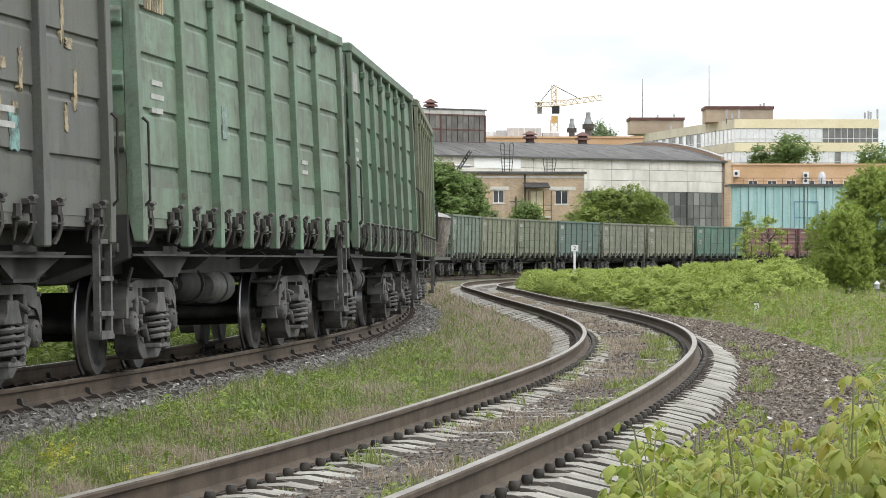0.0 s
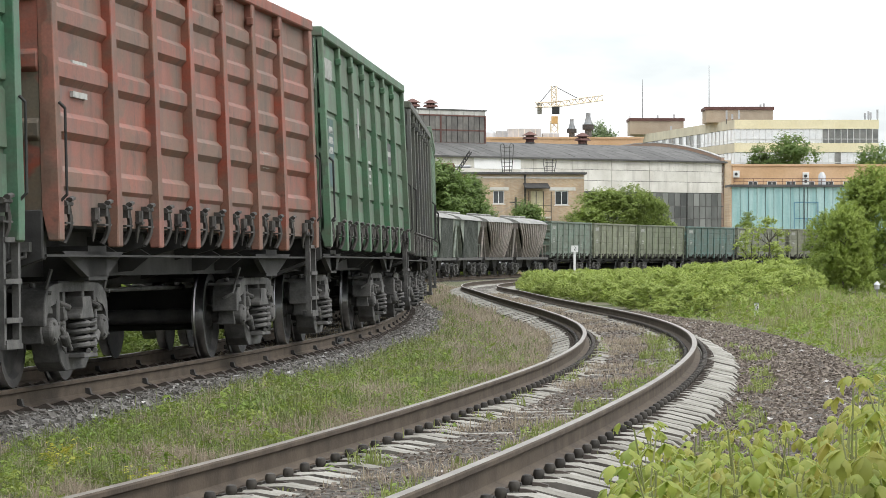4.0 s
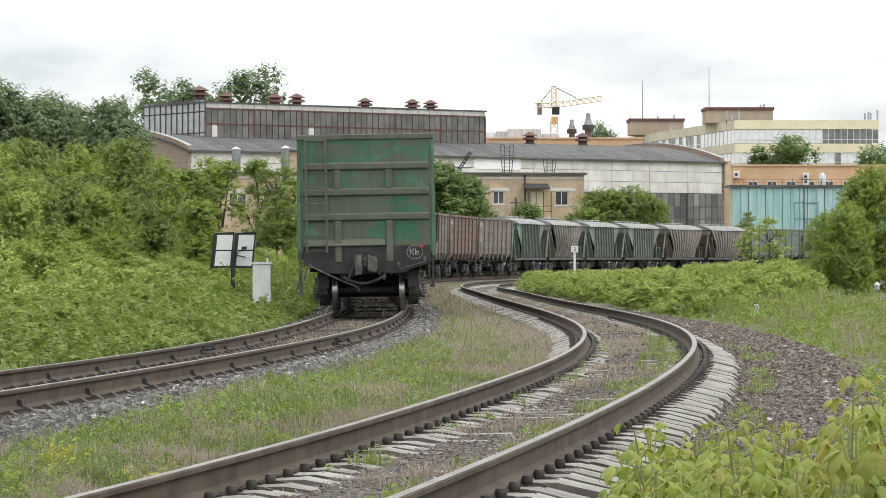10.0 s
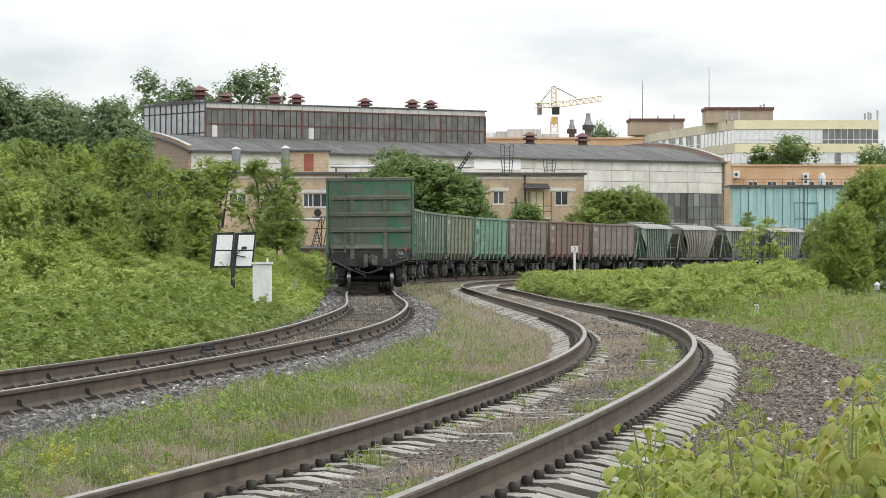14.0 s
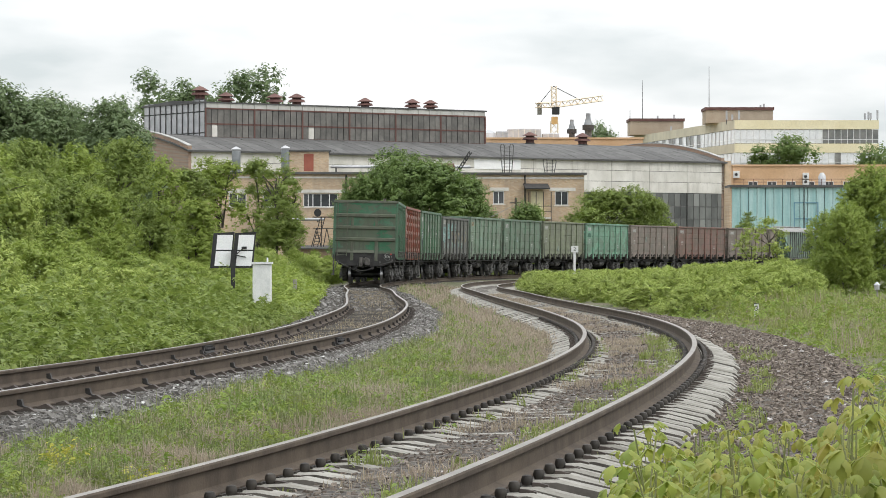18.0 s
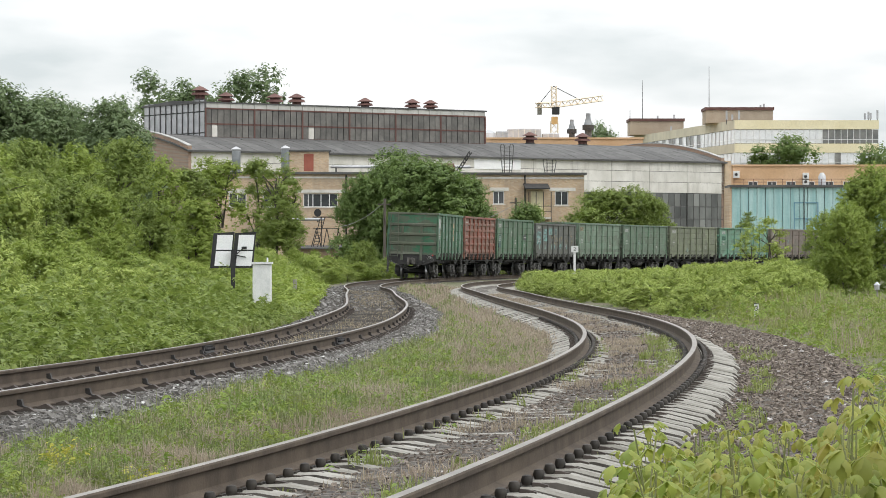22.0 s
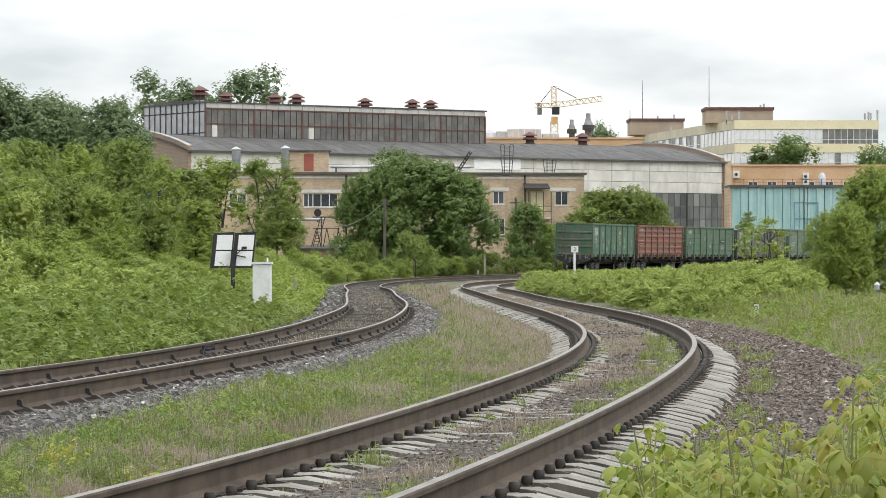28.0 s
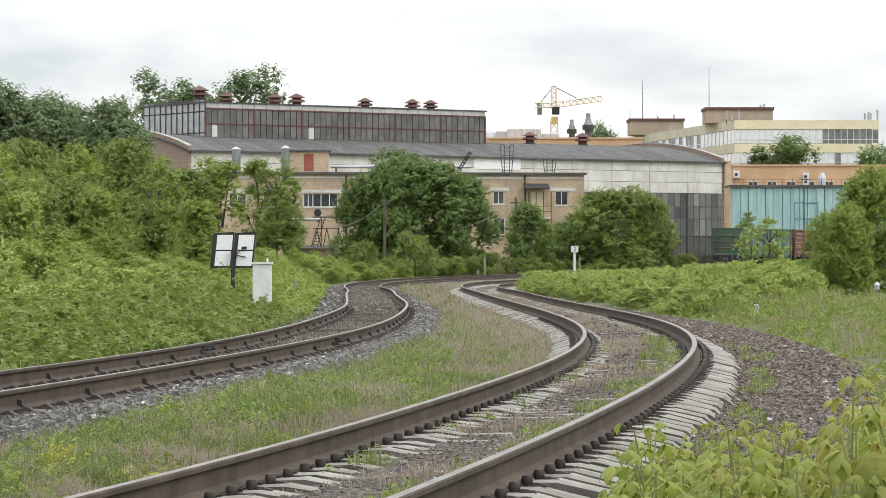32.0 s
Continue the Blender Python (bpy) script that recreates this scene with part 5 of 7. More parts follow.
def lumps(seed, w, h, base, count, r0, r1):
    """Lumps filling a crown of width w between base and h, with an uneven outline."""
    rng = np.random.default_rng(seed)
    out = []
    while len(out) < count:
        a, q, k = rng.random() * 2 * math.pi, rng.random() ** 0.45, rng.random()
        prof = math.sin(math.pi * (0.2 + 0.72 * k)) ** 0.6 * (0.8 + 0.3 * math.sin(3 * a + seed) * math.sin(5 * k + seed))
        rr = max(0.02, w / 2 - r0 * 0.5) * q * prof
        out.append((rr * math.cos(a), rr * math.sin(a), base + (h - base) * k * (0.82 + 0.18 * rng.random()), r0 + (r1 - r0) * rng.random() ** 1.5))
    return out


def trunk_mesh(seed, h, r, spread):
    rng = random.Random(seed)
    bm = bmesh.new()
    pts = [Vector((rng.uniform(-.06, .06) * i * r * 4, rng.uniform(-.06, .06) * i * r * 4, h * i / 5)) for i in range(6)]
    for i in range(5):
        tube(bm, pts[i], pts[i + 1], r * (1 - i * 0.16), r * (1 - (i + 1) * 0.16), 8, False)
    for i in range(9):
        k = rng.uniform(0.25, 0.95)
        p = pts[0].lerp(pts[5], k)
        a = rng.uniform(0, 6.28)
        q = p + Vector((math.cos(a) * spread * 0.5, math.sin(a) * spread * 0.5, h * rng.uniform(0.12, 0.35)))
        q.z = min(q.z, h * 1.02)
        tube(bm, p, q, r * 0.4, r * 0.1, 6, False)
        tube(bm, p.lerp(q, 0.5), q + Vector((rng.uniform(-1, 1), rng.uniform(-1, 1), 0.2)) * spread * 0.2, r * 0.2, r * 0.06, 5, False)
    return finish("trunk", bm, BARK, smooth=True)


CROWNS = {}
STYLES = {  # base of the crown, lumps, least and most radius, leaves, leaf size, all in heights of the plant
    "bush": (0.02, 17, 0.13, 0.25, 12000, 0.045),
    "wisp": (0.15, 34, 0.03, 0.08, 3600, 0.032),
    "tree": (0.04, 34, 0.09, 0.18, 16000, 0.03),
    "tall": (0.12, 32, 0.09, 0.19, 20000, 0.028),
    "full": (0.03, 70, 0.06, 0.15, 36000, 0.024),
    "airy": (0.04, 75, 0.04, 0.11, 14000, 0.026),
    "thin": (0.12, 100, 0.035, 0.09, 17000, 0.024),
    "far": (0.06, 110, 0.06, 0.13, 34000, 0.026),
}


def plant(name, x, y, w, h, material, style, label, category, group="", z=None, seed=0, turn=0.0):
    """A tree or bush of a given width and height: a stem with limbs and a crown of leaves; alike ones share meshes and are scaled."""
    shape = min((0.35, 0.6, 1.0, 1.5, 2.2), key=lambda v: abs(math.log(v / (w / h))))
    key = (style, material.name, seed, shape)
    if key not in CROWNS:
        sd = 100 * len(CROWNS) + 7
        lo, cnt, r0, r1, n, size = STYLES[style]
        many = max(0.6, min(1.15, shape))
        k = min(1.0, shape * 1.4)
        crown = leaf_cloud("crown", lumps(sd, shape, 0.96, lo, int(cnt * many), r0 * k, r1 * k), int(n * many), size * max(0.7, k), material, sd, 0.6)
        CROWNS[key] = (crown, trunk_mesh(sd, 0.75 if style != "bush" else 0.6, 0.018, shape * 0.45))
    crown, stem = CROWNS[key]
    zz = float(ground_level(np.array([x]), np.array([y]))[0]) if z is None else z
    root = thing(name, pose(x, y, zz - 0.05, 0, 0, turn), label, category, group)
    wide = w / shape
    sc = Matrix.Diagonal((wide, wide, h, 1))
    part("crown", crown, None, root, at=sc)
    part("trunk", stem, None, root, at=sc)
    return root


rnd = random.Random(5)
# bank of bushes on the far side of the left track: low in front, higher behind
for step, y in enumerate(np.arange(28, 215, 2.2)):
    for lane, (off, h) in enumerate(((3.3, 0.8), (5.6, 1.2), (8.6, 1.9), (12.5, 4.7), (17.0, 6.2))):
        if step % 2 and (lane > 1 or y > 110) or lane > 2 and step % 3:
            continue
        if lane > 2 and (y < 60 or y > 168) or lane == 4 and y < 90:
            continue
        x0 = float(np.interp(y, LEFT.y[200:], LEFT.x[200:]))
        x = x0 - off - 0.006 * y + rnd.uniform(-0.9, 0.9)
        if 784 + 5581 * (x + 2.5) / y < -60:
            continue
        hh = h * rnd.uniform(0.75, 1.2) * (0.75 + 0.0022 * y)
        mat = ((LEAF_MID, LEAF_BRIGHT, LEAF_MID) if lane < 2 and y < 42 else (LEAF_BRIGHT, LEAF_BRIGHT, LEAF_LIGHT) if lane < 3 else (LEAF_MID, LEAF_BRIGHT, LEAF_MID))[rnd.randrange(3)]
        plant("bush", x, y + rnd.uniform(-1.6, 1.6), (1.9, 2.8, 4.0, 5.8, 7.6)[lane] * rnd.uniform(0.9, 1.25), hh, mat, "bush" if hh < 2.2 else "tall", "dense fresh green bush beside the track", "bush", "bushes along the railway", seed=rnd.randrange(2), turn=rnd.uniform(0, 360))
# low thicket between the right track and the far line
for y in np.arange(72, 186, 4.6):
    x_l = float(np.interp(y, RIGHT.y, RIGHT.x)) + 2.7 + max(0.0, (112 - y) * 0.035)
    x_r = at_px(1475, y)
    x = x_l
    if y < 90:
        x_r = at_px(1255, y)
    while x < x_r:
        plant("bush", x, y + rnd.uniform(-1.8, 1.8), rnd.uniform(2.1, 3.0), (rnd.uniform(1.0, 1.25) + 0.0012 * y) * float(np.interp(784 + 5581 * x / y, (1000, 1150, 1250, 1450), (0.66, 0.72, 0.92, 1.05))) * (0.82 if y < 92 else 1.0), LEAF_LIGHT, "bush", "low bright green shrub in a thicket beside the track", "bush", "low thicket between the tracks", seed=rnd.randrange(2), turn=rnd.uniform(0, 360))
        x += rnd.uniform(1.3, 2.1) * (1 + y / 220)
# low growth behind the far line
for px in range(590, 1260, 38):
    d = 236 + 44 * max(0, px - 700) / 560 + rnd.uniform(0, 4)
    plant("bush", at_px(px, d) - 1.0, d + 7, rnd.uniform(3.0, 4.2), rnd.uniform(1.2, 1.9), LEAF_MID if rnd.random() < 0.6 else LEAF_BRIGHT, "bush", "low green shrub behind the far line", "bush", "bushes along the railway", seed=rnd.randrange(2), turn=rnd.uniform(0, 360))

TREES = [  # pixel column of the middle, depth, width in pixels, pixel row of the top, material, style, label
    (735, 262, 240, 276, LEAF_DARK, "full", "broad dark green leafy tree before the brick wing"),
    (692, 259, 160, 292, LEAF_DARK, "full", "dark green leafy tree before the brick wing"),
    (652, 258, 135, 312, LEAF_DARK, "full", "dark green leafy tree before the brick wing"),
    (822, 266, 140, 312, LEAF_DARK, "full", "dark green leafy tree before the brick wing"),
    (1078, 279, 180, 329, LEAF_MID, "full", "round green tree before the factory hall"),
    (1150, 283, 110, 345, LEAF_MID, "full", "round green tree before the factory hall"),
    (1030, 281, 90, 362, LEAF_MID, "tree", "round green tree before the factory hall"),
    (940, 273, 110, 362, LEAF_MID, "thin", "thin green tree beside the brick wing"),
    (980, 276, 90, 390, LEAF_DARK, "tree", "small dark green tree beside the brick wing"),
    (935, 271, 95, 368, LEAF_DARK, "tree", "small dark green tree beside the brick wing"),
    (488, 215, 95, 258, LEAF_MID, "airy", "slender open tree with green leaves"),
    (455, 222, 80, 268, LEAF_MID, "airy", "slender open tree with green leaves"),
    (512, 220, 65, 300, LEAF_MID, "airy", "slender open tree with green leaves"),
    (390, 205, 100, 256, LEAF_BRIGHT, "airy", "slender open light green tree"),
    (735, 238, 110, 412, LEAF_MID, "tree", "small rounded green tree near the track"),
    (640, 236, 90, 426, LEAF_MID, "tree", "small rounded green tree near the track"),
    (-20, 118, 120, 266, LEAF_BRIGHT, "tall", "leafy green box-elder behind the bushes"),
    (52, 128, 125, 254, LEAF_MID, "tall", "leafy green box-elder behind the bushes"),
    (135, 135, 145, 247, LEAF_BRIGHT, "tall", "leafy green box-elder behind the bushes"),
    (215, 142, 130, 251, LEAF_MID, "tall", "leafy green box-elder behind the bushes"),
    (285, 150, 115, 270, LEAF_BRIGHT, "tall", "leafy green box-elder behind the bushes"),
    (335, 158, 90, 292, LEAF_MID, "tall", "leafy green box-elder behind the bushes"),
    (85, 112, 100, 330, LEAF_MID, "tall", "rounded green box-elder bush among taller ones"),
    (180, 118, 115, 342, LEAF_BRIGHT, "tall", "rounded green box-elder bush among taller ones"),
    (265, 126, 100, 350, LEAF_MID, "tall", "rounded green box-elder bush among taller ones"),
    (345, 135, 105, 362, LEAF_BRIGHT, "tall", "rounded green box-elder bush among taller ones"),
    (15, 100, 150, 332, LEAF_LIGHT, "tall", "broad light green box-elder bush"),
    (1545, 112, 175, 296, LEAF_BRIGHT, "full", "leafy green tree at the edge of the thicket"),
    (1492, 108, 130, 362, LEAF_BRIGHT, "full", "leafy green tree at the edge of the thicket"),
    (1455, 116, 90, 385, LEAF_MID, "thin", "leafy green sapling at the edge of the thicket"),
    (1362, 150, 90, 378, LEAF_LIGHT, "wisp", "spindly young green sapling"),
    (1330, 150, 70, 400, LEAF_LIGHT, "wisp", "spindly young green sapling"),
    (1325, 345, 55, 375, LEAF_MID, "thin", "small green tree before the turquoise shed"),
    (1396, 492, 155, 241, LEAF_DARK, "far", "dark green tree before the yellow office block"),
    (1350, 495, 80, 262, LEAF_DARK, "far", "dark green tree before the yellow office block"),
    (1548, 492, 110, 258, LEAF_DARK, "far", "dark green tree before the yellow office block"),
    (-5, 330, 190, 140, LEAF_FAR, "far", "tall dark tree at the factory edge"),
    (68, 345, 190, 162, LEAF_FAR, "far", "tall dark tree at the factory edge"),
    (112, 350, 130, 182, LEAF_FAR, "far", "tall dark tree at the factory edge"),
    (140, 350, 120, 205, LEAF_FAR, "far", "tall dark tree at the factory edge"),
    (183, 335, 170, 176, LEAF_FAR, "far", "tall dark tree at the factory edge"),
    (222, 335, 110, 205, LEAF_FAR, "far", "tall dark tree at the factory edge"),
    (242, 330, 90, 212, LEAF_FAR, "far", "tall dark tree at the factory edge"),
    (285, 440, 170, 126, LEAF_FAR, "thin", "tall open tree behind the factory hall"),
    (322, 445, 130, 135, LEAF_FAR, "thin", "tall open tree behind the factory hall"),
    (388, 450, 170, 128, LEAF_FAR, "thin", "tall open tree behind the factory hall"),
    (455, 450, 180, 122, LEAF_FAR, "thin", "tall open tree behind the factory hall"),
    (428, 455, 90, 150, LEAF_FAR, "thin", "tall open tree behind the factory hall"),
    (508, 455, 90, 160, LEAF_FAR, "thin", "tall open tree behind the factory hall"),
    (1062, 640, 110, 216, LEAF_FAR, "far", "dark tree behind the roofs"),
    (1120, 600, 60, 238, LEAF_FAR, "far", "dark tree behind the roofs"),
    (1160, 590, 40, 246, LEAF_FAR, "far", "dark tree behind the roofs"),
]
for i, (px, d, wpx, py, mat, style, label) in enumerate(TREES):
    zg = -0.35
    plant("tree", at_px(px, d), d, wpx * 1.1 * d / 5581, (z_at(py, d) - zg) * 1.02, mat, style, label, "tree", z=zg, seed=i % 2, turn=i * 71.0)

# ---- grass, weeds and stones ----
GRASS = leafy("verge_grass", (0.11, 0.185, 0.04, 1), (0.22, 0.26, 0.085, 1), (0.22, 0.215, 0.10, 1), 0.3)
TALL = leafy("tall_grass", (0.17, 0.23, 0.06, 1), (0.3, 0.31, 0.12, 1), (0.24, 0.28, 0.08, 1), 0.35)
STRAW = leafy("dry_stalks", (0.28, 0.235, 0.15, 1), (0.40, 0.34, 0.225, 1), (0.24, 0.19, 0.14, 1), 0.3)
FLUFF = leafy("fluffy_dry_grass", (0.32, 0.265, 0.185, 1), (0.44, 0.385, 0.29, 1), (0.29, 0.225, 0.185, 1), 0.4)
WEED = leafy("weed_leaves", (0.13, 0.225, 0.035, 1), (0.26, 0.35, 0.07, 1), (0.29, 0.32, 0.06, 1), 0.35)


def blades(name, x, y, z, height, width, material, seed, bend=0.5):
    """Bent blades of three faces each, standing at x, y, z."""
    rng = np.random.default_rng(seed)
    n = len(x)
    a, lean = rng.random(n) * 2 * math.pi, rng.random(n) ** 1.3 * bend
    h = height * (0.45 + 0.75 * rng.random(n))
    w = width * (0.6 + 0.8 * rng.random(n)) / 2
    dx, dy = np.cos(a), np.sin(a)
    px, py = -dy * w, dx * w
    base = np.stack([x, y, z], 1)
    mid = base + np.stack([dx * h * lean * 0.25, dy * h * lean * 0.25, h * 0.6], 1)
    tip = base + np.stack([dx * h * lean, dy * h * lean, h * (1 - 0.3 * lean)], 1)
    side = np.stack([px, py, np.zeros(n)], 1)
    verts = np.stack([base - side, base + side, mid - side * 0.8, mid + side * 0.8, tip], 1).reshape(-1, 3)
    i = np.arange(n) * 5
    tris = np.stack([np.stack([i, i + 1, i + 3], 1), np.stack([i, i + 3, i + 2], 1), np.stack([i + 2, i + 3, i + 4], 1)], 1).reshape(-1, 3)
    return soup(name, verts.tolist(), tris.tolist(), material)


def patchy(x, y, scale, seed):
    """A smooth 0..1 pattern over the plan."""
    r = np.random.default_rng(seed)
    v = np.zeros(len(x))
    for k in range(7):
        a, f, p = r.random() * 6.28, (0.5 + r.random() * 1.5) / scale, r.random() * 6.28
        v += np.sin((x * math.cos(a) + y * math.sin(a)) * f * 6.28 + p)
    return 0.5 + v / 7


def scatter(line, s0, s1, o0, o1, n, seed):
    """Random points along a track between two offsets."""
    rng = np.random.default_rng(seed)
    s, o = s0 + (s1 - s0) * rng.random(n), o0 + (o1 - o0) * rng.random(n)
    x, y, z, _, _ = line.at(s, o)
    return x, y, o, rng


def on_bed(line, section, x, y, o):
    """Height of a track bed at points of a given offset, with its cant."""
    _, arc = line.near(x, y)
    return level(y) + o * np.interp(arc, line.s, line.cant) + np.interp(o, [p[0] for p in section], [p[1] for p in section])


def stuff(name, me, label, category):
    return tagged(new(name, me), label, category, kind="stuff")


def between(x, y, lo, hi_r):
    dl, _ = LEFT.near(x, y)
    dr, _ = RIGHT.near(x, y)
    return (dl > lo) & (dr < hi_r)


BED_L = [(-2.4, -0.45), (-1.5, -0.2), (-0.95, -0.215), (-0.7, -0.226), (0.7, -0.226), (0.95, -0.215), (1.4, -0.2), (2.1, -0.42)]
BED_R = [(-1.9, -0.42), (-1.4, -0.33), (-0.95, -0.28), (-0.45, -0.227), (0.45, -0.227), (0.9, -0.28), (1.4, -0.335), (2.6, -0.28), (3.1, -0.45)]

def tufts(name, x, y, z, height, width, material, seed, each=14, spread=0.05, bend=0.9):
    """Tussocks: blades fanning out of common roots."""
    rng = np.random.default_rng(seed)
    k = len(x) * each
    px = np.repeat(x, each) + rng.normal(size=k) * spread
    py = np.repeat(y, each) + rng.normal(size=k) * spread
    return blades(name, px, py, np.repeat(z, each), np.repeat(height * (0.5 + 0.8 * rng.random(len(x))), each), width, material, seed + 1, bend)


def spread_weeds(name, x, y, z, high, size, material, seed, label, each=7, squash=0.5):
    """Broad-leaved weeds: short leafy shoots standing at x, y, z."""
    rng = np.random.default_rng(seed)
    m = len(x)
    c = np.stack([x, y, z + high * rng.random(m) ** 0.8], 1)
    pos, face, way = sprays(c, rng.normal(size=(m, 3)) * 0.45 + np.array([0, 0, 0.8]), size, each, rng, 1.6)
    return stuff(name, leaf_mesh(name, pos, face, size, material, rng, squash, way), label, "weeds")


def dryness(x, y):
    """How dry the strip between the tracks is: green beside the left track's stones, dry beside the right track and far off."""
    dl, dr = LEFT.near(x, y)[0], RIGHT.near(x, y)[0]
    across = np.clip((dl - 1.5) / np.maximum(dl - dr - 2.5, 0.5), 0, 1)
    return 0.62 * patchy(x, y, 2.6, 9) + 0.3 * patchy(x, y, 0.8, 10) + 0.42 * across - 0.2 + 0.3 * np.clip((y - 36) / 30, 0, 1) + 0.1 * np.clip((23 - y) / 6, 0, 1)


gi = 0
for s0, s1, n, h, w in ((0, 14, 24000, 0.10, 0.008), (14, 34, 30000, 0.11, 0.010), (34, 75, 24000, 0.12, 0.018), (75, 150, 16000, 0.14, 0.035)):
    gi += 1
    x, y, o, rng = scatter(RIGHT, s0, s1, -6.0, -1.2, n, gi)
    ok = between(x, y, 1.6 + 0.6 * rng.random(n), -1.25 - 0.3 * rng.random(n)) & (patchy(x, y, 2.6, 3) > 0.1 + 0.4 * rng.random(n))
    x, y = x[ok], y[ok]
    dry = dryness(x, y) + 0.25 * (rng.random(len(x)) - 0.5) > 0.54
    z = np.maximum(ground_level(x, y), on_bed(RIGHT, BED_R, x, y, np.clip(RIGHT.near(x, y)[0], -2.5, 0)))
    stuff("grass", blades("grass", x[~dry], y[~dry], z[~dry] - 0.02, h, w, GRASS, gi, 1.3), "short mixed green and dry grass between the tracks", "grass")
    stuff("dry_grass", blades("dry_grass", x[dry], y[dry], z[dry] - 0.02, h * 1.1, w * 0.8, STRAW, gi + 50, 1.4), "dry pale grass between the tracks", "grass")
    # tussocks of fine pale seeding grass
    k = n // 8
    x, y, o, rng = scatter(RIGHT, s0, s1, -5.8, -1.2, k, gi + 300)
    ok = between(x, y, 1.75, -1.25) & (dryness(x, y) + 0.3 * (rng.random(k) - 0.5) > 0.53)
    x, y = x[ok], y[ok]
    stuff("dry_grass", tufts("dry_grass", x, y, ground_level(x, y) - 0.02, 0.18 + 0.0012 * s0, w * 0.6, FLUFF, gi + 310, 18, 0.03 + 0.001 * s0, 2.2), "fluffy tussocks of pinkish dry grass", "grass")
    # tussocks of green grass
    x, y, o, rng = scatter(RIGHT, s0, s1, -5.8, -1.2, k, gi + 400)
    ok = between(x, y, 1.7, -1.3) & (dryness(x, y) + 0.35 * (rng.random(k) - 0.5) < 0.53)
    x, y = x[ok], y[ok]
    stuff("grass", tufts("grass", x, y, ground_level(x, y) - 0.02, 0.19 + 0.0012 * s0, w * 0.8, GRASS, gi + 410, 14, 0.04 + 0.001 * s0, 2.0), "leaning tussocks of green grass", "grass")
    # weeds with broad leaves among it
    k = n // 3
    x, y, o, rng = scatter(RIGHT, s0, s1, -5.8, -1.4, k, gi + 100)
    ok = between(x, y, 1.85, -1.4) & (dryness(x, y) + 0.35 * (patchy(x, y, 0.7, 22) - 0.5) + 0.2 * (rng.random(k) - 0.5) < (0.5 if s0 < 30 else 0.4))
    x, y = x[ok], y[ok]
    high = 0.03 + 0.2 * np.clip(patchy(x, y, 0.45, 77) - 0.3, 0, 1)
    spread_weeds("weeds", x, y, ground_level(x, y), high, 0.038 + 0.0006 * s0, WEED, gi + 500, "low broad-leaved green weeds between the tracks")
# a few clumps of yellow-green flowering weeds
FLOWER = leafy("yellow_weed_flowers", (0.42, 0.40, 0.05, 1), (0.58, 0.52, 0.07, 1), (0.3, 0.34, 0.06, 1), 0.3)
for k, (px, y0) in enumerate(((98, 20.6), (118, 21.4), (262, 20.2), (470, 24.5), (560, 27.0))):
    rng = np.random.default_rng(700 + k)
    x, y = at_px(px, y0) + rng.normal(size=26) * 0.07, y0 + rng.normal(size=26) * 0.12
    spread_weeds("weeds", x, y, ground_level(x, y), 0.16 + 0 * x, 0.032, FLOWER if k < 3 else WEED, 710 + k, "clump of yellow-green flowering weeds", 6, 0.6)
# weeds and grass between the rails of the right track, in clumps
x, y, o, rng = scatter(RIGHT, -2, 44, -1.2, 2.0, 9000, 61)
near_rail = np.exp(-((o - 0.45) / 0.3) ** 2) + 0.75 * np.exp(-((o + 0.62) / 0.16) ** 2) + 0.55 * np.exp(-((o - 1.65) / 0.2) ** 2)
ok = (patchy(x, y, 1.6, 33) * (0.35 + 0.65 * near_rail) + 0.12 * rng.random(len(x)) > 0.52) & (np.abs(np.abs(o) - 0.8) > 0.1)
x, y, o = x[ok], y[ok], o[ok]
z = on_bed(RIGHT, BED_R, x, y, o)
leafy_one = rng.random(len(x)) < 0.45
q = leafy_one
spread_weeds("weeds", x[q], y[q], z[q], 0.04, 0.036, WEED, 64, "small green weeds between the rails", 6, 0.55)
q = ~leafy_one
stuff("grass", tufts("grass", x[q], y[q], z[q] - 0.01, 0.13, 0.010, TALL, 65, 9, 0.03, 1.6), "clumps of green grass between the rails", "grass")
x, y, o, rng = scatter(RIGHT, 0, 110, -1.3, 0.75, 15000, 62)
ok = (patchy(x, y, 2.4, 35) + 0.2 * patchy(x, y, 0.7, 36) > 0.62 + 0.2 * rng.random(len(x))) & (np.abs(np.abs(o) - 0.8) > 0.1)
x, y, o = x[ok], y[ok], o[ok]
stuff("dry_grass", tufts("dry_grass", x, y, on_bed(RIGHT, BED_R, x, y, o) - 0.01, 0.10, 0.008, FLUFF, 63, 6, 0.04, 1.6), "thin pinkish dry grass between the rails", "grass")
# thin dry grass between the rails of the left track
x, y, o, rng = scatter(LEFT, 15, 110, -0.65, 0.65, 3000, 66)
ok = patchy(x, y, 3.0, 37) + 0.2 * rng.random(len(x)) > 0.6
x, y, o = x[ok], y[ok], o[ok]
stuff("dry_grass", tufts("dry_grass", x, y, on_bed(LEFT, BED_L, x, y, o) - 0.01, 0.09, 0.014, STRAW, 67, 6, 0.05, 1.6), "thin dry grass between the rails", "grass")
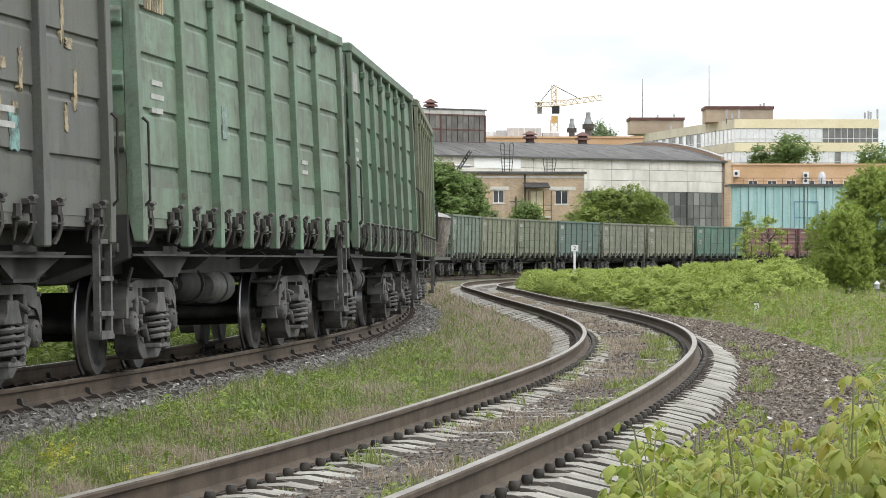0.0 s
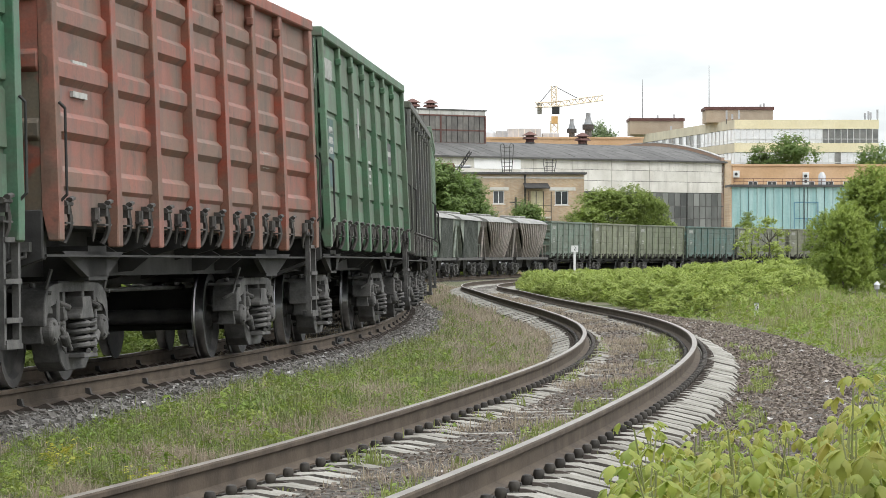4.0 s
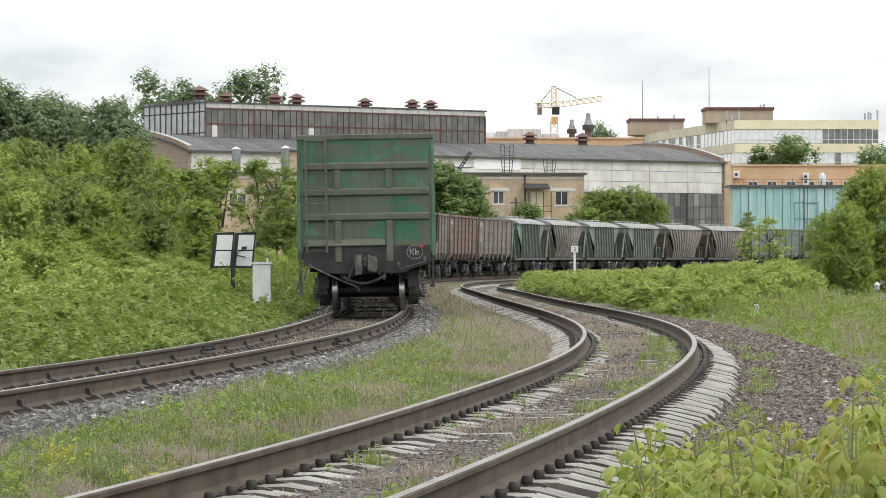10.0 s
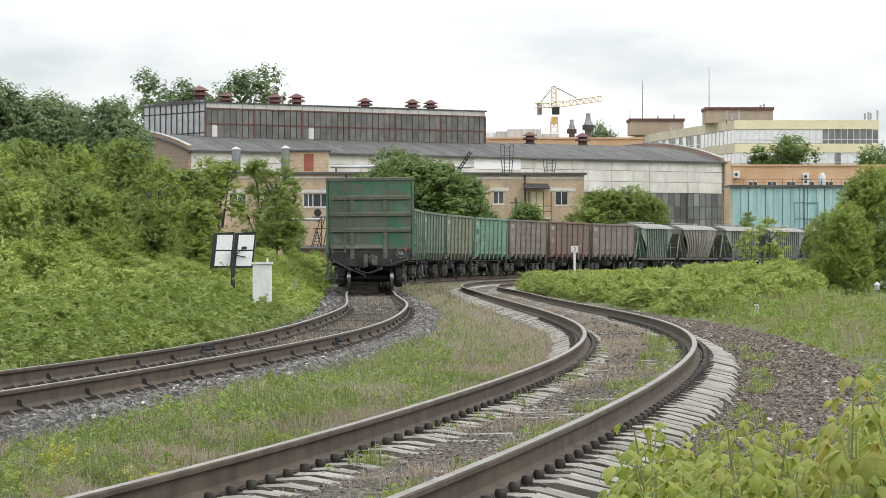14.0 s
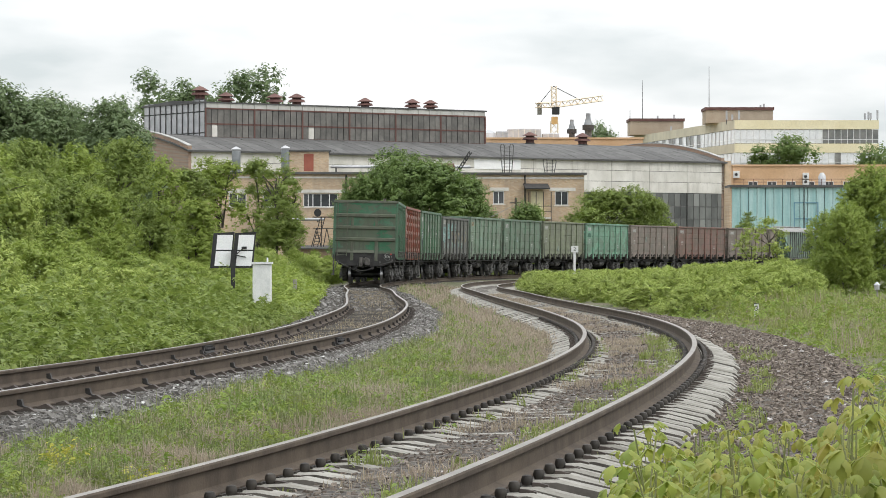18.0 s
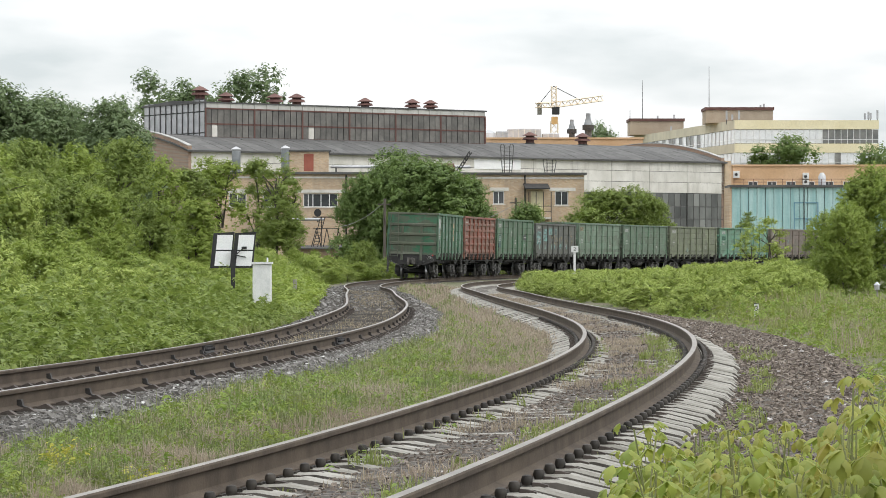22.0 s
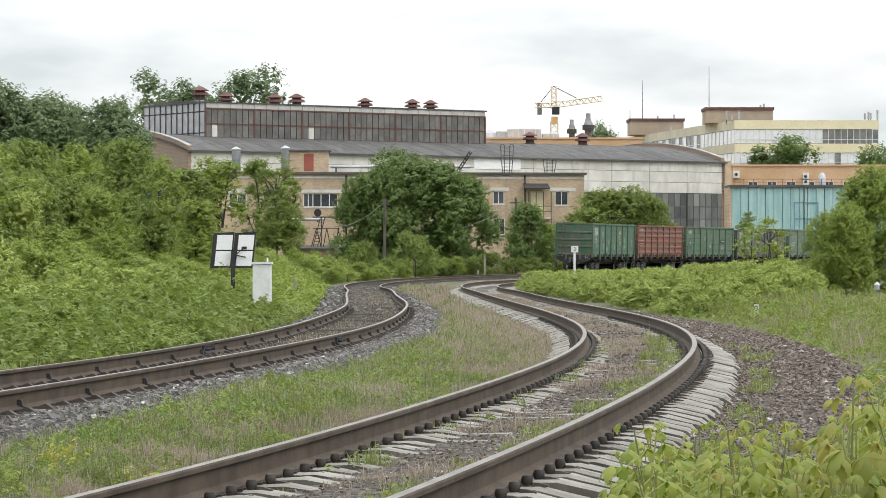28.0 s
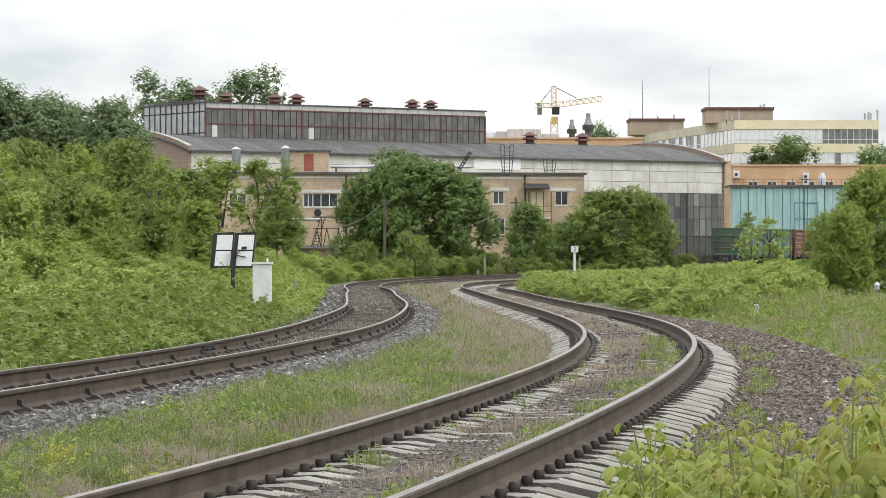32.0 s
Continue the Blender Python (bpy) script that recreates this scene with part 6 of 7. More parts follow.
# tall grass right of the gravel
for k, (s0, s1, n, h, w) in enumerate(((-6, 18, 14000, 0.62, 0.009), (18, 45, 42000, 0.58, 0.012), (45, 100, 42000, 0.50, 0.023))):
    x, y, o, rng = scatter(RIGHT, s0, s1, 2.5, 9.5, n, 70 + k)
    ok = (x < at_px(1600, y)) & (o > 2.75 + 0.7 * rng.random(n) * patchy(x, y, 2.0, 5) * 2) & (y > 6)
    x, y, o = x[ok], y[ok], o[ok]
    dry = patchy(x, y, 3.0, 12) + 0.6 * (rng.random(len(x)) - 0.5) > 0.82
    ramp_h = np.clip((o - 2.6) / 4.2, 0.16, 1.0) * (0.45 + 0.85 * patchy(x, y, 1.6, 48))
    z = ground_level(x, y) - 0.03
    for q, mat, nm in ((~dry, TALL, "tall_grass"), (dry, STRAW, "dry_tall_grass")):
        stuff(nm, blades(nm, x[q], y[q], z[q], (h * ramp_h)[q] * (1.0 if mat is TALL else 1.15), w * (1 if mat is TALL else 0.7), mat, 80 + k, 0.6), "tall green grass beside the gravel" if mat is TALL else "tall dry seeding grass stalks", "grass")
    x, y, o, rng = scatter(RIGHT, s0, s1, 2.7, 9.0, n // 8, 90 + k)
    ok = (x < at_px(1600, y)) & (patchy(x, y, 2.0, 44) + 0.3 * patchy(x, y, 0.6, 45) > 0.72) & (y > 6)
    x, y, o = x[ok], y[ok], o[ok]
    tall = np.clip((o - 2.6) * 0.4, 0.06, 0.55) * (0.5 + 0.9 * patchy(x, y, 0.7, 46))
    spread_weeds("weeds", x, y, ground_level(x, y), tall, 0.05 + 0.0005 * s0, WEED, 95 + k, "leafy weeds in the tall grass", 8)
# a stand of tall pale seeding stalks in it
rng = np.random.default_rng(404)
y = 46 + 14 * rng.random(110)
x = at_px(1470 + 70 * rng.random(110), y)
stuff("dry_tall_grass", blades("dry_tall_grass", x, y, ground_level(x, y) - 0.03, 0.72, 0.008, FLUFF, 405, 0.9), "stand of tall pale seeding grass stalks", "grass")
# weeds left of the left track, rising to the bushes
for k, (s0, s1, n, size) in enumerate(((-12, 20, 4200, 0.09), (20, 55, 4600, 0.09), (55, 130, 4200, 0.12))):
    x, y, o, rng = scatter(LEFT, s0, s1, -3.6, -1.6, n, 120 + k)
    edge = -o - 1.6 - 0.5 * patchy(x, y, 2.5, 8)
    ok = (edge > 0) & (x > at_px(-60, y)) & (y > 12)
    x, y, edge = x[ok], y[ok], edge[ok]
    top = np.clip(0.1 + 0.5 * edge, 0, 0.95) * (0.35 + 0.9 * patchy(x, y, 1.1, 18) + 0.4 * patchy(x, y, 0.45, 19))
    spread_weeds("weeds", x, y, ground_level(x, y), top, size, LEAF_MID if k < 2 else LEAF_BRIGHT, 125 + k, "thick green weeds beside the left track", 8, 0.72)
    x, y, o, rng = scatter(LEFT, s0, s1, -3.6, -1.6, n * 2, 140 + k)
    ok = (x > at_px(-60, y)) & (y > 12) & (-o - 1.6 > 0.5 * rng.random(len(x)))
    stuff("grass", blades("grass", x[ok], y[ok], ground_level(x[ok], y[ok]) - 0.02, 0.26, 0.016 + 0.01 * k, TALL, 150 + k, 1.2), "green grass along the left track", "grass")


def stones(name, x, y, z, size, material, seed):
    """Small broken blocks of stone, lying at all angles."""
    rng = np.random.default_rng(seed)
    n = len(x)
    base = np.array([(sx, sy, sz) for sz in (-1, 1) for sy in (-1, 1) for sx in (-1, 1)], float) * 0.6
    tri = np.array([(0, 2, 1), (1, 2, 3), (4, 5, 6), (5, 7, 6), (0, 1, 4), (1, 5, 4), (2, 6, 3), (3, 6, 7), (0, 4, 2), (2, 4, 6), (1, 3, 5), (3, 7, 5)])
    a, t = rng.random(n) * 6.28, rng.normal(size=n) * 0.5
    v = base[None] * (0.55 + 0.85 * rng.random((n, 8, 3))) * np.array([1.15, 0.9, 0.75])
    ca, sa, ct, st = np.cos(a)[:, None], np.sin(a)[:, None], np.cos(t)[:, None], np.sin(t)[:, None]
    v = np.stack([v[..., 0] * ct - v[..., 2] * st, v[..., 1], v[..., 0] * st + v[..., 2] * ct], 2)
    v = np.stack([v[..., 0] * ca - v[..., 1] * sa, v[..., 0] * sa + v[..., 1] * ca, v[..., 2]], 2)
    v *= (size * (0.45 + rng.random(n) ** 2 * 0.9))[:, None, None]
    v += np.stack([x, y, z], 1)[:, None]
    f = (np.arange(n) * 8)[:, None, None] + tri[None]
    return soup(name, v.reshape(-1, 3).tolist(), f.reshape(-1, 3).tolist(), material)


def stony(name, stops):
    m = Mat(name, 0.9)
    geo = m.n.new("ShaderNodeNewGeometry")
    c = m.ramp(geo.outputs["Random Per Island"], *stops)
    g = m.noise(50, 3, spread=False)
    return m.colour(m.mix(1.0, c, m.ramp(g, (0.3, 0.7), (0.7, 1.05)), "MULTIPLY")).m


STONE_L = stony("grey_ballast_stones", ((0.0, (0.085, 0.078, 0.07, 1)), (0.5, (0.165, 0.155, 0.142, 1)), (0.968, (0.25, 0.24, 0.225, 1)), (0.985, (0.5, 0.5, 0.48, 1))))
STONE_R = stony("brown_ballast_stones", ((0.0, (0.075, 0.058, 0.046, 1)), (0.55, (0.155, 0.124, 0.1, 1)), (0.97, (0.245, 0.207, 0.17, 1)), (0.992, (0.45, 0.43, 0.41, 1))))
STONE_DARK = stony("oily_ballast_stones", ((0.0, (0.06, 0.053, 0.045, 1)), (0.6, (0.12, 0.108, 0.094, 1)), (1.0, (0.21, 0.195, 0.175, 1))))


for k, (line, s0, s1, n, size, o0, o1, sec, mat, nm) in enumerate((
        (LEFT, -12, 25, 14000, 0.036, 0.9, 1.95, BED_L, STONE_L, "grey crushed stone along the left track"),
        (LEFT, 25, 60, 9000, 0.042, 0.9, 2.1, BED_L, STONE_L, "grey crushed stone along the left track"),
        (LEFT, 25, 60, 5000, 0.042, -2.3, -0.9, BED_L, STONE_L, "grey crushed stone along the left track"),
        (LEFT, 60, 140, 8000, 0.07, -2.6, 2.6, BED_L, STONE_L, "grey crushed stone along the left track"),
        (LEFT, -12, 110, 11000, 0.042, -0.72, 0.72, BED_L, STONE_DARK, "grey crushed stone between the rails"),
        (RIGHT, -2, 25, 9000, 0.02, -0.75, 0.75, BED_R, STONE_R, "fine brown gravel between the rails"),
        (RIGHT, 25, 70, 6000, 0.034, -1.3, 1.0, BED_R, STONE_R, "fine brown gravel between the rails"),
        (RIGHT, -2, 25, 11000, 0.03, 1.3, 3.1, BED_R, STONE_R, "coarse brown gravel beside the right track"),
        (RIGHT, 25, 75, 19000, 0.036, 1.35, 3.1, BED_R, STONE_R, "coarse brown gravel beside the right track"))):
    x, y, o, rng = scatter(line, s0, s1, o0, o1, n, 200 + k)
    sl = on_bed(line, sec, x, y, o)
    stuff("ballast", stones("ballast", x, y, sl - size * 0.1, size, mat, 230 + k), nm, "ballast")


# seedlings in the near right-hand corner
def seedling_mesh(seed):
    """A young box-elder one metre high: opposite leaves of three toothed, hanging leaflets on arching stalks; leaves and three stems."""
    rng = random.Random(seed)
    verts, faces, stems = [], [], []
    toothed = (0.04, 0.62, 0.9, 1.0, 0.74, 0.82, 0.40, 0.38, 0.02)

    def leaflet(base, a, rise, droop, size):
        prev = None
        side = Vector((-math.sin(a), math.cos(a), rng.uniform(-0.35, 0.35)))
        p, ang = base.copy(), rise
        for i, w in enumerate(toothed):
            half = side * (size * 0.23 * w)
            sag = Vector((0, 0, -size * 0.12 * w))
            row = len(verts)
            verts.extend([tuple(p - half + sag), tuple(p), tuple(p + half + sag)])
            if prev is not None:
                faces.extend([(prev, prev + 1, row + 1, row), (prev + 1, prev + 2, row + 2, row + 1)])
            prev = row
            p = p + Vector((math.cos(a) * math.cos(ang), math.sin(a) * math.cos(ang), math.sin(ang))) * (size / 8)
            ang -= droop / 8

    def stalk(p, q, r=0.002):
        row = len(verts)
        side = Vector((-(q - p).y, (q - p).x, 0)).normalized() * r
        verts.extend([tuple(p - side), tuple(p + side), tuple(q + side), tuple(q - side)])
        faces.append((row, row + 1, row + 2, row + 3))

    for shoot in range(3):
        foot = Vector((rng.uniform(-.1, .1), rng.uniform(-.1, .1), 0))
        bend = Vector((rng.uniform(-.12, .12), rng.uniform(-.12, .12), 0))
        high = (1.0, rng.uniform(0.75, 0.92), rng.uniform(0.55, 0.75))[shoot]
        nodes = 11
        pts = [foot + bend * (k / nodes) ** 2 + Vector((0, 0, high * k / nodes)) for k in range(nodes + 1)]
        bm = bmesh.new()
        rings = [[bm.verts.new(p + Vector((0.0026 * math.cos(j * 1.2566), 0.0026 * math.sin(j * 1.2566), 0))) for j in range(5)] for p in pts[::2] + [pts[-1]]]
        for a, b in zip(rings, rings[1:]):
            for j in range(5):
                bm.faces.new((a[j], a[(j + 1) % 5], b[(j + 1) % 5], b[j]))
        stems.append(finish("stem", bm, STEM_GREEN))
        turn = rng.uniform(0, 3.14)
        for k in range(2, nodes + 1):
            turn += 1.57 + rng.uniform(-.4, .4)
            big = (0.8 + 0.45 * math.sin(3.0 * k / nodes)) * (0.7 if k == nodes else 1.0)
            for a in (turn, turn + 3.14):
                if rng.random() < 0.1:
                    continue
                reach = rng.uniform(0.05, 0.12) * big
                end = pts[k] + Vector((math.cos(a) * reach, math.sin(a) * reach, rng.uniform(0.01, 0.04)))
                stalk(pts[k], end)
                for d in (-0.95, 0.0, 0.95):
                    leaflet(end, a + d + rng.uniform(-.2, .2), rng.uniform(-0.7, 0.0), rng.uniform(1.0, 1.9), (0.08 if d == 0 else 0.066) * big * rng.uniform(0.8, 1.2))
    me = soup("leaves", verts, faces, LEAF_NEAR)
    me.shade_smooth()
    return me, stems


SEEDLINGS = [seedling_mesh(k) for k in range(6)]
rnd = random.Random(11)
TOPS_X, TOPS_Y = (1070, 1110, 1190, 1260, 1400, 1440, 1500, 1545, 1600), (872, 815, 732, 752, 742, 722, 712, 668, 650)
for i in range(140):
    y = 8.4 + 6.1 * rnd.random() ** 1.3
    px = 1080 + 530 * rnd.random() ** 0.85
    x = at_px(px, y)
    top = float(np.interp(px, TOPS_X, TOPS_Y)) + 130 * rnd.random() ** 1.2
    zg = float(ground_level(np.array([x]), np.array([y]))[0])
    hh = max(0.18, min(1.1, z_at(top, y) - zg))
    me, stems = SEEDLINGS[i % 6]
    sd = thing("seedling", pose(x, y, zg - 0.02, rnd.uniform(-6, 6), rnd.uniform(-6, 6), rnd.uniform(0, 360)), "yellow-green box-elder seedling with drooping leaves", "seedling", "seedlings beside the gravel")
    wide = 0.7 + 0.4 * min(1.0, hh)
    part("leaves", me, None, sd, at=Matrix.Diagonal((wide, wide, hh, 1)))
    for stem in stems:
        part("stem", stem, None, sd, at=Matrix.Diagonal((wide, wide, hh, 1)))

# ---- the line's signs ----
SIGN_WHITE = plain("white_enamel", (0.86, 0.87, 0.88, 1), (0.9, 0.9, 0.9, 1), 5, 0.3)


def sign_board():
    """A black pair of boards on a post, each with white panels."""
    d = 75.0
    s = thing("warning_sign", pose(at_px(413, d), d, -0.37), "black double sign board with white panels on a dark post", "railway sign")
    bm = bmesh.new()
    box(bm, -0.05, 0.05, -0.16, -0.06, 0, z_at(443, d) + 0.37)
    box(bm, -0.03, 0.03, -0.06, -0.02, z_at(470, d) + 0.37, z_at(446, d) + 0.37)
    part("post", bm, BLACK_PAINT, s)
    z0, z1 = z_at(474, d) + 0.37, z_at(413, d) + 0.37
    for x in (-0.255, 0.255):
        board = bmesh.new()
        prism(board, [(x - 0.3, z0 - 0.015), (x + 0.21, z0 - 0.005), (x + 0.285, z1 + 0.03), (x - 0.215, z1)], -0.03, 0.03)
        board = part("board", board, BLACK_PAINT, s)
        for a, b in ((0.05, 0.48), (0.52, 0.95)):
            bm = bmesh.new()
            h = z1 - z0
            lean = 0.085
            prism(bm, [(x - 0.2 + lean * a, z0 + h * a), (x + 0.17 + lean * a, z0 + h * a), (x + 0.17 + lean * b, z0 + h * b), (x - 0.2 + lean * b, z0 + h * b)], -0.038, -0.031)
            part("panel", bm, SIGN_WHITE, board)
    bm = bmesh.new()
    box(bm, 0.2, 0.32, -0.075, -0.04, z0 + 0.44, z0 + 0.5)
    tube(bm, (0.05, -0.05, z0 + 0.3), (0.24, -0.055, z0 + 0.46), 0.012, n=5)
    tube(bm, (0.05, -0.05, z0 + 0.3), (0.3, -0.055, z0 + 0.25), 0.012, n=5)
    part("lamp_bracket", bm, BLACK_PAINT, s)
    return s


sign_board()
cab = thing("relay_box", pose(at_px(464, 72), 72, -0.37), "white metal relay box beside the track", "relay box")
zb = z_at(464, 72) + 0.37
bm = bmesh.new()
box(bm, -0.21, 0.21, -0.18, 0.18, 0.0, zb - 0.05)
part("body", bm, WHITE_PAINT, cab, bevel=0.015)
bm = bmesh.new()
box(bm, -0.24, 0.24, -0.21, 0.21, zb - 0.05, zb)
part("lid", bm, WHITE_PAINT, cab)
bm = bmesh.new()
tube(bm, (0.12, 0, zb), (0.12, 0, zb + 0.1), 0.02, n=6)
part("knob", bm, WHITE_PAINT, cab)
post = thing("picket_post", pose(at_px(1017, 196), 196, -0.35), "white track marker post with a small number board", "marker post")
bm = bmesh.new()
zt = z_at(447, 196) + 0.35
box(bm, -0.07, 0.07, -0.07, 0.07, 0, zt)
part("post", bm, WHITE_PAINT, post)
bm = bmesh.new()
box(bm, -0.22, 0.22, -0.1, -0.07, zt, zt + 0.4)
board = part("board", bm, WHITE_PAINT, post)


def text_mesh(body, size, material, name):
    """Flat lettering in the x, z plane from the built-in font."""
    cu = bpy.data.curves.new(name, "FONT")
    cu.body, cu.size, cu.align_x, cu.align_y = body, size, "CENTER", "CENTER"
    cu.extrude = 0.002
    tmp = bpy.data.objects.new(name, cu)
    me = bpy.data.meshes.new_from_object(tmp)
    bpy.data.objects.remove(tmp)
    me.materials.clear()
    me.materials.append(material)
    me.transform(Matrix.Rotation(radians(90), 4, "X"))
    return me


part("figure", text_mesh("2", 0.34, BLACK_PAINT, "figure"), None, board, "black figure 2", at=pose(0, -0.102, zt + 0.2))
for px, d, h in ((448, 70.5, 0.5), (468, 70.2, 0.45), (488, 70.6, 0.55)):
    plant("bush", at_px(px, d), d, 0.7, h, LEAF_BRIGHT, "bush", "low green weed clump before the relay box", "bush", "bushes along the railway", turn=px)
d = 78.0
small = thing("number_plate_post", pose(at_px(1339, d), d, float(level(d)) - 0.3), "short white stake with a figure 3", "marker post")
bm = bmesh.new()
zt = z_at(538, d) - float(level(d)) + 0.3
box(bm, -0.055, 0.055, 0, 0.05, 0, zt)
stake = part("stake", bm, WHITE_PAINT, small)
part("figure", text_mesh("3", 0.17, BLACK_PAINT, "figure"), None, stake, "black figure 3", at=pose(0, -0.006, zt - 0.12))
bm = bmesh.new()
box(bm, -0.06, 0.06, -0.01, 0.06, zt, zt + 0.02)
part("cap", bm, BLACK_PAINT, stake)
for px, d, top in ((522, 95, 495), (858, 236, 452), (846, 231, 478), (1026, 255, 455)):
    st = thing("track_stake", pose(at_px(px, d), d, -0.35), "short white concrete track stake", "stake")
    bm = bmesh.new()
    box(bm, -0.06, 0.06, -0.06, 0.06, 0, z_at(top, d) + 0.35)
    part("stake", bm, CONCRETE, st)
protos = {}
CARS = []
place_s = 0.0
for style, colour, label in TRAIN:
    length = 12.02 if style in ("straight", "curved") else 14.02 if len(CARS) < 5 else 13.92
    if style not in protos:
        car = protos[style] = hopper(style == "curved") if length < 13 else gondola(3.81 if style == "low" else 3.99, style == "pressed")
    else:
        car = copy_thing(protos[style], Matrix.Identity(4))
    recolour(car, colour, rgb("4c5341") if not CARS else None)
    tagged(car, label, "freight car", "cars of the freight train")
    CARS.append((car, place_s, length))
    place_s += length


def air_reservoir(car):
    bm = bmesh.new()
    lathe(bm, [(0.06, -0.66), (0.15, -0.62), (0.185, -0.5), (0.185, -0.02), (0.2, -0.02), (0.2, 0.02), (0.185, 0.02), (0.185, 0.5), (0.15, 0.62), (0.06, 0.66)], 18, "y", (0.86, 0.4, 0.79))
    part("air_reservoir", bm, BOGIE, car, "dusty air brake reservoir", smooth=True)


def brake_cylinder(car):
    bm = bmesh.new()
    lathe(bm, [(0.04, -0.62), (0.05, -0.44), (0.1, -0.42), (0.17, -0.3), (0.18, 0.2), (0.21, 0.2), (0.21, 0.26), (0.1, 0.3)], 16, "y", (0.82, -1.1, 0.82))
    part("brake_cylinder", bm, UNDER, car, smooth=True)


for car, at_s, length in CARS[3:11]:
    brake_cylinder(car)
    air_reservoir(car)


def car_pose(s, length):
    """Pose of a car whose coupling plane at the rear is at arc length s (rear wall half a gap on)."""
    half, base = (6.365, 4.325) if length > 13 else (5.4, 3.9)
    mid = s + half
    x1, y1, z1, _, c1 = LEFT.at(mid - base)
    x2, y2, z2, _, c2 = LEFT.at(mid + base)
    head = math.atan2(x2 - x1, y2 - y1)
    up = math.asin((z2 - z1) / (2 * base))
    m = Matrix.Translation(((x1 + x2) / 2, (y1 + y2) / 2, (z1 + z2) / 2))
    return m @ Matrix.Rotation(-head, 4, "Z") @ Matrix.Rotation(up, 4, "X") @ Matrix.Rotation(-math.atan((c1 + c2) / 2), 4, "Y")


def motions():
    times = [0.5 * i for i in range(65)]
    for k, (car, at_s, length) in enumerate(CARS):
        walk(car, [(t, car_pose(tail(t) + at_s, length)) for t in times])
        if k < 6:
            rim = []
            for i in range(481):
                t = i / 15
                rim.append((t, -(tail(t) - tail(0)) / 0.475))
            for o in [q for q in car.children_recursive if q.name.startswith("wheelset")]:
                base = o.matrix_basis.translation.copy()
                walk(o, [(t, Matrix.Translation(base) @ Matrix.Rotation(a, 4, "X")) for t, a in rim])

# ---- roof clutter, crane, poles ----
CRANE_PAINT = plain("cream_crane_paint", (0.76, 0.63, 0.47, 1), (0.84, 0.73, 0.58, 1), 0.3, 0.6)
CRANE_ORANGE = plain("orange_crane_cab", (0.62, 0.36, 0.13, 1), (0.72, 0.44, 0.18, 1), 0.3, 0.6)
CABLE = plain("dark_cable", (0.03, 0.03, 0.03, 1), (0.06, 0.06, 0.06, 1), 2, 0.7)


def lattice(bm, p, q, w, bays, r):
    """A square lattice girder between two points."""
    p, q = Vector(p), Vector(q)
    m = (q - p).to_track_quat("Z", "Y").to_matrix()
    cor = [m @ Vector((sx * w / 2, sy * w / 2, 0)) for sx, sy in ((-1, -1), (1, -1), (1, 1), (-1, 1))]
    for c in cor:
        tube(bm, p + c, q + c, r, n=4, caps=False)
    for i in range(bays):
        a, b = p.lerp(q, i / bays), p.lerp(q, (i + 1) / bays)
        for k in range(4):
            c0, c1 = cor[k], cor[(k + 1) % 4]
            tube(bm, a + (c0 if i % 2 else c1), b + (c1 if i % 2 else c0), r * 0.6, n=4, caps=False)


def px_point(px, py, d):
    return Vector((at_px(px, d), d, z_at(py, d)))


CD = 1000.0
crane = thing("tower_crane", pose(at_px(981, CD), CD, -1.0), "cream and orange tower crane standing over the roofs", "tower crane")


def crane_part(name, pieces, material, label=""):
    bm = bmesh.new()
    o = Vector((at_px(981, CD), CD, -1.0))
    for kind, a, b, w, n in pieces:
        if kind == "lat":
            lattice(bm, a - o, b - o, w, n, 0.2)
        elif kind == "bar":
            tube(bm, a - o, b - o, w, n=5)
        else:
            a, b = a - o, b - o
            box(bm, a.x, b.x, -w / 2, w / 2, b.z, a.z)
    return part(name, bm, material, crane, label)


C = lambda px, py, dy=0.0: px_point(px, py, CD) + Vector((0, dy, 0))
crane_part("mast", [("lat", px_point(981, 472, CD), C(981, 215), 2.2, 18)], CRANE_PAINT)
crane_part("slewing_ring", [("box", C(976, 207), C(987, 220), 2.4, 0)], CRANE_ORANGE, "orange slewing platform")
crane_part("cab", [("box", C(977, 190), C(990, 203), 2.4, 0)], BLACK_PAINT)
crane_part("tower_head", [("lat", C(981, 192), C(980, 153), 1.5, 5)], CRANE_PAINT)
crane_part("jib", [("lat", C(986, 185), C(1068, 170, 14), 1.6, 14)], CRANE_PAINT)
crane_part("counter_jib", [("lat", C(978, 186), C(950, 188, -5), 1.4, 5)], CRANE_PAINT)
crane_part("counterweight", [("box", C(951, 183), C(959, 203), 2.0, 0)], CONCRETE)
crane_part("pendant_line", [("bar", C(980, 153), C(1030, 176, 7), 0.12, 0)], CABLE)
crane_part("counter_line", [("bar", C(980, 153), C(953, 186, -4), 0.12, 0)], CABLE)


def mast(px, y0, y1, d, r=0.075):
    t = thing("antenna_mast", pose(at_px(px, d), d, z_at(y1, d)), "thin grey antenna mast on a roof", "antenna")
    bm = bmesh.new()
    tube(bm, (0, 0, -0.5), (0, 0, z_at(y0, d) - z_at(y1, d)), r, r * 0.4, n=6)
    part("pole", bm, CABLE, t)
    return t


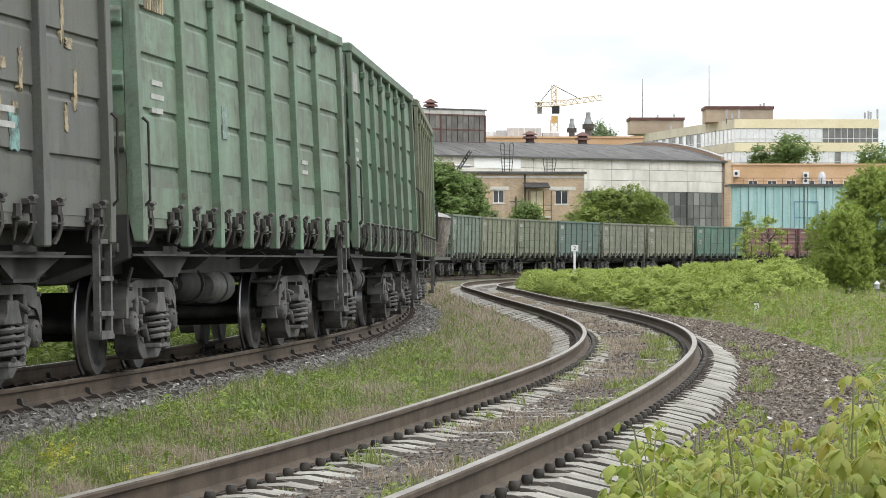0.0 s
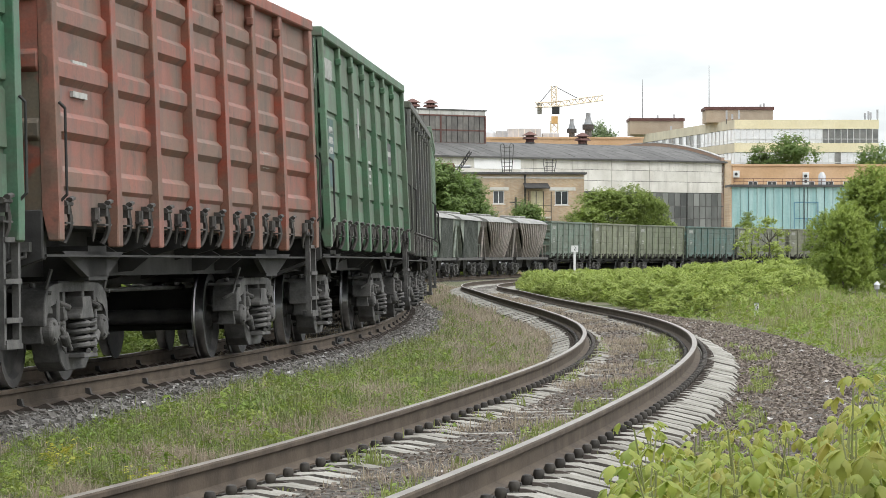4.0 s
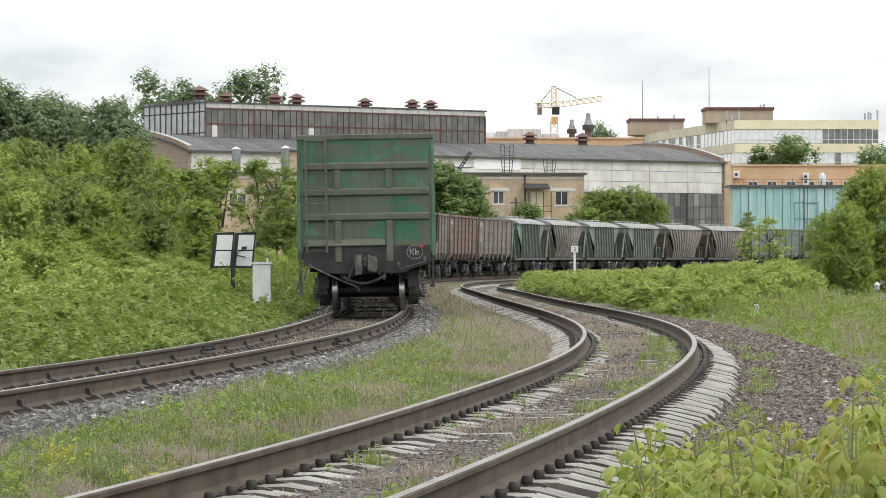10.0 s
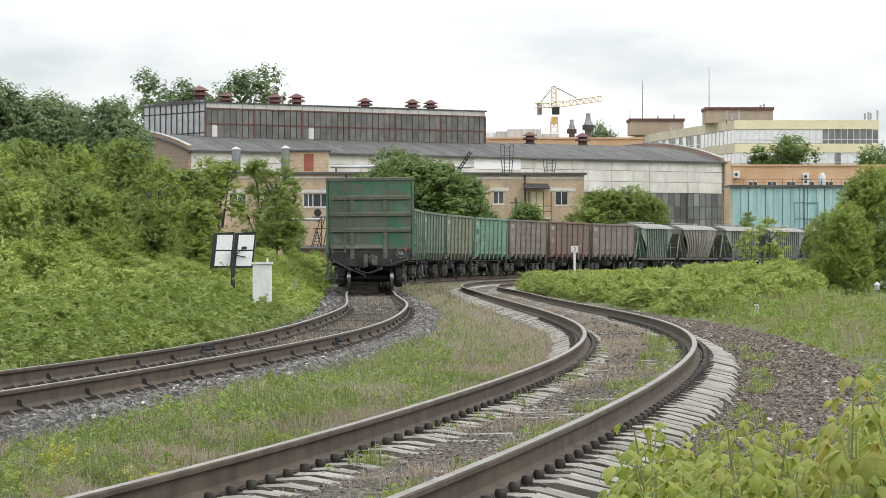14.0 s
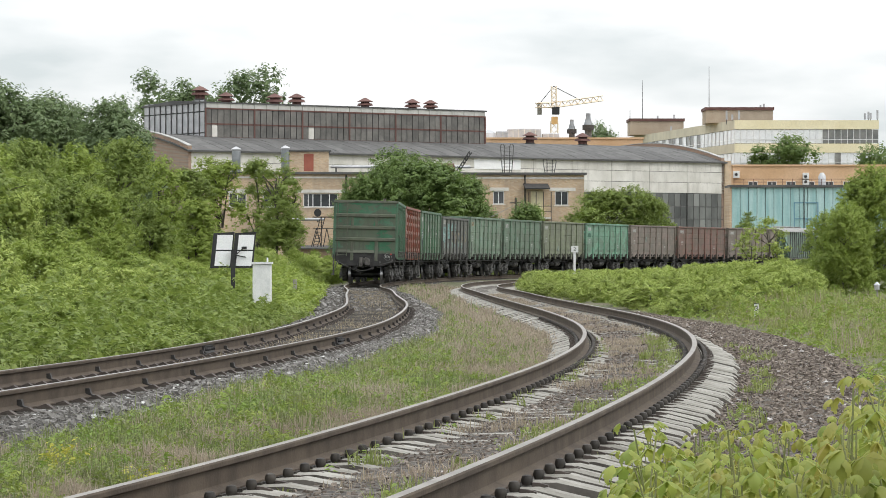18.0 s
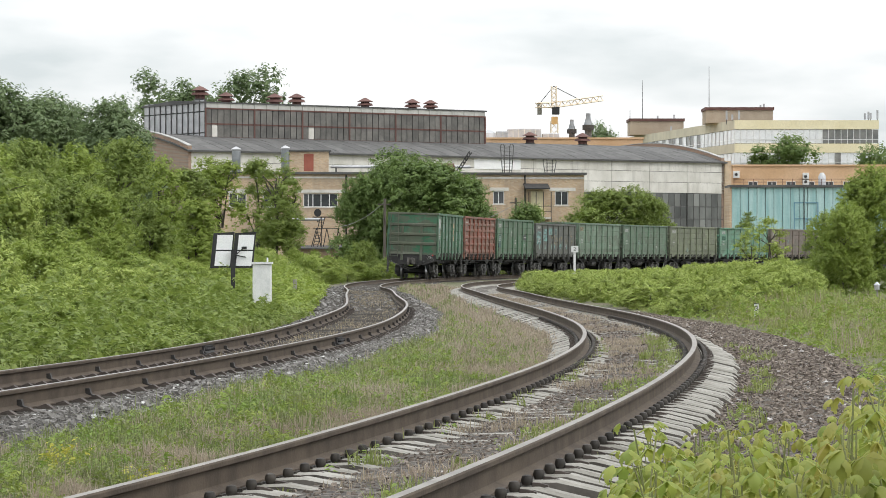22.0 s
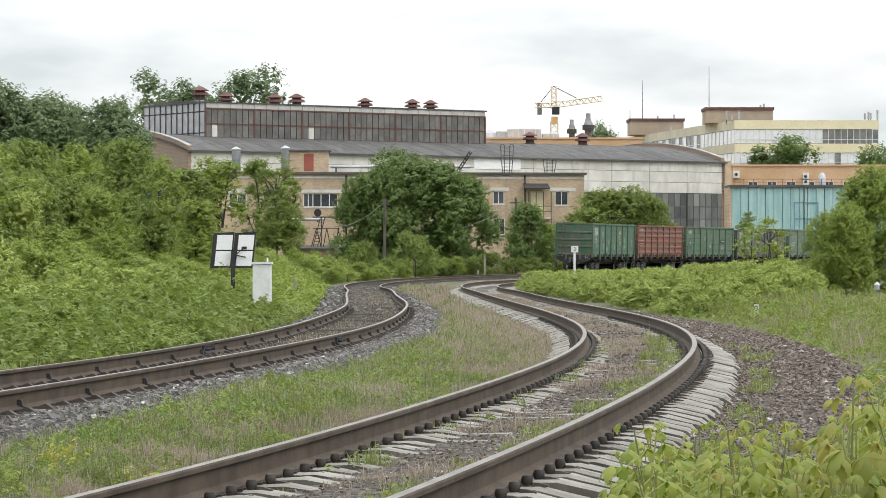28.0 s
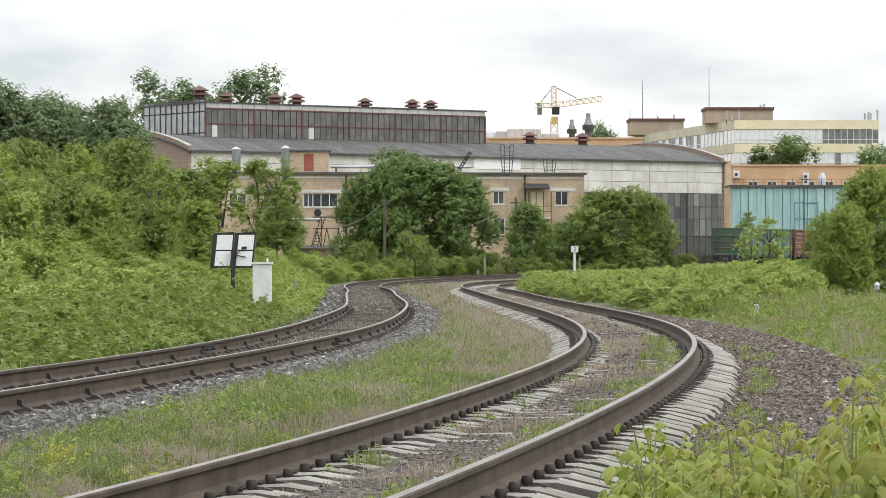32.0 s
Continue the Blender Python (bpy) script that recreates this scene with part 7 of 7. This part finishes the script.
mast(1137, 142, 206, 582)
mast(1255, 117, 190, 534)
mast(1115, 195, 212, 582, 0.08)
for px, y0, y1, d in ((1286, 196, 214, 522), (1308, 196, 214, 522), (1296, 203, 214, 522), (1346, 186, 192, 534), (1352, 184, 192, 534), (1537, 198, 213, 522), (1531, 201, 213, 522), (1541, 200, 213, 522), (1553, 195, 213, 522), (1164, 205, 212, 582), (1193, 203, 211, 582), (1188, 224, 240, 575)):
    t = thing("cell_antenna", pose(at_px(px, d), d, z_at(y1, d)), "slim pale panel antenna on a roof", "antenna", "panel antennas on the roofs")
    bm = bmesh.new()
    box(bm, -0.16, 0.16, -0.1, 0.1, 0.2, z_at(y0, d) - z_at(y1, d))
    part("panel", bm, GALV, t)
    bm = bmesh.new()
    tube(bm, (0, 0.15, -0.6), (0, 0.15, z_at(y0, d) - z_at(y1, d) - 0.2), 0.06, n=6)
    part("bracket", bm, CABLE, t)

# pale plant units and stacks behind the hall
for px0, px1, y0, y1, d in ((898, 958, 228, 246, 500), (878, 902, 232, 246, 505), (960, 990, 236, 246, 500), (1128, 1140, 232, 262, 600)):
    u = thing("roof_plant_unit", pose(at_px(px0, d), d, 0), "pale grey sheet-metal plant unit on a roof", "plant unit")
    bm = bmesh.new()
    box(bm, 0, at_px(px1, d) - at_px(px0, d), 0, 4, z_at(y1, d) - 1.5, z_at(y0, d))
    body = part("casing", bm, GALV, u, bevel=0.1)
    n = max(2, int((px1 - px0) / 9))
    for i in range(1, n):
        bm = bmesh.new()
        x = (at_px(px1, d) - at_px(px0, d)) * i / n
        box(bm, x - 0.06, x + 0.06, -0.05, 0, z_at(y1, d) - 1.4, z_at(y0, d) - 0.1)
        part("seam", bm, PANEL, body)
dome = thing("duct_bend", pose(at_px(866, 500), 500, z_at(246, 500)), "pale curved ventilation duct on a roof", "duct")
bm = bmesh.new()
lathe(bm, [(1.2, -1.0), (1.2, 0.2), (1.0, 0.9), (0.5, 1.3), (0.1, 1.4)], 16)
part("duct", bm, GALV, dome, smooth=True)
for px, top, base, d, w in ((1012, 212, 243, 490, 0.6), (1041, 201, 241, 490, 0.72)):
    st = thing("exhaust_stack", pose(at_px(px, d), d, z_at(base, d) - 1.2), "grey tapered exhaust stack with a hood", "exhaust stack")
    hgt = z_at(top, d) - z_at(base, d) + 1.2
    for nm, prof in (("shaft", [(w * 0.8, 0), (w * 0.75, hgt * 0.45)]), ("collar", [(w * 1.25, hgt * 0.45), (w * 1.25, hgt * 0.62)]), ("hood", [(w * 0.95, hgt * 0.62), (w * 0.5, hgt * 0.86), (w * 0.5, hgt)])):
        bm = bmesh.new()
        lathe(bm, prof, 12)
        part(nm, bm, BOGIE if nm == "shaft" else ZINC if nm == "hood" else IRON, st, smooth=True)

# hooped roof ladders on the brick wing
for px, top, d in ((897, 256, 291), (972, 282, 291)):
    ld = thing("roof_ladder", pose(at_px(px, d), d - 1.2, 0), "dark steel roof ladder with hooped rails", "ladder")
    z0, z1 = WT + 0.19, z_at(top, d)
    for x in (-0.42, 0.42):
        bm = bmesh.new()
        arc_pts = [(x, 0, z0)] + [(x + 0.18 * math.cos(a) * (1 if x < 0 else -1), 0, z1 - 0.3 + 0.3 * math.sin(a)) for a in np.linspace(math.pi, 0, 9)] + [(x + (0.18 if x < 0 else -0.18), 0, z0)]
        bar_path(bm, arc_pts, 0.04, 5)
        part("rail", bm, BOGIE, ld)
    for i in range(int((z1 - z0) / 0.35)):
        bm = bmesh.new()
        tube(bm, (-0.42, 0, z0 + 0.2 + 0.35 * i), (0.42, 0, z0 + 0.2 + 0.35 * i), 0.025, n=5)
        part("rung", bm, BOGIE, ld)
# white-painted stretch of the hall's wall behind the ladders
bm = bmesh.new()
xa, xb = 25.6, 32.0
box(bm, xa, xb, -0.03, 0.0, 11.2, 12.9)
part("white_panel", bm, WHITE_PAINT, hall, "freshly white-painted wall panel")
# roof junk on the wing
junk = thing("roof_tank", pose(at_px(792, 292), 292, WT + 0.2), "rusty round tank on the flat roof", "tank")
bm = bmesh.new()
lathe(bm, [(0.05, -0.7), (0.45, -0.6), (0.45, 0.6), (0.05, 0.7)], 14, "x", (0, 0, 0.5))
part("shell", bm, RED_FRAME, junk, smooth=True)
boom = thing("roof_davit", pose(at_px(808, 292), 292, WT + 0.2), "dark slanting lattice davit on the flat roof", "davit")
bm = bmesh.new()
lattice(bm, (0, 0, 0), (1.3, 0, 2.0), 0.25, 7, 0.04)
part("boom", bm, UNDER, boom)
pipe_run = thing("roof_pipe", pose(at_px(585, 293), 293, WT + 0.6), "grey insulated pipe along the flat roof", "pipe")
bm = bmesh.new()
tube(bm, (0, 0, 0.25), (13.0, 0.6, 0.25), 0.14, n=8)
part("pipe", bm, GALV, pipe_run, smooth=True)
for x in (0.5, 4, 8, 12):
    bm = bmesh.new()
    box(bm, x - 0.06, x + 0.06, -0.1, 0.7, -0.25, 0.15)
    part("support", bm, UNDER, pipe_run)
# lean-to with a flat roof, the steel gantry on it and a silver heating pipe
D_G = 281.0
def g_at(px, py):
    """x and z at the lean-to's depth, from the gantry's foot."""
    return at_px(px, D_G) - at_px(578, D_G), z_at(py, D_G) - G0


lean = thing("lean_to", pose(at_px(524, D_G + 1), D_G + 1, G0), "low brick lean-to with a dark flat roof", "lean-to")
w_l, h_l = at_px(624, D_G) - at_px(524, D_G), z_at(441, D_G) - G0
bm = bmesh.new()
box(bm, 0, w_l, 0, 3.5, 0, h_l)
part("wall_block", bm, OLD_BRICK, lean)
bm = bmesh.new()
prism(bm, [(-0.4, h_l), (-0.4, h_l + 0.12), (3.5, h_l + 0.35), (3.5, h_l)], -0.3, w_l + 0.3, "x")
part("roof", bm, ROOFING, lean, "dark felt roof")
stair = thing("steel_gantry", pose(at_px(578, D_G), D_G + 1.4, G0), "dark steel gantry with a leaning ladder and trestles", "gantry")
foot, hz = h_l + 0.2, z_at(385, D_G) - G0
for px0, px1, y in ((550, 559, 0.0), (567, 559, 0.0), (571, 577, 0.3), (584, 577, 0.3), (591, 599, 0.0), (605, 597, 0.0), (567, 568, 0.5)):
    bm = bmesh.new()
    top_z = hz if px0 in (567, 591, 605) and y > 0.4 else g_at(0, 404)[1]
    tube(bm, (g_at(px0, 0)[0], y, foot), (g_at(px1, 0)[0], y, top_z), 0.045, n=6)
    part("leg", bm, UNDER, stair)
for x_lo, x_hi in ((553, 566), (561, 574)):
    bm = bmesh.new()
    tube(bm, (g_at(x_lo, 0)[0], -0.15, foot), (g_at(x_hi, 0)[0], -0.15, hz), 0.04, n=6)
    part("ladder_rail", bm, UNDER, stair)
for i in range(9):
    k = (i + 0.7) / 9.4
    bm = bmesh.new()
    tube(bm, (g_at(553 + 13 * k, 0)[0], -0.15, foot + (hz - foot) * k), (g_at(561 + 13 * k, 0)[0], -0.15, foot + (hz - foot) * k), 0.025, n=5)
    part("rung", bm, UNDER, stair)
bm = bmesh.new()
box(bm, g_at(552, 0)[0], g_at(598, 0)[0], -0.3, 0.6, hz, hz + 0.09)
part("platform", bm, UNDER, stair)
bm = bmesh.new()
tube(bm, (g_at(553, 0)[0], 0.2, g_at(0, 404)[1]), (g_at(600, 0)[0], 0.2, g_at(0, 404)[1]), 0.04, n=6)
part("cross_bar", bm, UNDER, stair)
heat = thing("heating_pipe", pose(at_px(480, D_G + 4), D_G + 4, z_at(388.5, D_G + 4)), "silver insulated heating pipe along the brick wing", "pipe")
bm = bmesh.new()
tube(bm, (0, 0, 0), (at_px(574, D_G + 4) - at_px(480, D_G + 4), 0, 0), 0.13, n=10)
part("pipe", bm, GALV, heat, smooth=True)
for k in (0.3, 2.2, 4.2):
    bm = bmesh.new()
    box(bm, k - 0.05, k + 0.05, -0.05, 0.9, -0.25, -0.1)
    part("bracket", bm, UNDER, heat)
reel = thing("hose_reel", pose(at_px(561, D_G), D_G + 1.5, hz + G0 + 0.09), "black round hose reel on the gantry", "reel")
bm = bmesh.new()
lathe(bm, [(0.12, -0.12), (0.34, -0.12), (0.34, 0.12), (0.12, 0.12)], 16, "y", (0, 0, 0.34))
part("reel", bm, BLACK_PAINT, reel, smooth=True)

# poles and the slack wires
def pole(px, top, d, r=0.13):
    p = thing("utility_pole", pose(at_px(px, d), d, -0.4), "weathered wooden utility pole", "pole")
    bm = bmesh.new()
    tube(bm, (0, 0, 0), (0.05, 0, z_at(top, d) + 0.4), r, r * 0.8, n=8)
    part("pole", bm, BARK, p, smooth=True)
    bm = bmesh.new()
    box(bm, -0.5, 0.5, -0.06, 0.06, z_at(top, d) - 0.1, z_at(top, d) + 0.0)
    part("crossarm", bm, BARK, p)
    return p


pole(680, 352, 250)
pole(912, 350, 272)
for px0, y0, px1, y1, px2, y2, d in ((600, 402, 640, 388, 680, 358, 250), (680, 372, 770, 412, 912, 362, 261), (912, 358, 930, 368, 958, 385, 272)):
    w = thing("slack_wire", pose(at_px(px0, d), d, z_at(y0, d)), "slack pale overhead wire", "wire")
    bm = bmesh.new()
    a, b, c = (px_point(px0, y0, d), px_point(px1, y1, d), px_point(px2, y2, d))
    pts = [a * (1 - k) * (1 - 2 * k) + b * 4 * k * (1 - k) + c * k * (2 * k - 1) - a for k in np.linspace(0, 1, 13)]
    bar_path(bm, pts, 0.022, 4)
    part("wire", bm, PALE_SHEET, w)

# fittings on the orange block and the shed
d = 439.0
rail_t = thing("roof_railing", pose(at_px(1300, 372), 372.6, ST + 0.3), "thin rust-brown steel railing along the shed roof", "railing")
zr = z_at(317, 372) - ST - 0.3
for i in range(13):
    bm = bmesh.new()
    tube(bm, (i * 1.15, 0, 0), (i * 1.15, 0, zr), 0.03, n=5)
    part("post", bm, RED_FRAME, rail_t)
for z in (zr, zr * 0.5):
    bm = bmesh.new()
    tube(bm, (0, 0, z), (13.8, 0, z), 0.03, n=5)
    part("handrail", bm, RED_FRAME, rail_t)
for px, y0, y1 in ((1304, 303, 315), (1427, 306, 319), (1427, 316, 328)):
    ac = thing("air_conditioner", pose(at_px(px, d), d + 0.55, z_at(y1, d)), "white outdoor air-conditioning unit", "air conditioner")
    h = z_at(y0, d) - z_at(y1, d)
    bm = bmesh.new()
    box(bm, -0.42, 0.42, -0.2, 0.5, 0, h)
    body = part("case", bm, WHITE_PAINT, ac, bevel=0.03)
    bm = bmesh.new()
    lathe(bm, [(0.22, -0.03), (0.22, 0.0)], 16, "y", (-0.05, -0.2, h / 2))
    part("fan_grille", bm, IRON, body)
tk = thing("water_tank", pose(at_px(1455, 374), 374, ST + 0.3), "galvanised round water tank on the shed roof", "tank")
bm = bmesh.new()
lathe(bm, [(0.45, 0), (0.45, z_at(309, 374) - ST - 0.5), (0.2, z_at(306, 374) - ST - 0.3)], 14)
part("drum", bm, GALV, tk, smooth=True)
for px in (1424, 1406):
    dp = thing("drain_pipe", pose(at_px(px, 371), 371.75, G0), "dark drain pipe on the turquoise wall", "pipe")
    bm = bmesh.new()
    tube(bm, (0, -0.2, 0), (0, -0.2, ST - G0 if px == 1424 else 4.9), 0.07, n=6)
    part("pipe", bm, BLACK_PAINT, dp)
fence = thing("board_fence", pose(at_px(1195, 305), 305, G0), "grey weathered board fence below the factory hall", "fence")
for i in range(26):
    bm = bmesh.new()
    box(bm, i * 0.16, i * 0.16 + 0.145, 0, 0.03, 0, 1.9 + 0.08 * math.sin(i * 2.3))
    part("board", bm, TIMBER, fence)
gl = thing("trackside_lantern", pose(at_px(1552, 96), 96, -0.35), "small pale trackside lantern with a pointed cap", "lantern")
zt = z_at(505, 96) + 0.35
for nm, prof, mt in (("post", [(0.04, 0), (0.04, zt - 0.12)], CONCRETE), ("body", [(0.08, zt - 0.14), (0.08, zt)], GALV), ("cap", [(0.11, zt), (0.02, zt + 0.1)], GALV)):
    bm = bmesh.new()
    lathe(bm, prof, 10)
    part(nm, bm, mt, gl, smooth=True)

# ---- markings on the cars ----


def worn(name, a, b):
    """Paint worn through to the dark body in patches."""
    m = Mat(name, 0.75)
    w, g = m.noise(3.5, 6, rough=0.7), m.noise(30, 3)
    c = m.mix(m.ramp(w, (0.46, 0.0), (0.56, 1.0)), a, b)
    return m.colour(m.mix(1.0, c, m.ramp(g, (0.3, 0.75), (0.7, 1.0)), "MULTIPLY")).m


PATCH_TEAL = worn("turquoise_patch_paint", (0.20, 0.36, 0.34, 1), (0.07, 0.08, 0.072, 1))
PATCH_MINT = worn("pale_mint_patch_paint", (0.20, 0.295, 0.26, 1), (0.13, 0.195, 0.16, 1))
PATCH_PALE = worn("pale_patch_paint", (0.26, 0.36, 0.325, 1), (0.13, 0.16, 0.14, 1))
PATCH_TAN = worn("worn_tan_lettering", (0.42, 0.35, 0.22, 1), (0.16, 0.13, 0.09, 1))
PATCH_BLUE = worn("faded_blue_patch_paint", (0.075, 0.13, 0.14, 1), (0.06, 0.125, 0.09, 1))
PATCH_DARK = plain("dark_green_marking", (0.03, 0.09, 0.06, 1), (0.05, 0.13, 0.09, 1), 6, 0.8)


def marking(car, y, z, w, h, material, side=1, proud=1.487, name="marking", label=""):
    """A painted patch on a car's side, at y along the car."""
    bm = bmesh.new()
    box(bm, side * 1.455, side * proud, y - w / 2, y + w / 2, z - h / 2, z + h / 2)
    return part(name, bm, material, car, label)


def ragged(car, y, z, w, h, material, name, seed, rough=0.12):
    """A worn patch of paint with an uneven edge on a car's right side."""
    r = random.Random(seed)
    pts = []
    n = 9
    for k in range(4 * n):
        u = (k % n) / n
        a, b = ((-1 + 2 * u, -1), (1, -1 + 2 * u), (1 - 2 * u, 1), (-1, 1 - 2 * u))[k // n]
        j = 1 - rough * r.random() * (2.2 if r.random() < 0.3 else 1)
        pts.append((y + a * j * w / 2, z + b * (1 - rough * r.random()) * h / 2))
    bm = bmesh.new()
    prism(bm, pts, 1.455, 1.4865, "x")
    return part(name, bm, material, car)


def dress():
    r = random.Random(3)
    for k, (car, at_s, length) in enumerate(CARS):
        if length < 13:
            continue
        mid = [(a + b) / 2 for a, b in zip(POSTS, POSTS[1:])]
        # a number, lettering and data blocks as plain bars
        for j in range(8):
            marking(car, mid[0] - 0.40 + 0.115 * j, 3.52, 0.075, 0.26, PATCH_TAN if k == 4 else CHALK, name="number_bar")
        for j in range(3):
            marking(car, mid[0] + 0.05, 2.72 - 0.13 * j, 0.5 + 0.1 * (j % 2), 0.05, CHALK, name="data_bar")
        for j in range(2):
            marking(car, mid[5], 2.25 - 0.12 * j, 0.42, 0.05, CHALK, name="data_bar")
        if k in (4, 5, 6, 8, 10):
            marking(car, mid[2] + r.uniform(-.3, .3), r.uniform(1.9, 3.0), 0.3, 0.34, PATCH_PALE, name="stencil_patch")
    car = CARS[0][0]
    marking(car, mid[0] + 0.1, 3.25, 0.75, 0.32, CHALK, name="lettering_bar")
    marking(car, mid[0] + 0.25, 2.8, 0.2, 0.35, PATCH_TAN, name="emblem")
    for z in (3.3, 2.9, 2.5):
        marking(car, mid[4] + 0.1, z, 0.62, 0.3, PATCH_TAN, name="emblem")
    for j, (i, dy, z, w, h) in enumerate(((0, -0.1, 2.95, 0.9, 0.42), (0, 0.2, 2.2, 0.5, 0.3), (1, 0.0, 3.1, 0.7, 0.5), (1, 0.3, 2.15, 0.4, 0.6), (2, 0.1, 2.5, 0.6, 0.35), (2, -0.3, 1.95, 0.5, 0.4), (3, 0.2, 2.1, 0.5, 0.5), (5, 0.0, 2.65, 0.6, 0.5), (5, -0.2, 2.1, 0.4, 0.4), (6, 0.2, 2.5, 0.5, 0.6))):
        ragged(car, mid[i] + dy, z, w, h, PATCH_MINT, "pale_patch", 200 + j, 0.1)
    car = CARS[3][0]
    for j, (i, z, w, h) in enumerate(((0, 2.72, 1.55, 1.0), (1, 2.72, 1.5, 0.46), (1, 3.2, 1.2, 0.4), (2, 3.22, 1.25, 0.5), (3, 3.2, 0.5, 0.45))):
        ragged(car, mid[i], z, w, h, PATCH_TEAL, "turquoise_patch", j, 0.08)
    for j, (i, dy, z, w, h) in enumerate(((0, 0.3, 2.05, 0.4, 0.3), (1, 0.1, 2.06, 0.42, 0.34), (2, 0.45, 2.08, 0.4, 0.38), (3, -0.3, 2.1, 0.5, 0.45), (4, -0.25, 2.12, 0.55, 0.4), (4, 0.35, 2.3, 0.25, 0.5), (5, 0.2, 2.1, 0.3, 0.35))):
        ragged(car, mid[i] + dy, z, w, h, PATCH_TEAL if j > 2 else PATCH_PALE, "turquoise_patch", 40 + j, 0.12)
    # remains of large and small lettering
    j = 0
    for i, dy, z, w, h in ((2, 0.45, 2.95, 0.12, 0.5), (2, 0.62, 2.78, 0.2, 0.12), (3, -0.4, 2.75, 0.13, 0.42), (3, -0.22, 2.62, 0.22, 0.12), (3, 0.35, 2.72, 0.32, 0.13), (3, 0.5, 2.55, 0.12, 0.3), (4, -0.35, 2.62, 0.16, 0.3),
                           (4, 0.2, 2.8, 0.5, 0.12), (4, 0.22, 2.55, 0.13, 0.42), (5, -0.3, 2.62, 0.12, 0.36), (5, -0.1, 2.6, 0.22, 0.1), (5, 0.4, 2.58, 0.13, 0.36), (6, -0.3, 3.1, 0.12, 0.5), (6, -0.1, 2.88, 0.26, 0.1), (6, 0.1, 2.5, 0.12, 0.36),
                           (2, 0.5, 2.32, 0.26, 0.14), (3, -0.35, 2.3, 0.13, 0.26), (3, 0.1, 2.32, 0.12, 0.22), (3, 0.5, 2.3, 0.12, 0.2), (4, -0.3, 2.28, 0.13, 0.26), (4, 0.3, 2.26, 0.2, 0.2), (5, -0.2, 2.24, 0.12, 0.26), (5, 0.25, 2.26, 0.2, 0.12), (6, -0.2, 2.26, 0.12, 0.26)):
        j += 1
        ragged(car, mid[i] + dy, z, w, h, PATCH_TAN, "worn_letter", 80 + j, 0.28)
    car = CARS[2][0]
    marking(car, mid[0] + 0.05, 2.62, 0.72, 0.52, PATCH_BLUE, name="blue_panel", label="faded blue painted panel")
    marking(car, mid[0] + 0.05, 2.16, 0.72, 0.3, PATCH_BLUE, name="blue_panel", label="faded blue painted panel")
    for j in range(3):
        marking(car, mid[0] + 0.05, 2.76 - 0.13 * j, 0.42, 0.045, CHALK, proud=1.49, name="data_bar")
    marking(car, mid[5] + 0.02, 2.74, 1.15, 0.34, BLACK_PAINT, name="black_label", label="black stencilled panel with a pale line")
    marking(car, mid[5] + 0.12, 2.74, 0.78, 0.08, CHALK, proud=1.49, name="data_bar")
    for j in range(4):
        marking(car, mid[3] + 0.1, 2.5 - 0.1 * j, 0.5, 0.04, CHALK, name="data_bar")
    marking(car, mid[2] + 0.3, 3.0, 0.12, 0.42, CHALK, name="stencil_bar")
    car = CARS[7][0]
    for j in range(3):
        marking(car, mid[0] - 0.3 + 0.35 * j, 3.05, 0.26, 0.3, PATCH_DARK, name="dark_letter")
    # chalk ring and letters, and the red tail lamp on the last car's end
    e = -(HALF + 0.032)
    car = CARS[0][0]
    bm = bmesh.new()
    ring = [(1.08 + 0.18 * math.cos(a), e - 0.006, 1.32 + 0.155 * math.sin(a)) for a in np.linspace(0, 2 * math.pi, 25)]
    bar_path(bm, ring, 0.005, 4)
    part("chalk_ring", bm, CHALK, car)
    part("chalk_letters", text_mesh("КЬ", 0.18, CHALK, "chalk_letters"), None, car, "white painted letters КЬ", at=pose(1.07, e - 0.004, 1.32))
    bm = bmesh.new()
    box(bm, 1.2, 1.27, e - 0.05, e, 1.41, 1.48)
    part("tail_marker", bm, RED_PAINT, car, "small red tail marker", bevel=0.01)


dress()

# ---- tracks ----
JOINTS = [(20.9, -0.795), (23.6, 0.795)]
left_track = track(LEFT, -105, 420, "bed of grey crushed stone", TIMBER, BALLAST_L, BED_L, RAIL_TOP_L, 190, 0.6, (0.21, 2.7, 0.18), -0.19, "left_track", False)
track(RIGHT, -55, 325, "bed of brown dusty gravel", CONCRETE, BALLAST_R, BED_R, RAIL_TOP_R, 140, 0.5, (0.24, 2.7, 0.2), -0.188, "right_track", True)
for s, off in JOINTS:
    rail_joint(LEFT, s, off, left_track)
motions()
